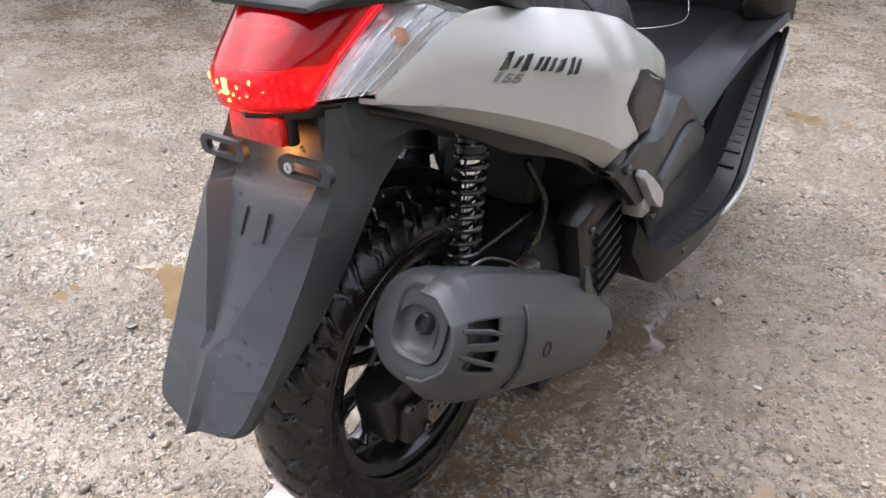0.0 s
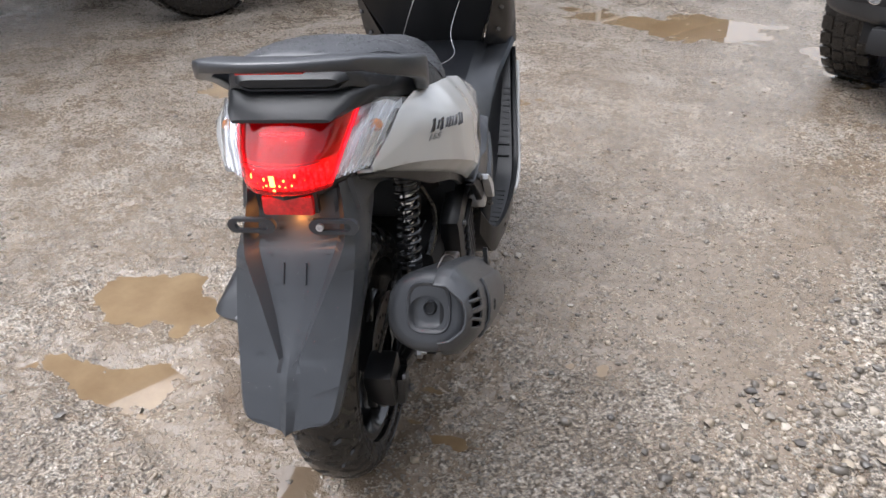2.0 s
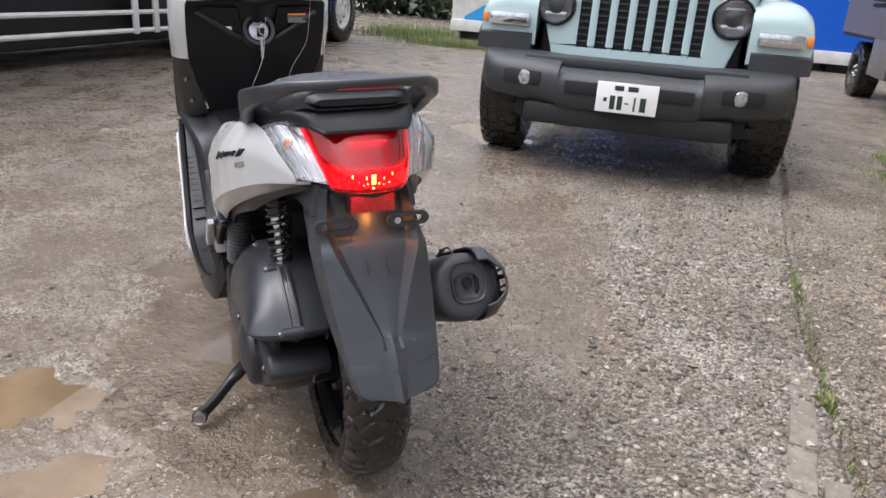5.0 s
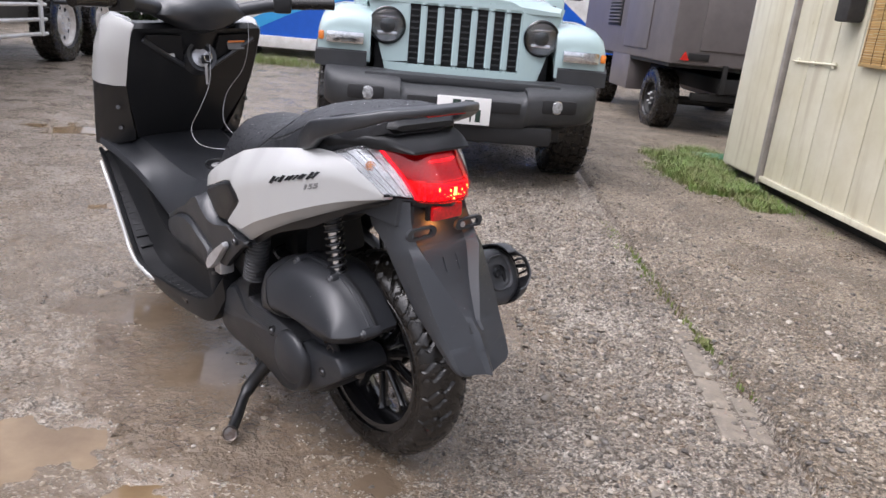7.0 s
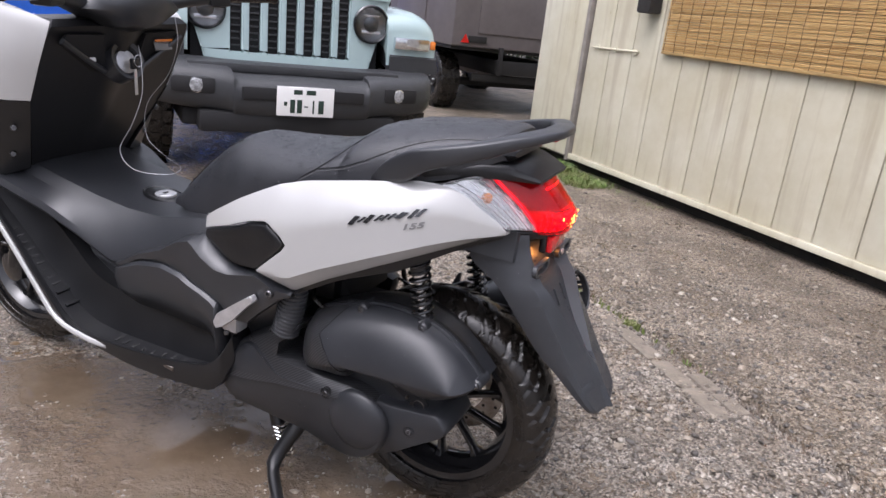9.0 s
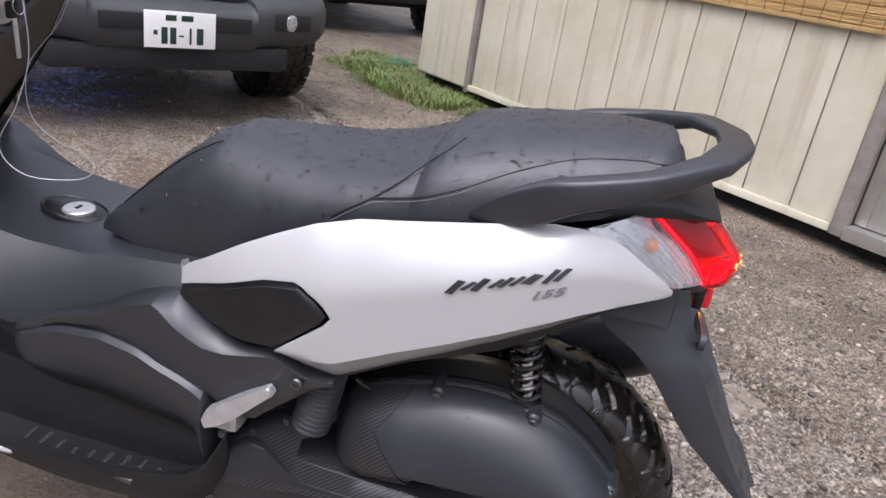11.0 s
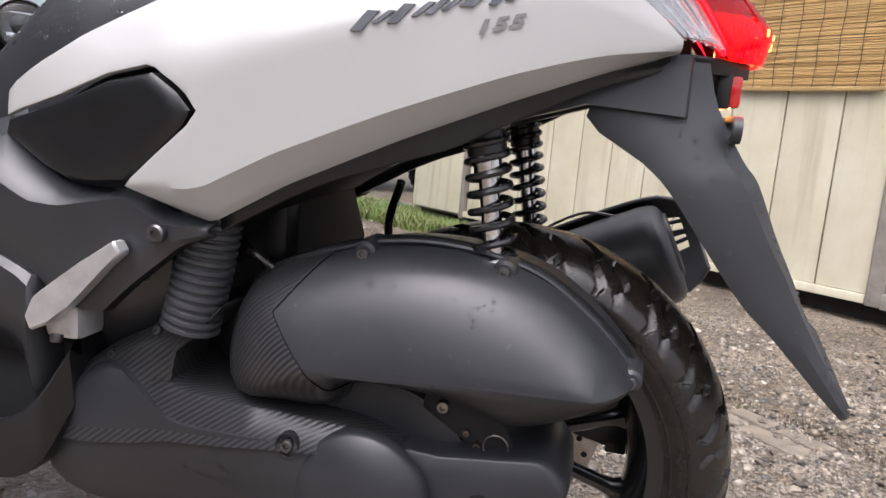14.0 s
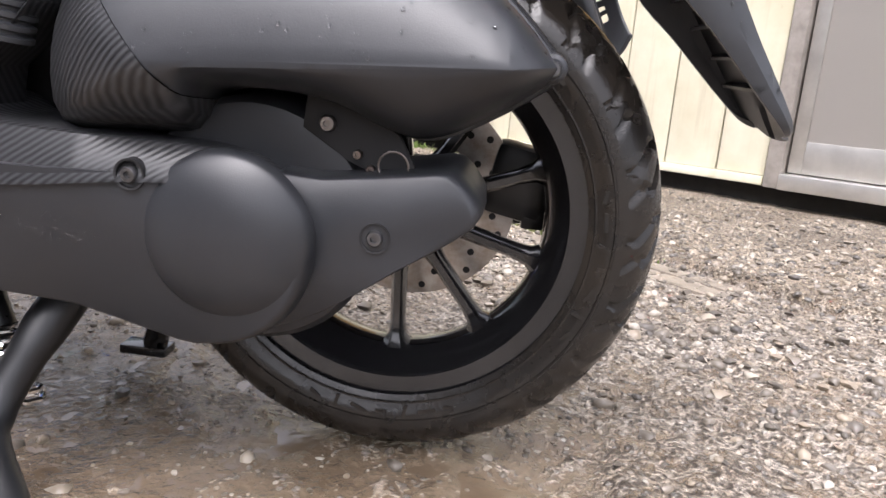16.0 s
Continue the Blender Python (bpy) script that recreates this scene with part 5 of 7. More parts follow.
# tail: black cowl, lenses, lamp
cowl = bm_new()
rings(cowl, [[(x * w, y, zb + (zt - zb) * h) for x, h in ((-1, 0.0), (-1.05, 0.5), (-1.0, 0.88), (-0.92, 1.0), (0, 1.0), (0.92, 1.0), (1.0, 0.88), (1.05, 0.5), (1, 0.0))]
             for y, w, zb, zt in ((0.10, 0.140, 0.755, 0.785), (0.02, 0.140, 0.772, 0.808), (-0.04, 0.124, 0.780, 0.812), (-0.08, 0.114, 0.789, 0.818), (-0.12, 0.096, 0.790, 0.815), (-0.145, 0.088, 0.790, 0.807), (-0.168, 0.077, 0.789, 0.798), (-0.176, 0.072, 0.789, 0.794))])
cowl_mat = material("grained_black_plastic", (0.013, 0.0138, 0.0155), 0.48, vary=0.2, scale=14, bump=0.15, bump_scale=900, rough_vary=0.05)
part("tail_cowl", cowl, cowl_mat, scooter, "black tail cowl under the rail", angle=50)

base = bm_new()
rings(base, [[(x * w, y, zb + (zt - zb) * h) for x, h in ((-0.8, 0.0), (-1.0, 0.45), (-0.95, 0.85), (-0.8, 1.0), (0.8, 1.0), (0.95, 0.85), (1.0, 0.45), (0.8, 0.0))]
             for y, w, zb, zt in ((0.06, 0.125, 0.775, 0.80), (-0.02, 0.112, 0.800, 0.842), (-0.09, 0.098, 0.814, 0.850), (-0.112, 0.088, 0.820, 0.846), (-0.124, 0.078, 0.826, 0.838))])
part("seat_base", base, cowl_mat, scooter, "black underside of the seat's tail", angle=40)

red_lens = glass("red_lens", (0.72, 0.004, 0.010), 0.05, 0.8)
red_hard = material("red_lamp_housing", (0.62, 0.012, 0.026), 0.25, coat=0.6, vary=0.3, scale=60)
led = glow("amber_led", (1.0, 0.34, 0.05), 3.4)
clear_tail = glass("clear_indicator_lens", (0.95, 0.96, 0.97), 0.05, 0.9)


def cell_glow(name, low, high):
    """Small lit facets, each of its own strength."""
    m = glow(name, (1.0, 0.03, 0.015), 1.0)
    nt = m.node_tree
    geo = nt.nodes.new("ShaderNodeNewGeometry")
    mr = nt.nodes.new("ShaderNodeMapRange")
    mr.inputs["To Min"].default_value, mr.inputs["To Max"].default_value = low, high
    pw = nt.nodes.new("ShaderNodeMath")
    pw.operation = "POWER"
    pw.inputs[1].default_value = 3.0
    ramp = nt.nodes.new("ShaderNodeValToRGB")
    ramp.color_ramp.elements[0].color, ramp.color_ramp.elements[1].color = (1.0, 0.015, 0.010, 1), (1.0, 0.20, 0.04, 1)
    nt.links.new(geo.outputs["Random Per Island"], pw.inputs[0])
    nt.links.new(pw.outputs["Value"], mr.inputs["Value"])
    nt.links.new(pw.outputs["Value"], ramp.inputs["Fac"])
    p = nt.nodes["Principled BSDF"]
    nt.links.new(ramp.outputs["Color"], p.inputs["Emission Color"])
    nt.links.new(mr.outputs["Result"], p.inputs["Emission Strength"])
    return m


TAIL_Y = [(0.690, -0.219), (0.725, -0.227), (0.747, -0.206), (0.785, -0.170), (0.805, -0.150)]
RED_X = [(0.690, 0.066), (0.704, 0.071), (0.744, 0.085), (0.793, 0.100), (0.806, 0.104)]
RED_Y = [(0.690, -0.184), (0.704, -0.178), (0.744, -0.146), (0.793, -0.086), (0.806, -0.070)]


def tail_y(x, z):
    """The red lens: swept forward towards its sides and its top."""
    return interp(TAIL_Y, z) + (interp(RED_Y, z) - interp(TAIL_Y, z)) * min(1.3, abs(x) / interp(RED_X, z)) ** 2.8


def tail_patch(f, z0, z1, nx=22, nz=12, off=0.0):
    """A patch of the red lens's surface, f times its width."""
    bm = bm_new()
    grid = []
    for j in range(nz + 1):
        row = []
        for i in range(nx + 1):
            q = 2 * i / nx - 1
            top = z1 - (0.018 * (1 - abs(q * f) ** 8) if z1 > 0.79 else 0.0)
            z = z0 + (top - z0) * j / nz
            r = interp(RED_X, z) * f
            row.append(bm.verts.new((r * q, tail_y(r * q, z) + off, z)))
        grid.append(row)
    for a, b in zip(grid, grid[1:]):
        for i in range(nx):
            bm.faces.new((a[i], a[i + 1], b[i + 1], b[i]))
    return bm


lamp = thicken(part("tail_lamp", tail_patch(1.0, 0.694, 0.810), red_lens, scooter, "red tail lamp lens, lit", angle=60), 0.004, 0.001)
part("lamp_back", tail_patch(0.98, 0.696, 0.803, off=0.011), red_hard, lamp)
cells = bm_new()
for j in range(5):
    for i in range(20):
        z, x = 0.7025 + j * 0.0066, (i - 9.5) * 0.0066
        if abs(x) > interp(RED_X, z) * 0.93:
            continue
        y = tail_y(x, z) + 0.009
        rings(cells, [[(x + a * 0.0029 * k, y - d, z + b * 0.0029 * k) for a, b in ((-1, -1), (1, -1), (1, 1), (-1, 1))] for d, k in ((0.0, 1.0), (0.0015, 0.8), (0.003, 0.3))])
tagged(part("lamp_facets", cells, cell_glow("lit_red_facets", 0.8, 16.0), lamp, "lit red lamp facets"), kind="stuff")
lower = part("lamp_bowl", tail_patch(0.96, 0.699, 0.7365, nz=3, off=0.0095), glow("lit_red_bowl", (0.9, 0.012, 0.016), 0.42), lamp, "brightly lit lower bowl")
for s in (-1, 1):
    edge = [(s * interp(RED_X, z) * 0.955, tail_y(interp(RED_X, z) * 0.955, z) + 0.004, z) for z in np.linspace(0.700, 0.800, 12)]
    part("light_guide", tube(bm_new(), edge, 0.0040, 8), glow("lit_red_guide", (1.0, 0.02, 0.05), 0.55), lamp, "lit red light guide along the edge")
dash = bm_new()
for i in range(13):
    x = (i - 6) * 0.0052
    box(dash, (x, tail_y(x, 0.771) + 0.006, 0.771), (0.0034, 0.002, 0.0022), 0)
tagged(part("lamp_dashes", dash, glow("amber_dash", (1.0, 0.22, 0.08), 7.0), lamp), kind="stuff")
for x, z, w, h in ((-0.006, 0.719, 0.008, 0.017), (-0.006, 0.704, 0.005, 0.005), (0.004, 0.712, 0.003, 0.005), (-0.016, 0.712, 0.003, 0.004), (0.022, 0.712, 0.0025, 0.004), (-0.018, 0.722, 0.0025, 0.005), (0.012, 0.720, 0.0025, 0.004), (-0.040, 0.724, 0.0022, 0.007), (0.028, 0.726, 0.002, 0.005), (0.012, 0.709, 0.003, 0.0022), (-0.022, 0.709, 0.003, 0.0022), (0.040, 0.717, 0.002, 0.002), (-0.052, 0.718, 0.002, 0.002), (-0.030, 0.715, 0.002, 0.002)):
    part("lamp_led", box(bm_new(), (x, tail_y(x, z) - 0.0003, z), (w, 0.004, h), 0.0012), led, lamp)
part("lamp_crease", tail_patch(0.70, 0.7365, 0.7385, nz=1, off=-0.0026), material("dark_red", (0.10, 0.004, 0.004), 0.3), lamp)


bright_bowl = material("bright_reflector", (0.80, 0.81, 0.83), 0.30, 0.55, vary=0.35, scale=90)


def side_lens(s, nt_=12, nf=8, off=0.0, inset=0.0):
    """The clear lens between the red one and the white panel's edge."""
    bm = bm_new()
    grid = []
    for i in range(nt_ + 1):
        t = inset + (1 - 2 * inset) * i / nt_
        zi = 0.702 + (0.795 - 0.702) * t
        a = Vector((interp(RED_X, zi) + 0.001, interp(RED_Y, zi), zi))
        yo = -0.137 + 0.123 * t
        zo = interp(TOP, yo) + 0.001
        b = Vector((half_width(yo, 1.0) + 0.001, yo, zo))
        n = Vector((0.66, -0.62, 0.42))
        grid.append([])
        for k in range(nf + 1):
            f = inset + (1 - 2 * inset) * k / nf
            p = a + (b - a) * f + n * (0.012 * (0.35 + 0.65 * t) * math.sin(math.pi * f) - off)
            grid[-1].append((s * p.x, p.y, p.z))
    vs = [[bm.verts.new(p) for p in row] for row in grid]
    for a, b in zip(vs, vs[1:]):
        for k in range(nf):
            bm.faces.new((a[k], a[k + 1], b[k + 1], b[k]))
    return bm, grid


for s in (-1, 1):
    bm, grid = side_lens(s)
    lens = thicken(part("indicator", bm, clear_tail, scooter, "clear ribbed indicator lens", angle=60), 0.003, 0.0008)
    bowl, back = side_lens(s, 12, 9, 0.009, 0.05)
    for v in bowl.verts:
        v.co.z += 0.0022 * math.sin(v.co.y * 900)
    part("indicator_bowl", bowl, bright_bowl, lens, "bright faceted reflector", angle=20)
    c = Vector(back[7][5])
    part("indicator_bulb", lathe(bm_new(), c, (s * 0.5, -1, 0.2), [(0.010, -0.004), (0.010, 0.003), (0.006, 0.008), (0.001, 0.009)], 14), amber, lens, "amber bulb")
    for k in range(1, 8):
        pts = [Vector(grid[i][k]) - Vector((s * 0.66, -0.62, 0.42)) * 0.003 for i in range(0, 10 if k % 2 else 12)]
        part("lens_rib", tube(bm_new(), pts, 0.0012, 5), clear_tail if k % 2 else reflector_chrome, lens)
part("reflector", box(bm_new(), (0.0, -0.196, 0.668), (0.080, 0.014, 0.031), 0.004), material("red_reflex", (0.72, 0.012, 0.016), 0.12, coat=0.6, vary=0.4, scale=160), scooter, "small red rectangular reflector")
base = bm_new()
rings(base, [[(x * k, y, z) for x, y in ((-0.105, -0.10), (-0.098, -0.150), (-0.066, -0.185), (0, -0.212), (0.066, -0.185), (0.098, -0.150), (0.105, -0.10))] for z, k in ((0.682, 0.80), (0.694, 0.88), (0.6965, 0.87))])
part("lamp_base", base, plastic, scooter, "black housing under the tail lamp")
plate_lamp = new("plate_lamp", bpy.data.lights.new("plate_lamp", "POINT"))
plate_lamp.data.energy, plate_lamp.data.shadow_soft_size, plate_lamp.data.color = 0.045, 0.006, (1.0, 0.36, 0.07)
plate_lamp.parent = scooter
plate_lamp.matrix_local = Matrix.Translation((0.0, -0.194, 0.645))
part("reflector_holder", box(bm_new(), (0.0, -0.186, 0.670), (0.090, 0.014, 0.038), 0.004), plastic, scooter)

# rear fender
fen = bm_new()
# rows down the fender: y and z of the ridge, half width, y and z drop of the edge
rows_f = [(-0.165, 0.690, 0.085, -0.095, 0.680), (-0.178, 0.650, 0.092, -0.062, 0.634), (-0.206, 0.604, 0.098, -0.118, 0.596), (-0.224, 0.583, 0.101, -0.144, 0.573), (-0.250, 0.535, 0.099, -0.181, 0.526),
          (-0.280, 0.485, 0.094, -0.223, 0.474), (-0.299, 0.451, 0.089, -0.258, 0.442), (-0.327, 0.400, 0.080, -0.305, 0.393), (-0.341, 0.374, 0.074, -0.328, 0.369), (-0.348, 0.362, 0.064, -0.339, 0.359), (-0.3515, 0.356, 0.046, -0.347, 0.355)]
rows_f = spline(rows_f, 3)
loops = []
for y, z, w, ye, ze in rows_f:
    outer = interp([(0.36, 0.30), (0.432, 0.24), (0.445, 0.17), (0.61, 0.85), (0.7, 0.86)], z)
    wall = interp([(0.36, 0.15), (0.432, 0.10), (0.445, 0.04), (0.60, 0.15), (0.7, 0.12)], z)
    sunk = interp([(0.36, 0.0), (0.438, 0.0), (0.449, 0.011), (0.5, 0.021), (0.62, 0.026), (0.7, 0.010)], z)
    low = interp([(0.36, 0.12), (0.44, 0.16), (0.5, 0.06), (0.7, 0.02)], z)
    half = [(w, ye, ze), (w * 0.99, y + (ye - y) * 0.55, z + (ze - z) * 0.55), (w * 0.93, y + (ye - y) * (0.16 + low), z), (w * outer, y + (ye - y) * low * 0.3, z), (w * (outer - wall), y + sunk, z)]
    # the lower edge rises from a point in the middle to both corners
    rise = interp([(0.356, 0.010), (0.40, 0.003), (0.44, 0.0)], z) / w
    ridge = interp([(0.36, 0.008), (0.445, 0.005), (0.47, 0.0)], z)
    half = [(a, b + 0.55 * rise * a, c + rise * a) for a, b, c in half]
    loops.append([(-a, b, c) for a, b, c in half] + [(0, y + sunk * 0.72 - ridge, z)] + half[::-1])
rings(fen, loops, closed=False, cap=False)
fender = thicken(part("rear_fender", fen, fender_mat, scooter, "long charcoal plastic rear fender with droplets", angle=24), 0.006, 0.0015)
for s in (-1, 1):
    b = bm_new()
    box(b, (s * 0.018, -0.219, 0.560), (0.0035, 0.010, 0.034), 0.0015, Matrix.Rotation(-0.45, 4, "X"))
    part("fender_rib", b, fender_mat, fender)
    # plate bracket tab with a slot through it
    t = bm_new()
    out = [(0.010 + 0.052 * (1 if c > 0 else 0) + 0.013 * math.cos(a), 0.0125 * math.sin(a)) for a, c in ((2 * math.pi * k / 24, math.cos(2 * math.pi * k / 24)) for k in range(24))]
    inn = [(0.016 + 0.040 * (1 if math.cos(2 * math.pi * k / 24) > 0 else 0) + 0.007 * math.cos(2 * math.pi * k / 24), 0.007 * math.sin(2 * math.pi * k / 24)) for k in range(24)]
    x0 = s * 0.030
    rings(t, [[(x0 + s * x, y, 0.632 + z) for x, z in q] for y, q in ((-0.200, out), (-0.200, inn), (-0.192, inn), (-0.192, out), (-0.200, out))], cap=False)
    bmesh.ops.remove_doubles(t, verts=t.verts, dist=1e-5)
    part("plate_bracket", t, fender_mat, fender, "charcoal slotted plate bracket")
part("bracket_nut", lathe(bm_new(), (0.045, -0.203, 0.632), (0, -1, 0), [(0.006, -0.006), (0.006, 0.0), (0.003, 0.0), (0.0028, -0.003)], 16), alloy, fender, "bright bracket nut")
# stiffening ribs behind the fender
for k in range(8):
    z = 0.40 + 0.026 * k
    y, w = interp(sorted((r[1], r[0]) for r in rows_f), z), interp(sorted((r[1], r[2]) for r in rows_f), z)
    part("back_rib", box(bm_new(), (0, y + interp([(0.40, 0.012), (0.44, 0.014), (0.46, 0.030), (0.58, 0.036)], z), z + 0.002), (1.60 * w, 0.012, 0.0035), 0.001, Matrix.Rotation(-0.4, 4, "X")), fender_mat, fender)
# arms that carry the fender, under the tail
for s in (-1, 1):
    b = bm_new()
    rings(b, [[(s * x, y, z) for x, y, z in r] for r in (
        [(0.088, -0.150, 0.695), (0.098, -0.150, 0.640), (0.060, -0.165, 0.640), (0.060, -0.165, 0.695)],
        [(0.098, -0.06, 0.690), (0.105, -0.06, 0.645), (0.060, -0.06, 0.645), (0.060, -0.06, 0.690)],
        [(0.110, 0.05, 0.650), (0.115, 0.05, 0.610), (0.07, 0.05, 0.610), (0.07, 0.05, 0.650)])])
    part("fender_arm", b, fender_mat, fender)

# underside: frame, inner mudguard, storage box; its shade is put into a near-black colour
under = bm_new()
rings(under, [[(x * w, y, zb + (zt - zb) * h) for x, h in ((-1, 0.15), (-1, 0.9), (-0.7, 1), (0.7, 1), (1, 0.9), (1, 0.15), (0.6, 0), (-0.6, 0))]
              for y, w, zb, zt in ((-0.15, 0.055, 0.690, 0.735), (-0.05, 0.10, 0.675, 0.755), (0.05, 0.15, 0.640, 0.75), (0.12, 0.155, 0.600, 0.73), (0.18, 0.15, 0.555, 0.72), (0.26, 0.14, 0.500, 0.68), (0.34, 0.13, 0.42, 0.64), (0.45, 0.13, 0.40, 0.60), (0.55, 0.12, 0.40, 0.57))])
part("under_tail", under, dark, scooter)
for s in (-1, 1):
    b = strip(bm_new(), list(np.linspace(-0.13, 0.26, 24)), lambda y: interp(BOT, y) - 0.014 - 0.012 * max(0, 1 - abs(y - 0.05) / 0.1), lambda y: interp(BOT, y) + 0.004, 2, s, -0.014)
    thicken(part("panel_lower_trim", b, plastic, scooter), 0.01, 0.002)


def shock(s):
    """Rear shock absorber with a coil spring."""
    top, low = Vector((s * 0.130, 0.030, 0.640)), Vector((s * 0.130, -0.005, 0.425))
    d = (low - top).normalized()
    body = part("shock_absorber", tube(bm_new(), [top, top + d * 0.07, top + d * 0.071, low], [0.014, 0.014, 0.010, 0.010], 14), chrome, scooter, "rear shock absorber with black coil spring")
    pts = []
    turns, n = 10.5, 10.5 * 16
    x, y = Vector((1, 0, 0)), d.cross(Vector((1, 0, 0)))
    for i in range(int(n) + 1):
        a = 2 * math.pi * i / 16
        f = i / n
        pts.append(top + d * (0.02 + 0.165 * (f ** 1.15)) + 0.0195 * (math.cos(a) * x + math.sin(a) * y))
    part("coil_spring", tube(bm_new(), pts, 0.0036, 8), spring_mat, body)
    part("spring_seat", lathe(bm_new(), low - d * 0.028, d, [(0.012, -0.006), (0.023, -0.004), (0.023, 0.003), (0.012, 0.006)], 20), spring_mat, body)
    part("shock_eye", lathe(bm_new(), low, (1, 0, 0), [(0.016, -0.016), (0.016, 0.016)], 16), plastic, body)
    part("shock_sleeve", tube(bm_new(), [top - d * 0.02, top + d * 0.05], 0.019, 14), plastic, body)


shock(-1)
shock(1)

# engine: air-cleaner cover, belt cover, crankcase
air = [(0.262, 0.330), (0.269, 0.388), (0.245, 0.447), (0.188, 0.478), (0.123, 0.499), (0.061, 0.506), (0.0, 0.500), (-0.049, 0.484), (-0.097, 0.450), (-0.132, 0.414), (-0.138, 0.404), (-0.122, 0.387),
       (-0.079, 0.359), (-0.042, 0.343), (-0.012, 0.346), (0.029, 0.364), (0.080, 0.371), (0.126, 0.367), (0.143, 0.334), (0.2, 0.329)]
def smooth_loop(pts, k=3):
    q = pts[-1:] + pts + pts[:2]
    out = []
    P = [np.array(p) for p in q]
    for i in range(1, len(P) - 2):
        a, b, c, d = P[i - 1], P[i], P[i + 1], P[i + 2]
        for j in range(k):
            t = j / k
            out.append(tuple(0.5 * (2 * b + (c - a) * t + (2 * a - 5 * b + 4 * c - d) * t * t + (3 * b - a - 3 * c + d) * t**3)))
    return out


ac = bm_new()
# the cover slopes from its rim to a level crease low on its face
crease = (Vector((0.165, 0.384)), Vector((-0.100, 0.403)))
loops = []
for f, k in ((0, 0.97), (0.30, 1.0), (0.43, 1.0), (0.45, 0.962), (0.60, 0.92), (0.75, 0.78), (0.87, 0.55), (0.94, 0.34), (0.985, 0.14), (1.0, 0.04)):
    row = []
    for y, z in smooth_loop(air):
        p, run = Vector((y, z)), crease[1] - crease[0]
        foot = crease[0] + run * max(0.0, min(1.0, (p - crease[0]).dot(run) / run.length_squared))
        at = foot + (p - foot) * k
        row.append((-0.075 - 0.147 * f, at.x, at.y))
    loops.append(row)
rings(ac, loops)
def front_of_seam(y, z):
    return y > 0.174 + (0.466 - z) * 0.714 or y > 0.199 - (0.431 - z) * 0.967


for p0, p1 in (((0.174, 0.466), (0.199, 0.431)), ((0.199, 0.431), (0.141, 0.371))):
    dy, dz = p1[0] - p0[0], p1[1] - p0[1]
    bmesh.ops.bisect_plane(ac, geom=list(ac.verts) + list(ac.edges) + list(ac.faces), plane_co=(0, *p0), plane_no=(0, -dz, dy))
bmesh.ops.recalc_face_normals(ac, faces=ac.faces)
cb = ac.copy()
for b, keep in ((ac, False), (cb, True)):
    bmesh.ops.delete(b, geom=[f for f in b.faces if front_of_seam(*f.calc_center_median().yz) != keep], context="FACES")
for v in cb.verts:
    v.co += v.normal * 0.0015
aircover = part("air_cleaner_cover", ac, engine_mat, scooter, "black teardrop air cleaner cover", angle=40)


case = bm_new()
dome_slab(case, smooth_loop(air), -0.130, -0.035, (0.06, 0.425), ((0, 0.985), (0.5, 0.97), (0.85, 0.90), (1.0, 0.78)))
part("cleaner_case", case, plastic, aircover, "black inner half of the air cleaner", angle=50)
flange = bm_new()
dome_slab(flange, smooth_loop(air), -0.121, -0.131, (0.06, 0.425), ((0, 1.022), (0.2, 1.028), (0.8, 1.028), (1.0, 1.022)))
part("cover_flange", flange, plastic, aircover, angle=50)


ridge = [(-0.142, 0.06 + (y - 0.06) * 0.985, 0.410 + (z - 0.410) * 0.985) for y, z in spline([q for q in air[3:11]], 5)]
part("cover_ridge", tube(bm_new(), ridge, 0.0030, 8), engine_mat, aircover)


def weave(name):
    m = material(name, (0.05, 0.051, 0.053), 0.35)
    nt = m.node_tree
    co = nt.nodes.new("ShaderNodeTexCoord")
    w = nt.nodes.new("ShaderNodeTexWave")
    w.wave_type, w.bands_direction = "BANDS", "DIAGONAL"
    w.inputs["Scale"].default_value, w.inputs["Distortion"].default_value = 75, 0.4
    nt.links.new(co.outputs["Object"], w.inputs["Vector"])
    r = nt.nodes.new("ShaderNodeValToRGB")
    r.color_ramp.elements[0].color, r.color_ramp.elements[1].color = (0.009, 0.009, 0.010, 1), (0.040, 0.041, 0.044, 1)
    nt.links.new(w.outputs["Fac"], r.inputs["Fac"])
    nt.links.new(r.outputs["Color"], nt.nodes["Principled BSDF"].inputs["Base Color"])
    b = nt.nodes.new("ShaderNodeBump")
    b.inputs["Strength"].default_value, b.inputs["Distance"].default_value = 0.25, 0.0008
    nt.links.new(w.outputs["Fac"], b.inputs["Height"])
    nt.links.new(b.outputs["Normal"], nt.nodes["Principled BSDF"].inputs["Normal"])
    return m


carbon_mat = weave("carbon_look_plastic")
part("carbon_insert", cb, carbon_mat, aircover, "carbon-pattern insert")
for y, z in ((0.126, 0.494), (-0.009, 0.493), (-0.131, 0.409)):
    b = lathe(bm_new(), (-0.150, y, z - 0.004), (-1, 0, 0), [(0.013, -0.03), (0.011, 0.010), (0.008, 0.0135)], 20)
    part("screw_boss", b, engine_mat, aircover)
    screw(aircover, (-0.1645, y, z - 0.004), (-1, 0, 0), 0.0065)

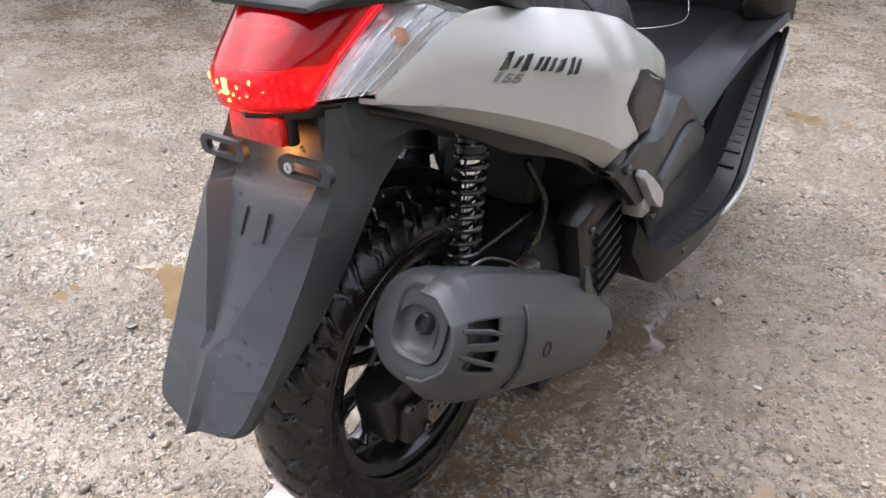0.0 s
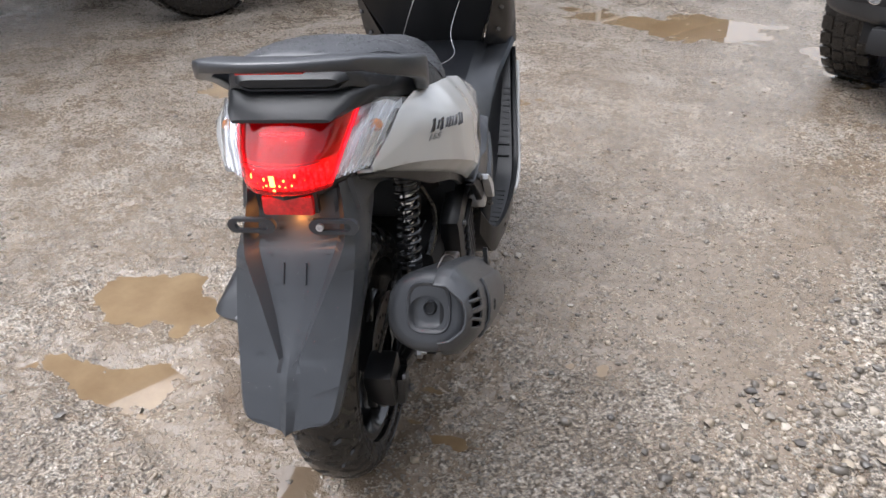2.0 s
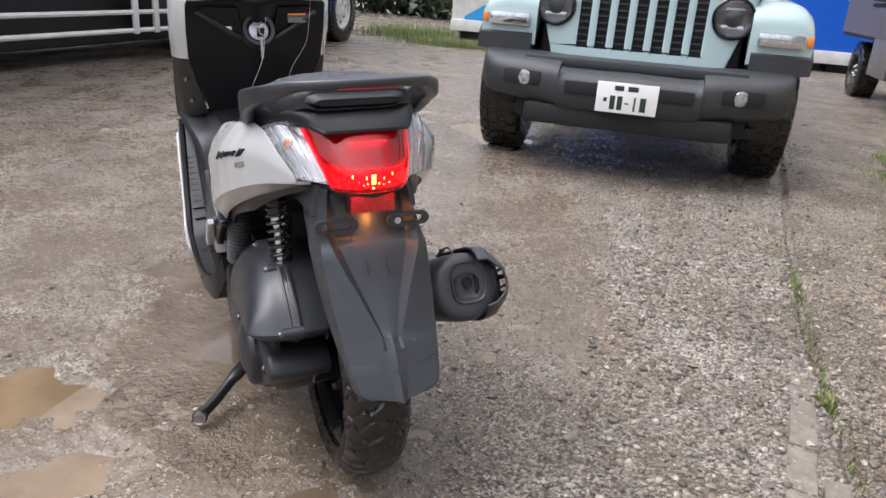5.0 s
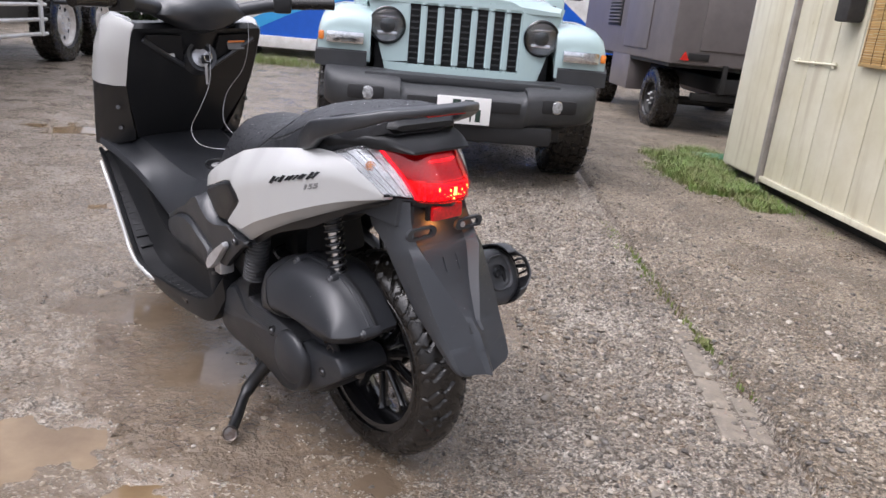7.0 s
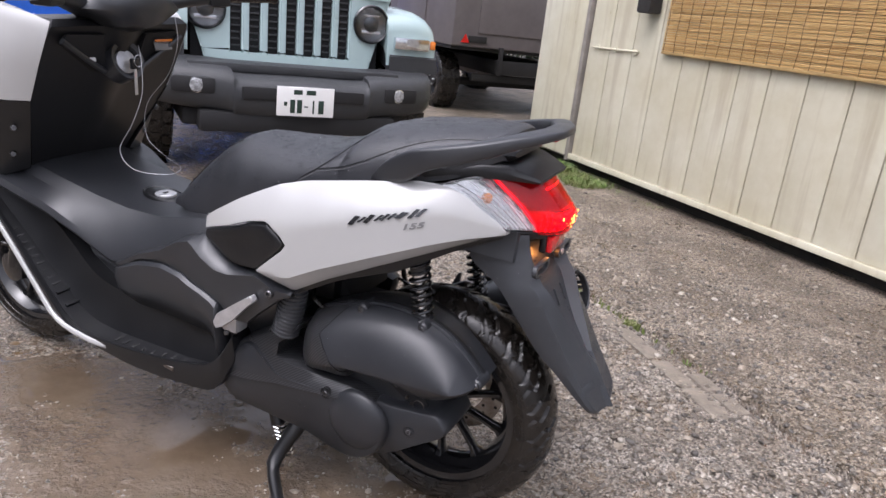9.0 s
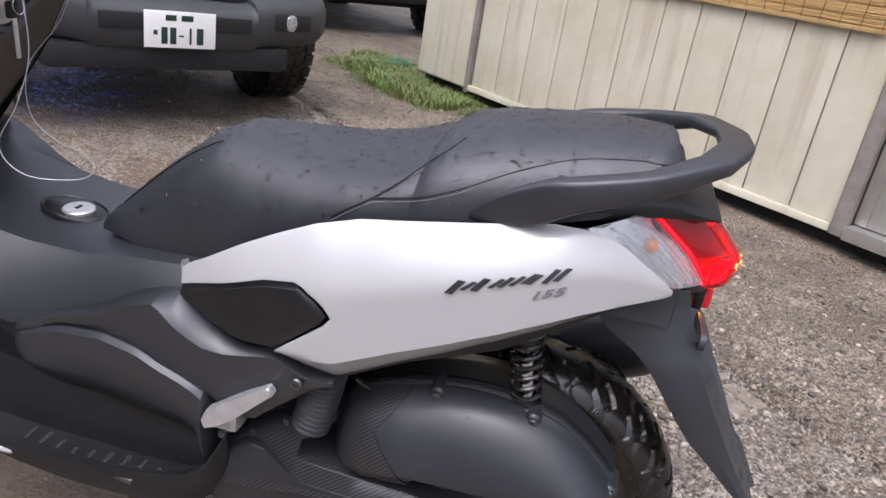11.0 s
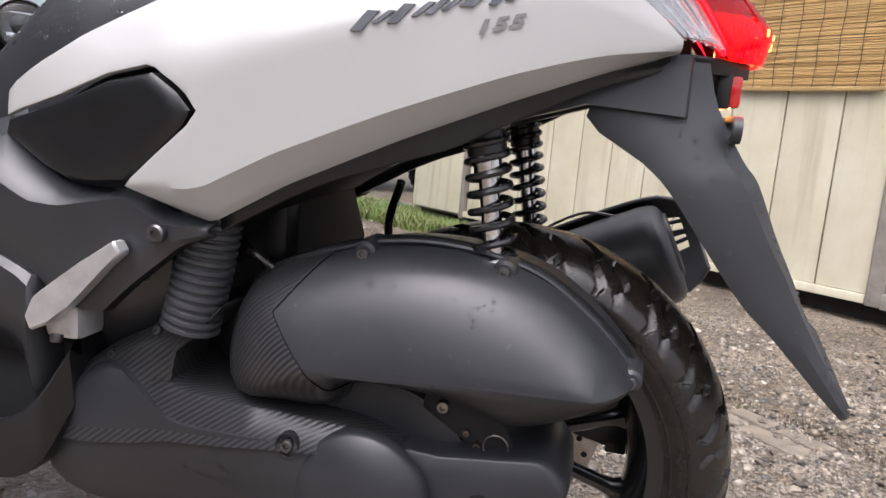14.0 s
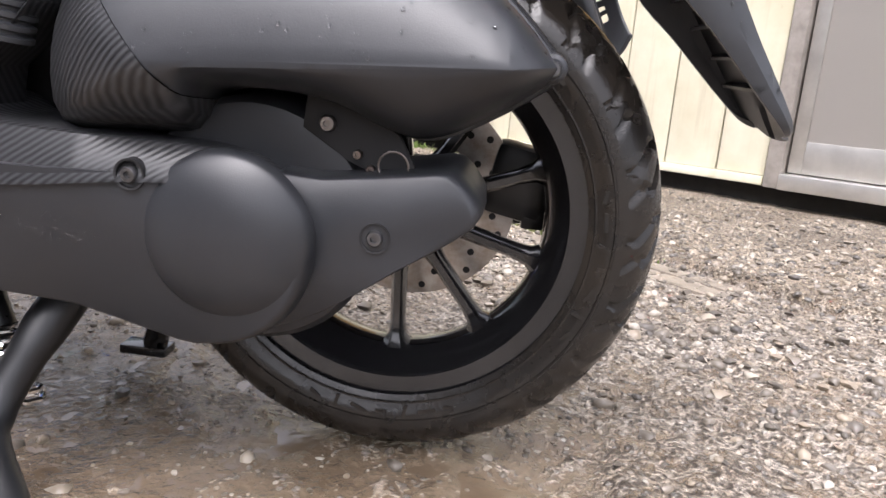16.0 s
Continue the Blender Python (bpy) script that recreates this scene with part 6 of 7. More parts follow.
cvt = [(0.455, 0.292), (0.430, 0.322), (0.400, 0.346), (0.370, 0.350), (0.330, 0.318), (0.300, 0.303), (0.193, 0.306), (0.10, 0.309), (0.073, 0.305), (0.052, 0.296), (0.038, 0.277), (0.035, 0.251), (0.042, 0.219), (0.061, 0.190),
       (0.090, 0.172), (0.125, 0.166), (0.160, 0.172), (0.229, 0.188), (0.30, 0.192), (0.366, 0.196), (0.420, 0.200), (0.452, 0.214), (0.468, 0.238), (0.470, 0.262)]
cv = bm_new()
dome_slab(cv, smooth_loop(cvt, 2), -0.06, -0.205, (0.17, 0.27), ((0, 0.97), (0.35, 1.0), (0.76, 1.0), (0.88, 0.990), (0.95, 0.974), (0.985, 0.955), (1.0, 0.93)))
belt = part("belt_cover", cv, engine_mat, scooter, "satin black belt cover with round dome", angle=60)
casing = [(0.09, 0.302), (0.036, 0.312), (-0.02, 0.319), (-0.046, 0.323), (-0.066, 0.324), (-0.084, 0.306), (-0.090, 0.290), (-0.074, 0.272), (-0.03, 0.242), (0.013, 0.211), (0.05, 0.190), (0.09, 0.188)]
cs_ = bm_new()
dome_slab(cs_, smooth_loop(casing, 2), -0.06, -0.184, (0.0, 0.262), ((0, 0.97), (0.35, 1.0), (0.78, 1.0), (0.92, 0.985), (0.98, 0.955), (1.0, 0.92)))
part("hub_casing", cs_, engine_mat, belt, angle=60)
part("cover_dome", lathe(bm_new(), (-0.2045, 0.104, 0.260), (-1, 0, 0), [(0.068, -0.012), (0.066, -0.003), (0.063, 0.0), (0.056, 0.005), (0.047, 0.0095), (0.035, 0.0135), (0.020, 0.0160), (0.002, 0.0168)], 56), engine_mat, belt, angle=80)
# sloping carbon-look shoulder along the top edge, rising to a wing at the front
shoulder = [(0.470, 0.262, 0.272), (0.440, 0.262, 0.310), (0.400, 0.264, 0.340), (0.350, 0.272, 0.350), (0.318, 0.280, 0.345), (0.300, 0.283, 0.333), (0.25, 0.288, 0.330), (0.189, 0.296, 0.329), (0.14, 0.300, 0.328), (0.110, 0.303, 0.325), (0.086, 0.306, 0.318), (0.074, 0.306, 0.310)]
rows = [[(-0.2080, y, lo), (-0.2075, y, lo + 0.003), (-0.191, y, hi - 0.002), (-0.187, y, hi), (-0.10, y, hi - 0.001), (-0.10, y, lo)] for y, lo, hi in spline(shoulder, 3)]
part("carbon_strip", rings(bm_new(), rows), carbon_mat, belt, "carbon-pattern shoulder strip")
wing = [(0.258, 0.423, 0.426), (0.270, 0.408, 0.419), (0.285, 0.391, 0.412), (0.306, 0.372, 0.404), (0.312, 0.340, 0.402), (0.344, 0.340, 0.388), (0.385, 0.338, 0.366), (0.415, 0.330, 0.344), (0.430, 0.318, 0.328)]
rows = [[(-0.193, y, lo), (-0.1925, y, lo + 0.15 * (hi - lo)), (-0.188, y, lo + 0.62 * (hi - lo)), (-0.176, y, hi), (-0.13, y, hi), (-0.13, y, lo)] for y, lo, hi in wing]
part("carbon_wing", rings(bm_new(), rows), carbon_mat, belt, "carbon-pattern front shoulder of the belt cover", angle=50)
for y, z, x in ((0.385, 0.352, -0.190), (0.335, 0.384, -0.185)):
    part("screw_boss", lathe(bm_new(), (x + 0.012, y, z), (-1, 0, 0.3), [(0.010, -0.03), (0.009, 0.004), (0.007, 0.006)], 16), engine_mat, belt)
    screw(belt, (x + 0.0055, y, z + 0.002), (-1, 0, 0.3), 0.0055)
for y, z, x in ((0.176, 0.303, -0.2065), (-0.010, 0.268, -0.1845)):
    part("screw_cup", lathe(bm_new(), (x, y, z), (-1, 0, 0), [(0.0125, -0.01), (0.0122, 0.0012), (0.0105, 0.0008), (0.0098, -0.006)], 24), dark, belt)
    screw(belt, (x + 0.0005, y, z), (-1, 0, 0), 0.0068)
part("clutch_drum", lathe(bm_new(), (-0.06, 0.100, 0.262), (-1, 0, 0), [(0.104, 0.0), (0.104, 0.085), (0.098, 0.094), (0.085, 0.097), (0.02, 0.097)], 48), engine_mat, belt, "round black clutch housing behind the cover")
# crankcase coloured near-black for the shade behind the covers
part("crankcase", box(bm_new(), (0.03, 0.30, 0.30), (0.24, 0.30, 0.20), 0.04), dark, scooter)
part("cylinder", box(bm_new(), (0.06, 0.40, 0.32), (0.16, 0.22, 0.16), 0.02), plastic, scooter)
boot = bm_new()
pts = []
rad = []
for i in range(81):
    f = i / 80
    pts.append((-0.180 + 0.008 * f, 0.299 - 0.022 * f - 0.003 * math.sin(3 * f), 0.396 + 0.14 * f))
    rad.append(0.0275 + (0.0020 if i % 5 < 3 else -0.0012))
tube(boot, pts, rad, 24)
part("intake_boot", boot, material("boot_rubber", (0.040, 0.042, 0.046), 0.45, vary=0.2, scale=20), scooter, "ribbed black rubber intake boot")

# exhaust
mf = bm_new()
c0, c1 = Vector((0.195, -0.165, 0.462)), Vector((0.208, 0.19, 0.290))
d = (c1 - c0).normalized()
q = d.to_track_quat("Z", "Y")
loops = []
for s, k in ((-0.0170, 0.40), (-0.0185, 0.66), (-0.0175, 0.80), (-0.0135, 0.90), (-0.005, 0.965), (0.010, 0.995), (0.05, 1.0), (0.20, 0.98), (0.27, 0.92), (0.31, 0.78), (0.335, 0.45)):
    ring = []
    for j in range(36):
        a = 2 * math.pi * j / 36
        ca, sa = math.cos(a), math.sin(a)
        r = 0.072
        ring.append(c0 + d * s + q @ Vector((r * k * math.copysign(abs(ca) ** 0.9, ca), r * 0.96 * k * math.copysign(abs(sa) ** 0.9, sa), 0)))
    loops.append(ring)
rings(mf, loops, cap=False)
muffler = part("muffler", mf, muffler_mat, scooter, "satin black exhaust muffler with slotted cover", angle=45)
dish = bm_new()
dx, dy_ = q @ Vector((1, 0, 0)), q @ Vector((0, 1, 0))
side_v = (Vector((1, 0, 0)) - d * d.x).normalized()
up_v = side_v.cross(d)
if up_v.z < 0:
    up_v = -up_v
dloops = []
for k, h in ((1.12, 0.0005), (1.08, 0.004), (1.0, 0.0035), (0.90, -0.006), (0.62, -0.011), (0.34, -0.010), (0.31, -0.002), (0.27, 0.0), (0.24, -0.004), (0.23, -0.05)):
    row = []
    for j in range(36):
        a = 2 * math.pi * j / 36
        ca, sa = math.cos(a), math.sin(a)
        e = 0.62 if k > 0.5 else 1.0
        row.append(c0 - d * (0.018 + h) + side_v * (0.004 + 0.033 * k * math.copysign(abs(ca) ** e, ca)) + up_v * (0.008 + 0.038 * k * math.copysign(abs(sa) ** e, sa)))
    dloops.append(row)
rings(dish, dloops, cap=False)
part("tail_dish", dish, muffler_mat, muffler, "pressed end cap with a round outlet", angle=60)
part("tail_pipe_bore", lathe(bm_new(), c0 - d * 0.0175 + side_v * 0.004 + up_v * 0.008, -d, [(0.0098, -0.03), (0.0098, -0.006)], 16), dark, muffler)

def muff(s, r, u):
    """A place on the exhaust: along its axis, to the outside and up."""
    side = Vector((1, 0, 0)) - d * d.x
    side.normalize()
    up = side.cross(d)
    return c0 + d * s + side * r + up * u


def cover_place(s, r, u):
    """A place on the heat cover, which narrows to both its ends."""
    k = interp([(-0.055, 0.60), (-0.040, 0.78), (-0.015, 0.95), (0.03, 1.0), (0.22, 0.97), (0.32, 0.84), (0.362, 0.6)], s)
    return muff(s, r * (0.55 + 0.45 * k), u * k + 0.004 * (1 - k))


def cover_sheet(ss, us, lift, holes=()):
    """A sheet on the heat cover's skin, with slots left open."""
    bm = bm_new()
    grid = [[bm.verts.new(cover_place(a, interp(SKIN, u) + lift, u)) for u in us] for a in ss]
    for a, (g, h) in enumerate(zip(grid, grid[1:])):
        for k in range(len(us) - 1):
            sm, um = (ss[a] + ss[a + 1]) / 2, (us[k] + us[k + 1]) / 2
            if not any(s0 < sm < s1 and u0 < um < u1 for s0, s1, u0, u1 in holes):
                bm.faces.new((g[k], g[k + 1], h[k + 1], h[k]))
    return bm


SKIN = [(-0.074, 0.030), (-0.068, 0.054), (-0.040, 0.081), (-0.020, 0.0865), (0.0, 0.088), (0.020, 0.086), (0.040, 0.080), (0.078, 0.046), (0.080, 0.020)]
rows_u = [-0.074, -0.068, -0.05, -0.036, -0.024, -0.021, 0.004, 0.007, 0.011, 0.014, 0.039, 0.042, 0.06, 0.078, 0.080]
rows_s = [-0.055, -0.051, -0.042, -0.038, -0.02, 0.0, 0.014, 0.018, 0.05, 0.10, 0.16, 0.22, 0.27, 0.31, 0.335, 0.350, 0.358]
slots = ((-0.040, 0.016, 0.013, 0.040), (-0.040, 0.016, -0.022, 0.005))
cover = part("muffler_cover", cover_sheet(rows_s, rows_u, 0.0, slots), muffler_mat, muffler, "slotted black heat cover", angle=30)
thick = cover.modifiers.new("thick", "SOLIDIFY")
thick.thickness, thick.offset = 0.005, 1.0 if cover.data.polygons[0].normal.x < 0 else -1.0
soft = cover.modifiers.new("edge", "BEVEL")
soft.width, soft.segments, soft.limit_method, soft.angle_limit = 0.0018, 2, "ANGLE", radians(40)
# near-black backing added so the slots look deep and shaded
liner = bm_new()
rings(liner, [[muff(a, r, u) for r, u in ((0.02, 0.066), (0.045, 0.062), (0.066, 0.036), (0.072, 0.0), (0.066, -0.036), (0.04, -0.056), (0.02, -0.06))] for a in (-0.010, 0.05)])
part("slot_shade_liner", liner, dark, cover)
inset = part("cover_inset", cover_sheet([0.068, 0.074, 0.12, 0.18, 0.25, 0.31, 0.335, 0.345], [-0.052, -0.046, -0.02, 0.0, 0.02, 0.044, 0.050], 0.003), muffler_mat, cover, angle=30)
thicken(inset, 0.005, 0.0015)
for a, u, w in ((0.118, 0.0, 1.0), (0.325, 0.002, 0.7)):
    nrm = (muff(a, 1, u) - muff(a, 0, u)).normalized()
    part("cover_bolt", lathe(bm_new(), cover_place(a, 0.088 + 0.0050, u), nrm, [(0.010 * w, -0.004), (0.010 * w, 0.0014), (0.007 * w, 0.0014), (0.006 * w, -0.003)], 16), dark, cover)
for u in (0.0265, -0.0085):
    part("slot_bar", tube(bm_new(), [cover_place(-0.044, interp(SKIN, u) - 0.002, u + 0.004), cover_place(-0.01, interp(SKIN, u) + 0.002, u), cover_place(0.022, interp(SKIN, u) - 0.001, u - 0.006)], [0.0028, 0.0032, 0.0024], 8), muffler_mat, cover)
gus = bm_new()
rings(gus, [[muff(0.30, r, 0.03), muff(0.265, r, 0.065), muff(0.250, r, 0.092), muff(0.258, r, 0.092), muff(0.31, r, 0.05)] for r in (0.050, 0.058)])
part("cover_gusset", gus, muffler_mat, cover)
strap = spline([(0.20, -0.10, 0.505), (0.205, -0.06, 0.505), (0.21, -0.02, 0.485), (0.21, 0.01, 0.462)], 5)
part("hanger_strap", tube(bm_new(), strap, 0.002, 8), steel, muffler)
part("hanger_bracket", box(bm_new(), (0.20, 0.035, 0.440), (0.03, 0.05, 0.022), 0.006), steel, muffler)
# caliper and its hoses
cal = bm_new()
box(cal, (0.088, -0.118, 0.278), (0.055, 0.072, 0.080), 0.010, Matrix.Rotation(0.2, 4, "X"))
box(cal, (0.115, -0.105, 0.255), (0.03, 0.05, 0.06), 0.010)
box(cal, (0.070, -0.135, 0.240), (0.018, 0.026, 0.020), 0.004)
caliper = part("brake_caliper", cal, plastic, scooter, "black rear brake caliper")
for y, z in ((-0.155, 0.31), (-0.120, 0.255)):
    screw(caliper, (0.132, y + 0.03, z - 0.02), (1, 0, 0), 0.008)
part("brake_hose", tube(bm_new(), spline([(0.10, -0.16, 0.37), (0.115, -0.13, 0.43), (0.11, -0.04, 0.45), (0.10, 0.06, 0.42), (0.12, 0.2, 0.44)], 6), 0.0035, 8), rubber, caliper)
part("swing_arm", tube(bm_new(), [(0.115, 0.26, 0.30), (0.118, 0.10, 0.275), (0.105, 0.0, AX), (0.10, -0.05, AX)], [0.03, 0.024, 0.03, 0.02], 12), gloss_black, scooter)
part("axle_nut", lathe(bm_new(), (0.13, 0.0, AX), (1, 0, 0), [(0.018, -0.01), (0.018, 0.008), (0.010, 0.008), (0.009, 0.016)], 6), alloy, scooter)
part("sensor_plug", lathe(bm_new(), (-0.100, -0.064, 0.291), (-0.5, -1, 0.1), [(0.010, -0.016), (0.010, 0.008), (0.006, 0.012)], 12), white_paint, scooter, "white wheel sensor plug")
# engine's right side: radiator cover with fins, leads
rad = box(bm_new(), (0.165, 0.32, 0.345), (0.05, 0.15, 0.20), 0.02, Matrix.Rotation(0.25, 4, "X"))
radiator = part("radiator_cover", rad, plastic, scooter, "black finned radiator cover")
for k in range(7):
    part("fin", box(bm_new(), (0.190, 0.345 - 0.004 * k, 0.27 + k * 0.022), (0.02, 0.09, 0.008), 0.003, Matrix.Rotation(0.25, 4, "X")), plastic, radiator)
screw(radiator, (0.192, 0.27, 0.40), (1, 0, 0), 0.008)
part("plug_lead", tube(bm_new(), spline([(0.13, 0.16, 0.38), (0.14, 0.19, 0.42), (0.14, 0.20, 0.47), (0.12, 0.18, 0.53)], 6), [0.009] * 6 + [0.006] * 13, 8), rubber, scooter)
# mudguard coloured near-black for the shade in the gap under the seat
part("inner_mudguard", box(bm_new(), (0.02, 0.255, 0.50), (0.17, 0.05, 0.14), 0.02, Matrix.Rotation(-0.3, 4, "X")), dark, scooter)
part("carburettor", box(bm_new(), (-0.04, 0.275, 0.49), (0.10, 0.07, 0.09), 0.015), plastic, scooter)
for a, b, c in (((-0.15, 0.225, 0.46), (-0.15, 0.25, 0.475), (-0.10, 0.285, 0.47)), ((-0.15, 0.33, 0.42), (-0.17, 0.37, 0.44), (-0.16, 0.42, 0.43))):
    part("cable", tube(bm_new(), spline([a, b, c], 6), 0.004, 8), rubber, scooter)

# left side: passenger pegs, stands
for s in (-1, 1):
    blade = [(0.339, 0.489), (0.372, 0.466), (0.404, 0.442), (0.430, 0.423), (0.440, 0.402), (0.434, 0.388), (0.412, 0.398), (0.388, 0.420), (0.358, 0.452), (0.331, 0.477)]
    peg = slab(bm_new(), blade, s * 0.226, s * 0.243, 0.0025, 1)
    part("passenger_peg", peg, alloy, scooter, "folded bare alloy passenger footpeg")
    part("peg_bracket", box(bm_new(), (s * 0.206, 0.412, 0.396), (0.040, 0.040, 0.036), 0.008), alloy, scooter)
    screw(scooter, (s * 0.236, 0.408, 0.383), (s * 0.3, 0, -1), 0.006)
    screw(scooter, (s * 0.2265, 0.305, 0.497), (s, 0, 0), 0.009)
stand = bm_new()
tube(stand, spline([(-0.11, 0.262, 0.205), (-0.165, 0.282, 0.150), (-0.205, 0.302, 0.092), (-0.235, 0.285, 0.072), (-0.275, 0.242, 0.056), (-0.312, 0.204, 0.048)], 3), [0.020] * 4 + [0.017] * 4 + [0.0135] * 8, 12)
side_stand = part("side_stand", stand, plastic, scooter, "black side stand folded out")
part("stand_foot", lathe(bm_new(), (-0.316, 0.201, 0.046), (-0.35, -0.75, 0.35), [(0.018, -0.010), (0.019, 0.0), (0.017, 0.005), (0.015, 0.003), (0.004, 0.003)], 24), steel, side_stand)
pts = [(-0.152 - 0.016 * i / 80 + 0.013 * math.cos(i * 0.9), 0.345 - 0.045 * i / 80 + 0.013 * math.sin(i * 0.9), 0.165 - 0.09 * i / 80) for i in range(81)]
part("return_spring", tube(bm_new(), pts, 0.0028, 6), chrome, side_stand, "bright coil return spring")
part("spring_sleeve", tube(bm_new(), [(-0.150, 0.35, 0.175), (-0.156, 0.335, 0.14)], 0.016, 12), plastic, side_stand)
cs = bm_new()
tube(cs, spline([(-0.10, 0.27, 0.17), (-0.06, 0.275, 0.165), (0.0, 0.285, 0.150), (0.05, 0.295, 0.12), (0.08, 0.305, 0.07), (0.085, 0.315, 0.028)], 5), 0.015, 10)
centre_stand = part("centre_stand", cs, gloss_black, scooter, "black centre stand under the engine")
part("stand_shoe", box(bm_new(), (0.085, 0.325, 0.022), (0.03, 0.06, 0.012), 0.003), gloss_black, centre_stand)
part("stop_rubber", lathe(bm_new(), (0.075, 0.285, 0.072), (-0.3, -1, 0), [(0.008, -0.02), (0.008, 0.008), (0.014, 0.010), (0.015, 0.028), (0.012, 0.032)], 16), rubber, centre_stand)
# mounting plate under the air cleaner, with bolts and a hook
pl = slab(bm_new(), [(0.055, 0.372), (0.058, 0.345), (0.02, 0.322), (-0.02, 0.305), (-0.035, 0.318), (-0.02, 0.345), (0.02, 0.372)], -0.150, -0.158, 0.002)
plate = part("mount_plate", pl, dark, scooter)
for y, z, r in ((0.037, 0.350, 0.008), (0.012, 0.328, 0.0045), (0.001, 0.317, 0.0045)):
    screw(plate, (-0.160, y, z), (-1, 0, 0), r * 0.85, steel)
part("wire_hook", tube(bm_new(), [(-0.168, -0.018 + 0.012 * math.cos(a), 0.322 + 0.012 * math.sin(a)) for a in (0.4 * k - 1.5 for k in range(13))], 0.0009, 6), steel, plate)
for s in (-1, 1):
    part("board_stay", tube(bm_new(), [(s * 0.251, 0.575, 0.262), (s * 0.251, 0.545, 0.258)], 0.008, 12), steel, scooter, "bright stay bolt under the footboard")

# stitched seams on the seat
stitch = material("grey_thread", (0.16, 0.16, 0.165), 0.6)


def seat_x(y, z):
    t, b, w = interp(SEAT_TOP, y) + 0.0015, interp(SEAT_LOW, y), interp(SEAT_W, y) + 0.0015
    f = max(0.0, min(1.0, (z - b) / (t - b)))
    return w * (1 - f ** 2.7) ** (1 / 2.7)


for s in (-1, 1):
    for line, host in (([(0.155, 0.832), (0.187, 0.806), (0.22, 0.776), (0.25, 0.752), (0.277, 0.734), (0.30, 0.716)], seat_front), ([(0.25, 0.752), (0.19, 0.768), (0.143, 0.788), (0.079, 0.820), (0.016, 0.842), (-0.05, 0.852), (-0.095, 0.853)], seat_rear),
                       ([(0.675, 0.612), (0.62, 0.664), (0.57, 0.708), (0.52, 0.742), (0.50, 0.752)], seat_front)):
        pts = [(s * (seat_x(y, z) + 0.0005), y, z) for y, z in spline(line, 6)]
        part("seam", tube(bm_new(), pts, 0.0010, 6), plastic, host)
        th = bm_new()
        for k in range(0, len(pts) - 1, 1):
            a, b = Vector(pts[k]), Vector(pts[k + 1])
            o = Vector((s * 0.001, 0, -0.005))
            for q in range(3):
                tube(th, [a + (b - a) * (q / 3 + 0.03) + o, a + (b - a) * (q / 3 + 0.25) + o], 0.0007, 4)
        tagged(part("stitching", th, stitch, host, "grey stitched thread"), kind="stuff")

# rain drops on the bodywork
drop_mat = glass("water_drop", (1, 1, 1), 0.02, 1.0, 1.33)


def drops(host, n, lift, seed, small=0.0008, large=0.0022, up=-0.2):
    rng = np.random.RandomState(seed)
    me = host.data
    area = np.array([p.area if p.normal.z > up else 0.0 for p in me.polygons])
    pick = rng.choice(len(area), n, p=area / area.sum())
    co, faces = [], []
    for k in pick:
        p = me.polygons[int(k)]
        w = rng.dirichlet([1] * len(p.vertices))
        at = sum((Vector(me.vertices[v].co) * float(q) for v, q in zip(p.vertices, w)), Vector())
        nrm = Vector(p.normal)
        if (at.x * nrm.x < 0 and abs(nrm.x) > 0.3) or (nrm.y > 0.5 and host.name.startswith("rear_fender")):
            nrm = -nrm
        r = float(small + (large - small) * rng.uniform() ** 2.5)
        side = nrm.orthogonal().normalized()
        up2 = nrm.cross(side)
        base = len(co)
        for ring, h in ((1.0, 0.0), (0.75, 0.35), (0.0, 0.55)):
            for j in range(6 if ring else 1):
                a = math.pi * j / 3
                co.append(tuple(at + nrm * (lift + h * r) + (side * math.cos(a) + up2 * math.sin(a)) * r * ring))
        for j in range(6):
            i = (j + 1) % 6
            faces += [(base + j, base + i, base + 6 + i, base + 6 + j), (base + 6 + j, base + 6 + i, base + 12)]
    m = bpy.data.meshes.new("rain_beading")
    m.from_pydata(co, [], faces)
    m.materials.append(drop_mat)
    m.shade_smooth()
    ob = new("rain_beading", m)
    ob.parent = host
    tagged(ob, "clear rain drops", kind="stuff")


drops(fender, 520, 0.0032, 1, 0.0009, 0.0028)
drops(seat_front, 1300, 0.0, 2, 0.0011, 0.0042, 0.2)
drops(seat_rear, 900, 0.0, 3, 0.0011, 0.0040, 0.2)
drops(aircover, 340, 0.0, 4, 0.0009, 0.0024)
drops(belt, 160, 0.0, 5, 0.0008, 0.0019)
drops(cover, 120, 0.0, 6, 0.0006, 0.0018, 0.1)
drops(lamp, 90, 0.0025, 7, 0.0006, 0.0018)

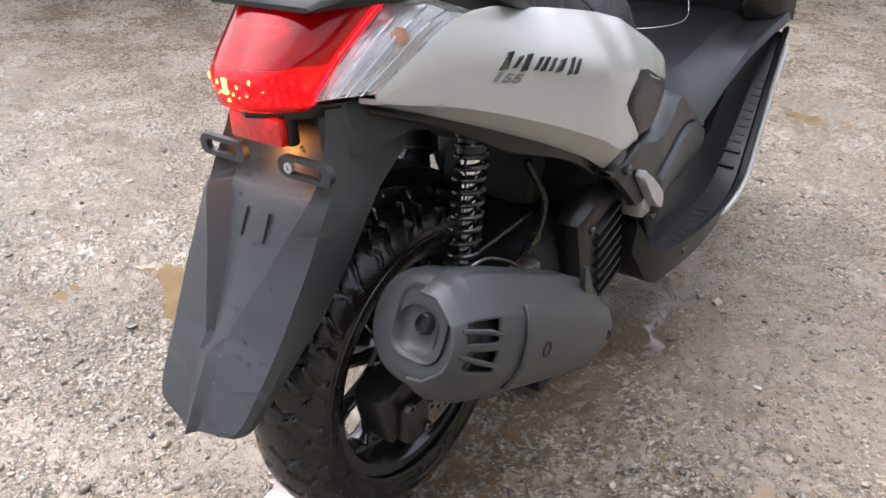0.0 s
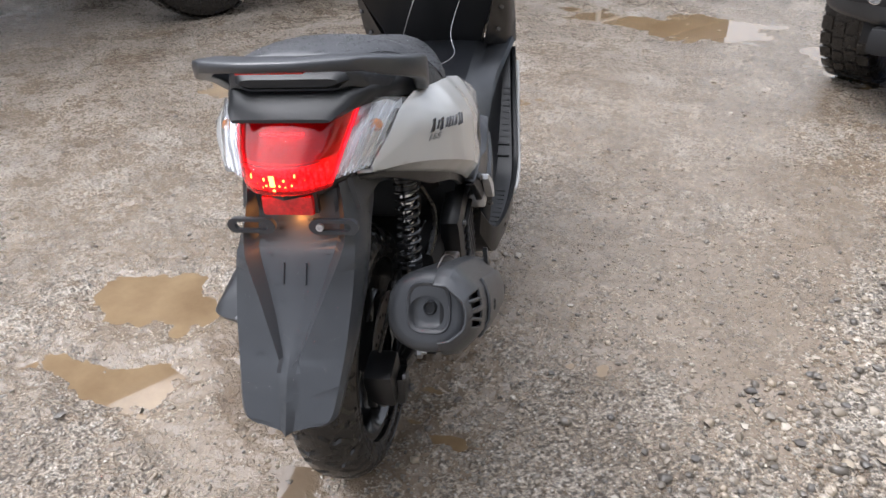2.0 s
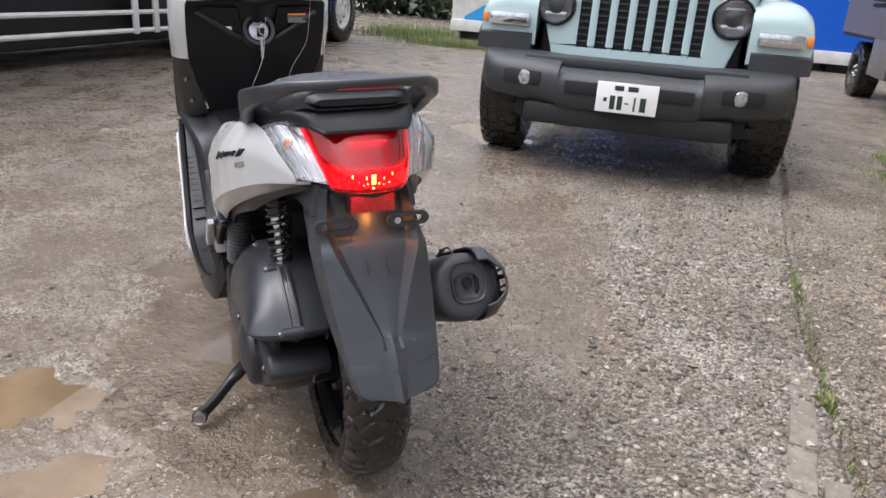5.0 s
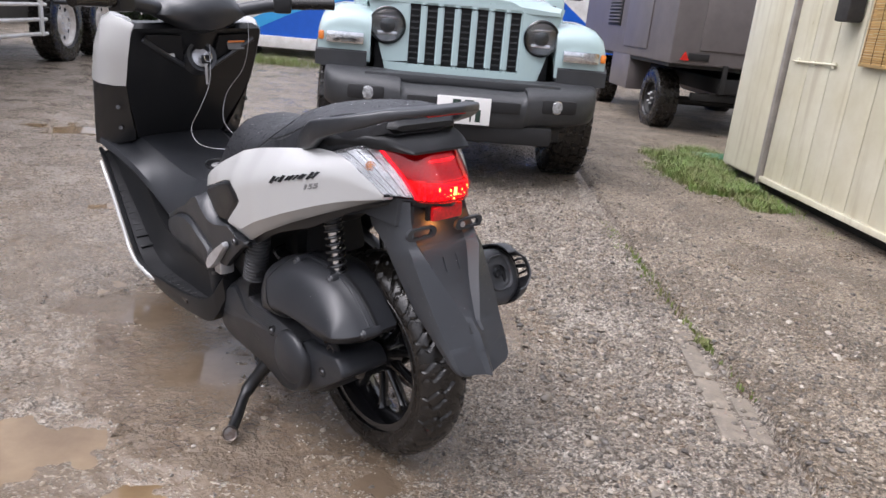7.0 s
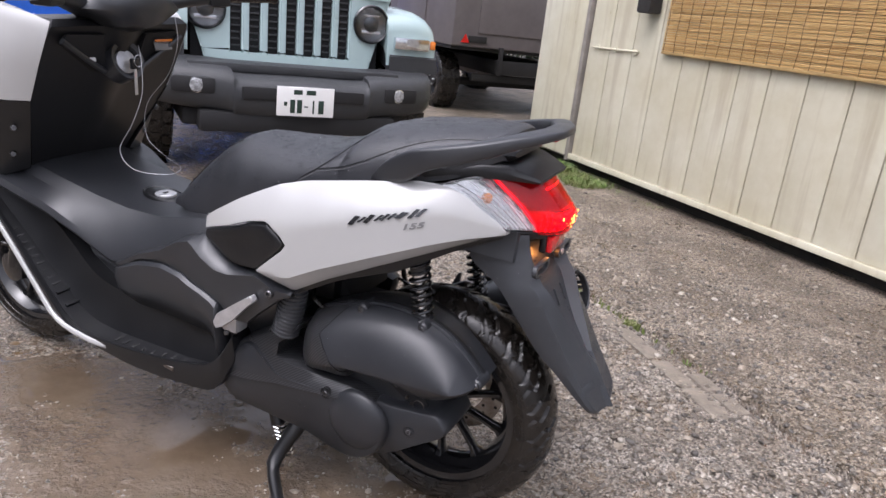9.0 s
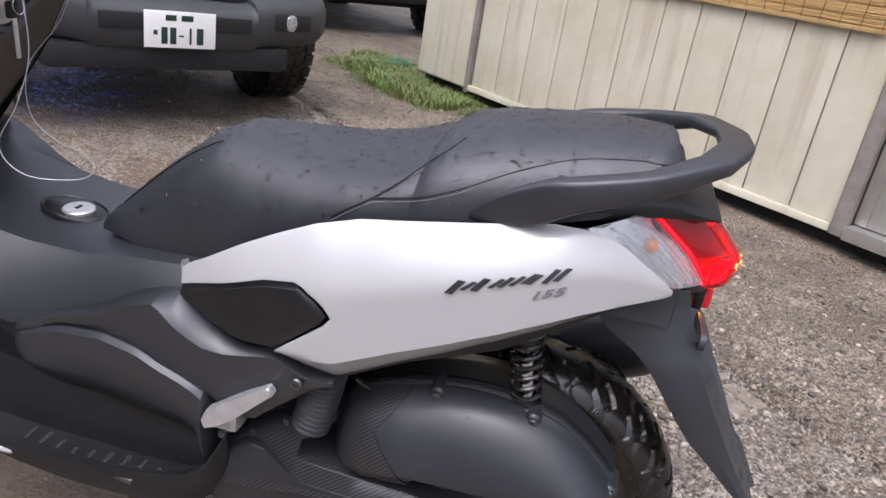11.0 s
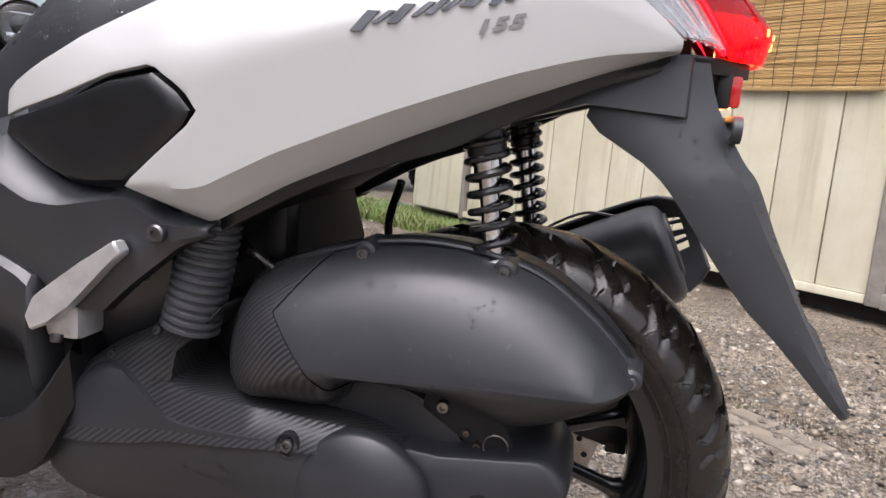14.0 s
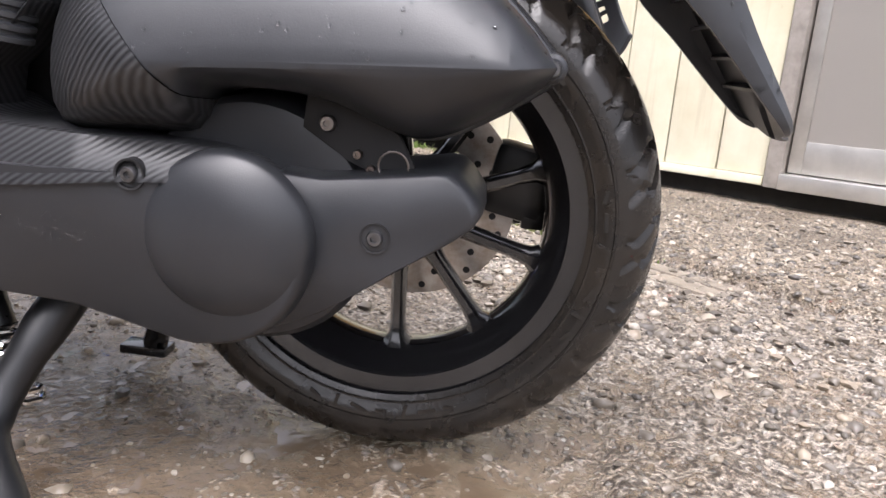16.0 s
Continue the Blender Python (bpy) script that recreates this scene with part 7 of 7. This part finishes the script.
# ---- front half of the scooter ----
# body from under the seat along the tunnel to the leg shield: y, then (x, z) from the top down the left side
BODY = [(0.33, [(0.14, 0.602), (0.196, 0.520), (0.190, 0.450), (0.16, 0.38)]), (0.37, [(0.145, 0.602), (0.202, 0.505), (0.196, 0.420), (0.165, 0.36)]), (0.41, [(0.15, 0.602), (0.208, 0.500), (0.202, 0.400), (0.17, 0.34)]), (0.45, [(0.16, 0.60), (0.214, 0.500), (0.208, 0.405), (0.17, 0.33)]),
        (0.50, [(0.165, 0.594), (0.214, 0.500), (0.204, 0.415), (0.165, 0.32)]), (0.60, [(0.145, 0.572), (0.202, 0.480), (0.188, 0.425), (0.16, 0.31)]),
        (0.70, [(0.132, 0.548), (0.192, 0.452), (0.178, 0.425), (0.155, 0.30)]), (0.80, [(0.13, 0.545), (0.188, 0.440), (0.170, 0.405), (0.15, 0.30)]),
        (0.90, [(0.13, 0.556), (0.192, 0.482), (0.165, 0.43), (0.148, 0.31)]), (1.0, [(0.13, 0.572), (0.204, 0.525), (0.17, 0.47), (0.148, 0.33)]),
        (1.10, [(0.138, 0.597), (0.226, 0.565), (0.19, 0.52), (0.15, 0.40)]), (1.18, [(0.14, 0.600), (0.238, 0.585), (0.20, 0.55), (0.15, 0.45)])]
tun = bm_new()
loops = []
for y, half in BODY:
    (xa, za), (xb, zb), (xc, zc), (xd, zd) = half
    h = [(xd - 0.02, zd), (xd, zc - 0.02), (xc - 0.026, zc - 0.006), (xb - 0.026, zb - 0.016), (xb - 0.002, zb - 0.014), (xb + 0.002, zb - 0.006), (xb - 0.004, zb + 0.010), (xa + 0.020, za - 0.022), (xa - 0.004, za - 0.001), (xa * 0.6, za + 0.004), (0, za + 0.005)]
    loops.append([(-x, y, z) for x, z in h] + [(x, y, z) for x, z in h[-2::-1]])
rings(tun, loops)
part("centre_body", tun, matt, scooter, "matt black centre tunnel and body", angle=30)


def body_x(y, z):
    """The centre body's half width at a height."""
    ys = [r[0] for r in BODY]
    q = [float(np.interp(y, ys, [r[1][i][j] for r in BODY])) for i in (0, 1) for j in (0, 1)]
    return interp([(q[3] - 0.006, q[2] + 0.002), (q[3] + 0.010, q[2] - 0.004), (q[1] - 0.022, q[0] + 0.020), (q[1], q[0] - 0.004)], z)


# side cover round the inlay's lower edge: a lit bevel above, a flat face, then the seam over the footboard wall
COVER_HI = [(0.258, 0.508), (0.300, 0.512), (0.344, 0.530), (0.390, 0.529), (0.420, 0.532), (0.455, 0.552), (0.487, 0.576), (0.519, 0.566), (0.56, 0.548), (0.62, 0.512), (0.70, 0.478), (0.775, 0.436)]
COVER_BEVEL = [(0.258, 0.505), (0.300, 0.504), (0.344, 0.525), (0.380, 0.517), (0.415, 0.510), (0.446, 0.512), (0.485, 0.529), (0.519, 0.556), (0.56, 0.542), (0.62, 0.506), (0.70, 0.474), (0.775, 0.433)]
COVER_LOW = [(0.258, 0.500), (0.287, 0.488), (0.311, 0.467), (0.340, 0.442), (0.368, 0.414), (0.394, 0.411), (0.430, 0.431), (0.445, 0.444), (0.476, 0.455), (0.512, 0.465), (0.55, 0.478), (0.61, 0.482), (0.69, 0.465), (0.775, 0.428)]
COVER_OUT = [(0.258, 0.218), (0.34, 0.223), (0.45, 0.226), (0.52, 0.221), (0.60, 0.211), (0.70, 0.198), (0.775, 0.190)]
WALL_LOW = [(0.444, 0.262), (0.452, 0.330), (0.480, 0.352), (0.553, 0.352), (0.64, 0.350), (0.73, 0.338), (0.80, 0.350)]
for s in (-1, 1):
    sc_, grid = bm_new(), []
    for y in np.linspace(0.258, 0.775, 48):
        hi, be, lo, out = (interp(c, y) for c in (COVER_HI, COVER_BEVEL, COVER_LOW, COVER_OUT))
        rows_ = [(max(body_x(y, hi) + 0.002, min(out - 0.002, side_x(y, hi) - 0.006) if y < 0.49 else 0), hi)]
        rows_ += [(max(out, body_x(y, be) + 0.003), be)]
        rows_ += [(max(out - 0.001, body_x(y, be + (lo - be) * f) + 0.003), be + (lo - be) * f) for f in (0.35, 0.7)]
        rows_ += [(max(out - 0.004, body_x(y, lo) + 0.003), lo), (max(out - 0.004, body_x(y, lo) + 0.003) - 0.012, lo - 0.002)]
        grid.append([sc_.verts.new((s * x, y, z)) for x, z in rows_])
    for c, d in zip(grid, grid[1:]):
        for k in range(len(c) - 1):
            sc_.faces.new((c[k], c[k + 1], d[k + 1], d[k]))
    bmesh.ops.recalc_face_normals(sc_, faces=sc_.faces)
    thicken(part("side_cover", sc_, matt, scooter, "matt black side cover with a bevel under the inlay", angle=22), 0.004)
    wall, grid = bm_new(), []
    for y in np.linspace(0.444, 0.775, 30):
        top, low, out = interp(COVER_LOW, y) - 0.003, interp(WALL_LOW, y), interp(COVER_OUT, y)
        grid.append([wall.verts.new((s * (out + dx), y, top + (low - top) * f)) for f, dx in ((0.0, -0.016), (0.01, 0.001), (0.06, 0.007), (0.3, 0.009), (0.65, 0.001), (1.0, -0.016))])
    for c, d in zip(grid, grid[1:]):
        for k in range(5):
            wall.faces.new((c[k], c[k + 1], d[k + 1], d[k]))
    # the wall's rear end turns in towards the peg
    back = [wall.verts.new((s * (abs(v.co.x) - 0.030), v.co.y - 0.014, v.co.z - 0.006)) for v in grid[0]]
    for k in range(5):
        wall.faces.new((grid[0][k], back[k], back[k + 1], grid[0][k + 1]))
    bmesh.ops.recalc_face_normals(wall, faces=wall.faces)
    thicken(part("footboard_wall", wall, matt, scooter, "matt black wall above the footboard", angle=30), 0.004)
    # the panel's front tip turns in
    part("panel_tip", rings(bm_new(), [[(s * x, y, z) for x, y, z in r] for r in ([(0.196, 0.4875, 0.613), (0.199, 0.4875, 0.602), (0.200, 0.4875, 0.590)], [(0.188, 0.496, 0.617), (0.186, 0.499, 0.606), (0.190, 0.493, 0.588)], [(0.175, 0.494, 0.614), (0.175, 0.496, 0.604), (0.175, 0.490, 0.590)])]), pearl, scooter, "pearl white front tip of the side panel")
lid = bm_new()
rings(lid, [[(-0.018 + 0.040 * k * math.cos(a), 0.800 + 0.058 * k * math.sin(a), z + 0.02 * k * math.sin(a) * 0.3) for a in (2 * math.pi * j / 32 for j in range(32))] for k, z in ((1.0, 0.545), (1.0, 0.555), (0.95, 0.558), (0.90, 0.5555), (0.85, 0.5575), (0.4, 0.560))])
part("fuel_lid", lid, plastic, scooter, "oval black fuel lid on the tunnel")
lock = bm_new()
rings(lock, [[(-0.022 + 0.026 * k * math.cos(a), 0.790 + 0.026 * k * math.sin(a), z + 0.004) for a in (2 * math.pi * j / 24 for j in range(24))] for k, z in ((1.0, 0.545), (1.0, 0.556), (0.9, 0.558), (0.4, 0.558))])
seat_lock = part("seat_lock", lock, alloy, scooter, "small bright seat lock plate")
part("lock_slot", box(bm_new(), (-0.022, 0.790, 0.5625), (0.014, 0.006, 0.002), 0.0005), dark, seat_lock)
mat_rubber = material("ribbed_mat", (0.022, 0.022, 0.023), 0.6, vary=0.3, scale=30, bump=0.8, bump_scale=300)
for s in (-1, 1):
    fl = bm_new()
    FLOOR = [(0.415, 0.350, 0.362, 0.300, 0.390, 0.212), (0.45, 0.282, 0.300, 0.230, 0.372, 0.238), (0.52, 0.264, 0.282, 0.226, 0.362, 0.254), (0.65, 0.260, 0.274, 0.228, 0.352, 0.266), (0.80, 0.261, 0.271, 0.245, 0.362, 0.268),
             (0.88, 0.282, 0.292, 0.262, 0.392, 0.267), (0.97, 0.356, 0.372, 0.335, 0.470, 0.260), (1.08, 0.452, 0.474, 0.440, 0.540, 0.250), (1.19, 0.545, 0.560, 0.530, 0.590, 0.242)]
    rings(fl, [[(s * x, y, z) for x, z in ((0.12, bot), (0.12, top), (0.180, top - 0.004), (0.196, f + 0.028), (0.206, f + 0.004), (w - 0.018, f), (w - 0.012, lip - 0.002), (w - 0.002, lip), (w, lip - 0.006), (w - 0.006, bot))] for y, f, lip, bot, top, w in spline(FLOOR, 4)])
    fb = part("footboard", fl, plastic, scooter, "black moulded footboard", angle=35)

    def floor_at(y):
        return interp([(r[0], r[1]) for r in FLOOR], y)

    for k in range(9):
        y = 0.52 + 0.028 * k
        part("mat_rib", box(bm_new(), (s * 0.222, y, floor_at(y) + 0.0008), (0.036, 0.008, 0.0024), 0.0008), mat_rubber, fb)
    for k in range(9):
        y = 0.955 + 0.016 * k
        part("mat_rib", box(bm_new(), (s * 0.216, y, floor_at(y) + 0.001), (0.034, 0.006, 0.003), 0.001, Matrix.Rotation(0.72, 4, "X")), mat_rubber, fb)
    for y in (0.905, 0.935):
        part("well_step", box(bm_new(), (s * 0.216, y, floor_at(y) + 0.002), (0.046, 0.008, 0.008), 0.002, Matrix.Rotation(0.6, 4, "X")), plastic, fb)
    tr = tube(bm_new(), spline([(s * 0.262, 0.745, 0.256), (s * 0.270, 0.80, 0.262), (s * 0.269, 0.90, 0.283), (s * 0.262, 0.98, 0.355), (s * 0.256, 1.08, 0.461), (s * 0.250, 1.155, 0.520)], 4), 0.0055, 8, 1.3)
    part("footboard_trim", tr, pearl, scooter, "white trim along the footboard")
    w = bm_new()
    rings(w, [[(s * x, y, z) for x, y, z in r] for r in (
        [(0.202, 1.002, 0.775), (0.225, 1.05, 0.772), (0.243, 1.111, 0.772), (0.235, 1.20, 0.775), (0.18, 1.20, 0.775)],
        [(0.204, 0.958, 0.86), (0.232, 1.01, 0.862), (0.245, 1.080, 0.865), (0.228, 1.17, 0.88), (0.17, 1.14, 0.88)],
        [(0.202, 0.920, 0.935), (0.224, 0.965, 0.945), (0.240, 1.050, 0.955), (0.215, 1.12, 0.965), (0.16, 1.10, 0.95)],
        [(0.190, 0.925, 0.955), (0.208, 0.965, 0.970), (0.218, 1.035, 0.978), (0.195, 1.08, 0.985), (0.15, 1.06, 0.965)])])
    part("front_side_panel", w, pearl, scooter, "pearl white front side panel", angle=50)
    lw = bm_new()
    rings(lw, [[(s * x, y, z) for x, y, z in r] for r in (
        [(0.150, 1.105, 0.590), (0.215, 1.14, 0.572), (0.242, 1.205, 0.572), (0.20, 1.28, 0.57), (0.15, 1.22, 0.57)],
        [(0.172, 1.062, 0.665), (0.222, 1.10, 0.655), (0.243, 1.190, 0.650), (0.215, 1.26, 0.66), (0.16, 1.22, 0.66)],
        [(0.201, 1.004, 0.772), (0.223, 1.052, 0.769), (0.240, 1.112, 0.769), (0.232, 1.20, 0.772), (0.18, 1.19, 0.772)])])
    part("front_lower_panel", lw, plastic, scooter, angle=50)
    for y, z, x in ((1.065, 0.705, 0.212), (1.10, 0.635, 0.198)):
        screw(scooter, (s * x, y - 0.006, z), (s * 0.5, -1, 0.2), 0.007)
shield = bm_new()
rows = ((1.11, 0.142, 0.595, 0.0), (1.085, 0.155, 0.64, 0.1), (1.035, 0.185, 0.72, 0.2), (1.0, 0.203, 0.785, 0.4), (0.965, 0.205, 0.85, 0.7), (0.935, 0.203, 0.91, 0.6), (0.915, 0.196, 0.945, 0.3), (0.93, 0.18, 0.96, 0.2))
rings(shield, [[(x * w, y - 0.035 * max(0, 1 - 3 * abs(x)) * b, z) for x in (-1, -0.75, -0.3, -0.15, 0, 0.15, 0.3, 0.75, 1)] + [(x * w, y + 0.10, z) for x in (1, 0.4, -0.4, -1)] for y, w, z, b in rows])
leg = part("leg_shield", shield, plastic, scooter, "matt black inner leg shield with two pockets", angle=40)
for s in (-1, 1):
    pk = bm_new()
    # no hollow: a near-black patch carries the pocket's shade
    rings(pk, [[(s * x, y + dy, z) for x, y, z in ((0.045, 0.945, 0.850), (0.062, 0.955, 0.835), (0.165, 0.930, 0.905), (0.160, 0.922, 0.928), (0.060, 0.922, 0.925))] for dy in (0.02, -0.006)])
    pocket = part("pocket", pk, dark, leg, "near-black patch for the shade in a glove pocket")
    lip = spline([(s * 0.05, 0.936, 0.838), (s * 0.10, 0.930, 0.868), (s * 0.172, 0.916, 0.915)], 5)
    part("pocket_lip", tube(bm_new(), lip, 0.007, 8), matt, pocket)
part("warning_sticker", box(bm_new(), (0.115, 0.920, 0.893), (0.055, 0.003, 0.022), 0.001, Matrix.Rotation(-0.3, 4, "X")), decal, leg, "grey and orange warning sticker")
part("sticker_band", box(bm_new(), (0.115, 0.9165, 0.906), (0.055, 0.003, 0.006), 0.0005, Matrix.Rotation(-0.3, 4, "X")), amber, leg, "orange sticker band")
part("small_label", box(bm_new(), (-0.085, 0.934, 0.868), (0.018, 0.003, 0.010), 0.0005, Matrix.Rotation(-0.3, 4, "X")), white_paint, leg)
dish = lathe(bm_new(), (0, 0.925, 0.862), (0, -1, 0.35), [(0.050, -0.03), (0.046, 0.012), (0.036, 0.010), (0.030, -0.004)], 32)
ignition = part("ignition_switch", dish, matt, scooter, "ignition switch with keys hanging in it")
part("ignition_face", lathe(bm_new(), (0, 0.922, 0.860), (0, -1, 0.35), [(0.028, -0.006), (0.028, 0.002), (0.014, 0.006), (0.004, 0.006)], 28), alloy, ignition)
part("key", box(bm_new(), (0.002, 0.895, 0.815), (0.008, 0.003, 0.062), 0.001), alloy, ignition, "bright metal key")
part("key_head", box(bm_new(), (0.003, 0.897, 0.858), (0.024, 0.010, 0.026), 0.004), plastic, ignition)
part("key_ring", tube(bm_new(), [(0.008 + 0.012 * math.cos(a), 0.890, 0.865 + 0.014 * math.sin(a)) for a in (2 * math.pi * k / 20 for k in range(21))], 0.0012, 6), chrome, ignition)
wire = spline([(0.02, 0.90, 0.90), (0.012, 0.885, 0.865), (0.0, 0.875, 0.79), (-0.03, 0.88, 0.72), (-0.055, 0.90, 0.655), (-0.05, 0.86, 0.612), (0.0, 0.80, 0.602), (0.06, 0.82, 0.604), (0.09, 0.90, 0.612), (0.075, 0.95, 0.66), (0.10, 0.97, 0.74), (0.14, 0.93, 0.82), (0.15, 0.905, 0.90), (0.16, 0.92, 0.96)], 6)
part("tag_wire", tube(bm_new(), wire, 0.0009, 6), alloy, scooter, "thin pale wire hung from the key")
fascia = bm_new()
rings(fascia, [[(x * w, y, zb + (zt - zb) * h) for x, h in ((-1, 0.1), (-1, 0.8), (-0.6, 1), (0.6, 1), (1, 0.8), (1, 0.1), (0.6, 0), (-0.6, 0))]
               for y, w, zb, zt in ((1.12, 0.17, 0.62, 0.94), (1.22, 0.19, 0.58, 0.93), (1.38, 0.14, 0.62, 0.86), (1.48, 0.06, 0.68, 0.78))])
part("front_fascia", fascia, pearl, scooter, angle=50)
fork = bm_new()
for s in (-1, 1):
    tube(fork, [(s * 0.075, 1.33, 0.25), (s * 0.075, 1.22, 0.60)], 0.022, 12)
    tube(fork, [(s * 0.08, 1.335, 0.243), (s * 0.05, 1.335, 0.243)], 0.03, 12)
part("front_fork", fork, gloss_black, scooter)
mg = bm_new()
rings(mg, [[(x * 0.07, 1.335 + (0.258 + 0.0 * abs(x)) * math.cos(a) * k, 0.243 + 0.258 * math.sin(a) * k) for x, k in ((-1, 0.9), (-0.9, 1.02), (-0.4, 1.05), (0.4, 1.05), (0.9, 1.02), (1, 0.9))] for a in (radians(20 + 9 * i) for i in range(15))], closed=False, cap=False)
thicken(part("front_mudguard", mg, plastic, scooter), 0.004)
hb = bm_new()
rings(hb, [[(x * w, y, zb + (zt - zb) * h) for x, h in ((-1, 0.45), (-0.7, 0.8), (-0.35, 1), (0.35, 1), (0.7, 0.8), (1, 0.45), (0.45, 0.12), (0, 0), (-0.45, 0.12))]
           for y, w, zb, zt in ((0.83, 0.04, 0.985, 1.01), (0.845, 0.10, 0.945, 1.035), (0.90, 0.150, 0.930, 1.055), (0.98, 0.16, 0.94, 1.07), (1.05, 0.10, 0.97, 1.06))])
cover = part("handlebar_cover", hb, matt, scooter, "matt black handlebar cover", angle=50)
part("meter_glass", box(bm_new(), (0, 0.93, 1.06), (0.12, 0.09, 0.012), 0.004, Matrix.Rotation(0.35, 4, "X")), window_glass, cover)
for s in (-1, 1):
    part("handlebar", tube(bm_new(), [(s * 0.12, 0.91, 0.998), (s * 0.20, 0.875, 1.015), (s * 0.25, 0.85, 1.022)], 0.02, 12), matt, scooter)
    part("switch_box", box(bm_new(), (s * 0.243, 0.855, 1.020), (0.055, 0.05, 0.052), 0.01, Matrix.Rotation(-s * 0.4, 4, "Z")), plastic, scooter)
    part("grip", tube(bm_new(), [(s * 0.27, 0.842, 1.022), (s * 0.375, 0.79, 1.026), (s * 0.388, 0.784, 1.026)], [0.017, 0.017, 0.019], 14), rubber, scooter, "black rubber grip")
    part("brake_lever", tube(bm_new(), spline([(s * 0.25, 0.90, 1.018), (s * 0.30, 0.90, 1.016), (s * 0.37, 0.875, 1.014), (s * 0.41, 0.862, 1.016)], 4), 0.006, 8), plastic, scooter)
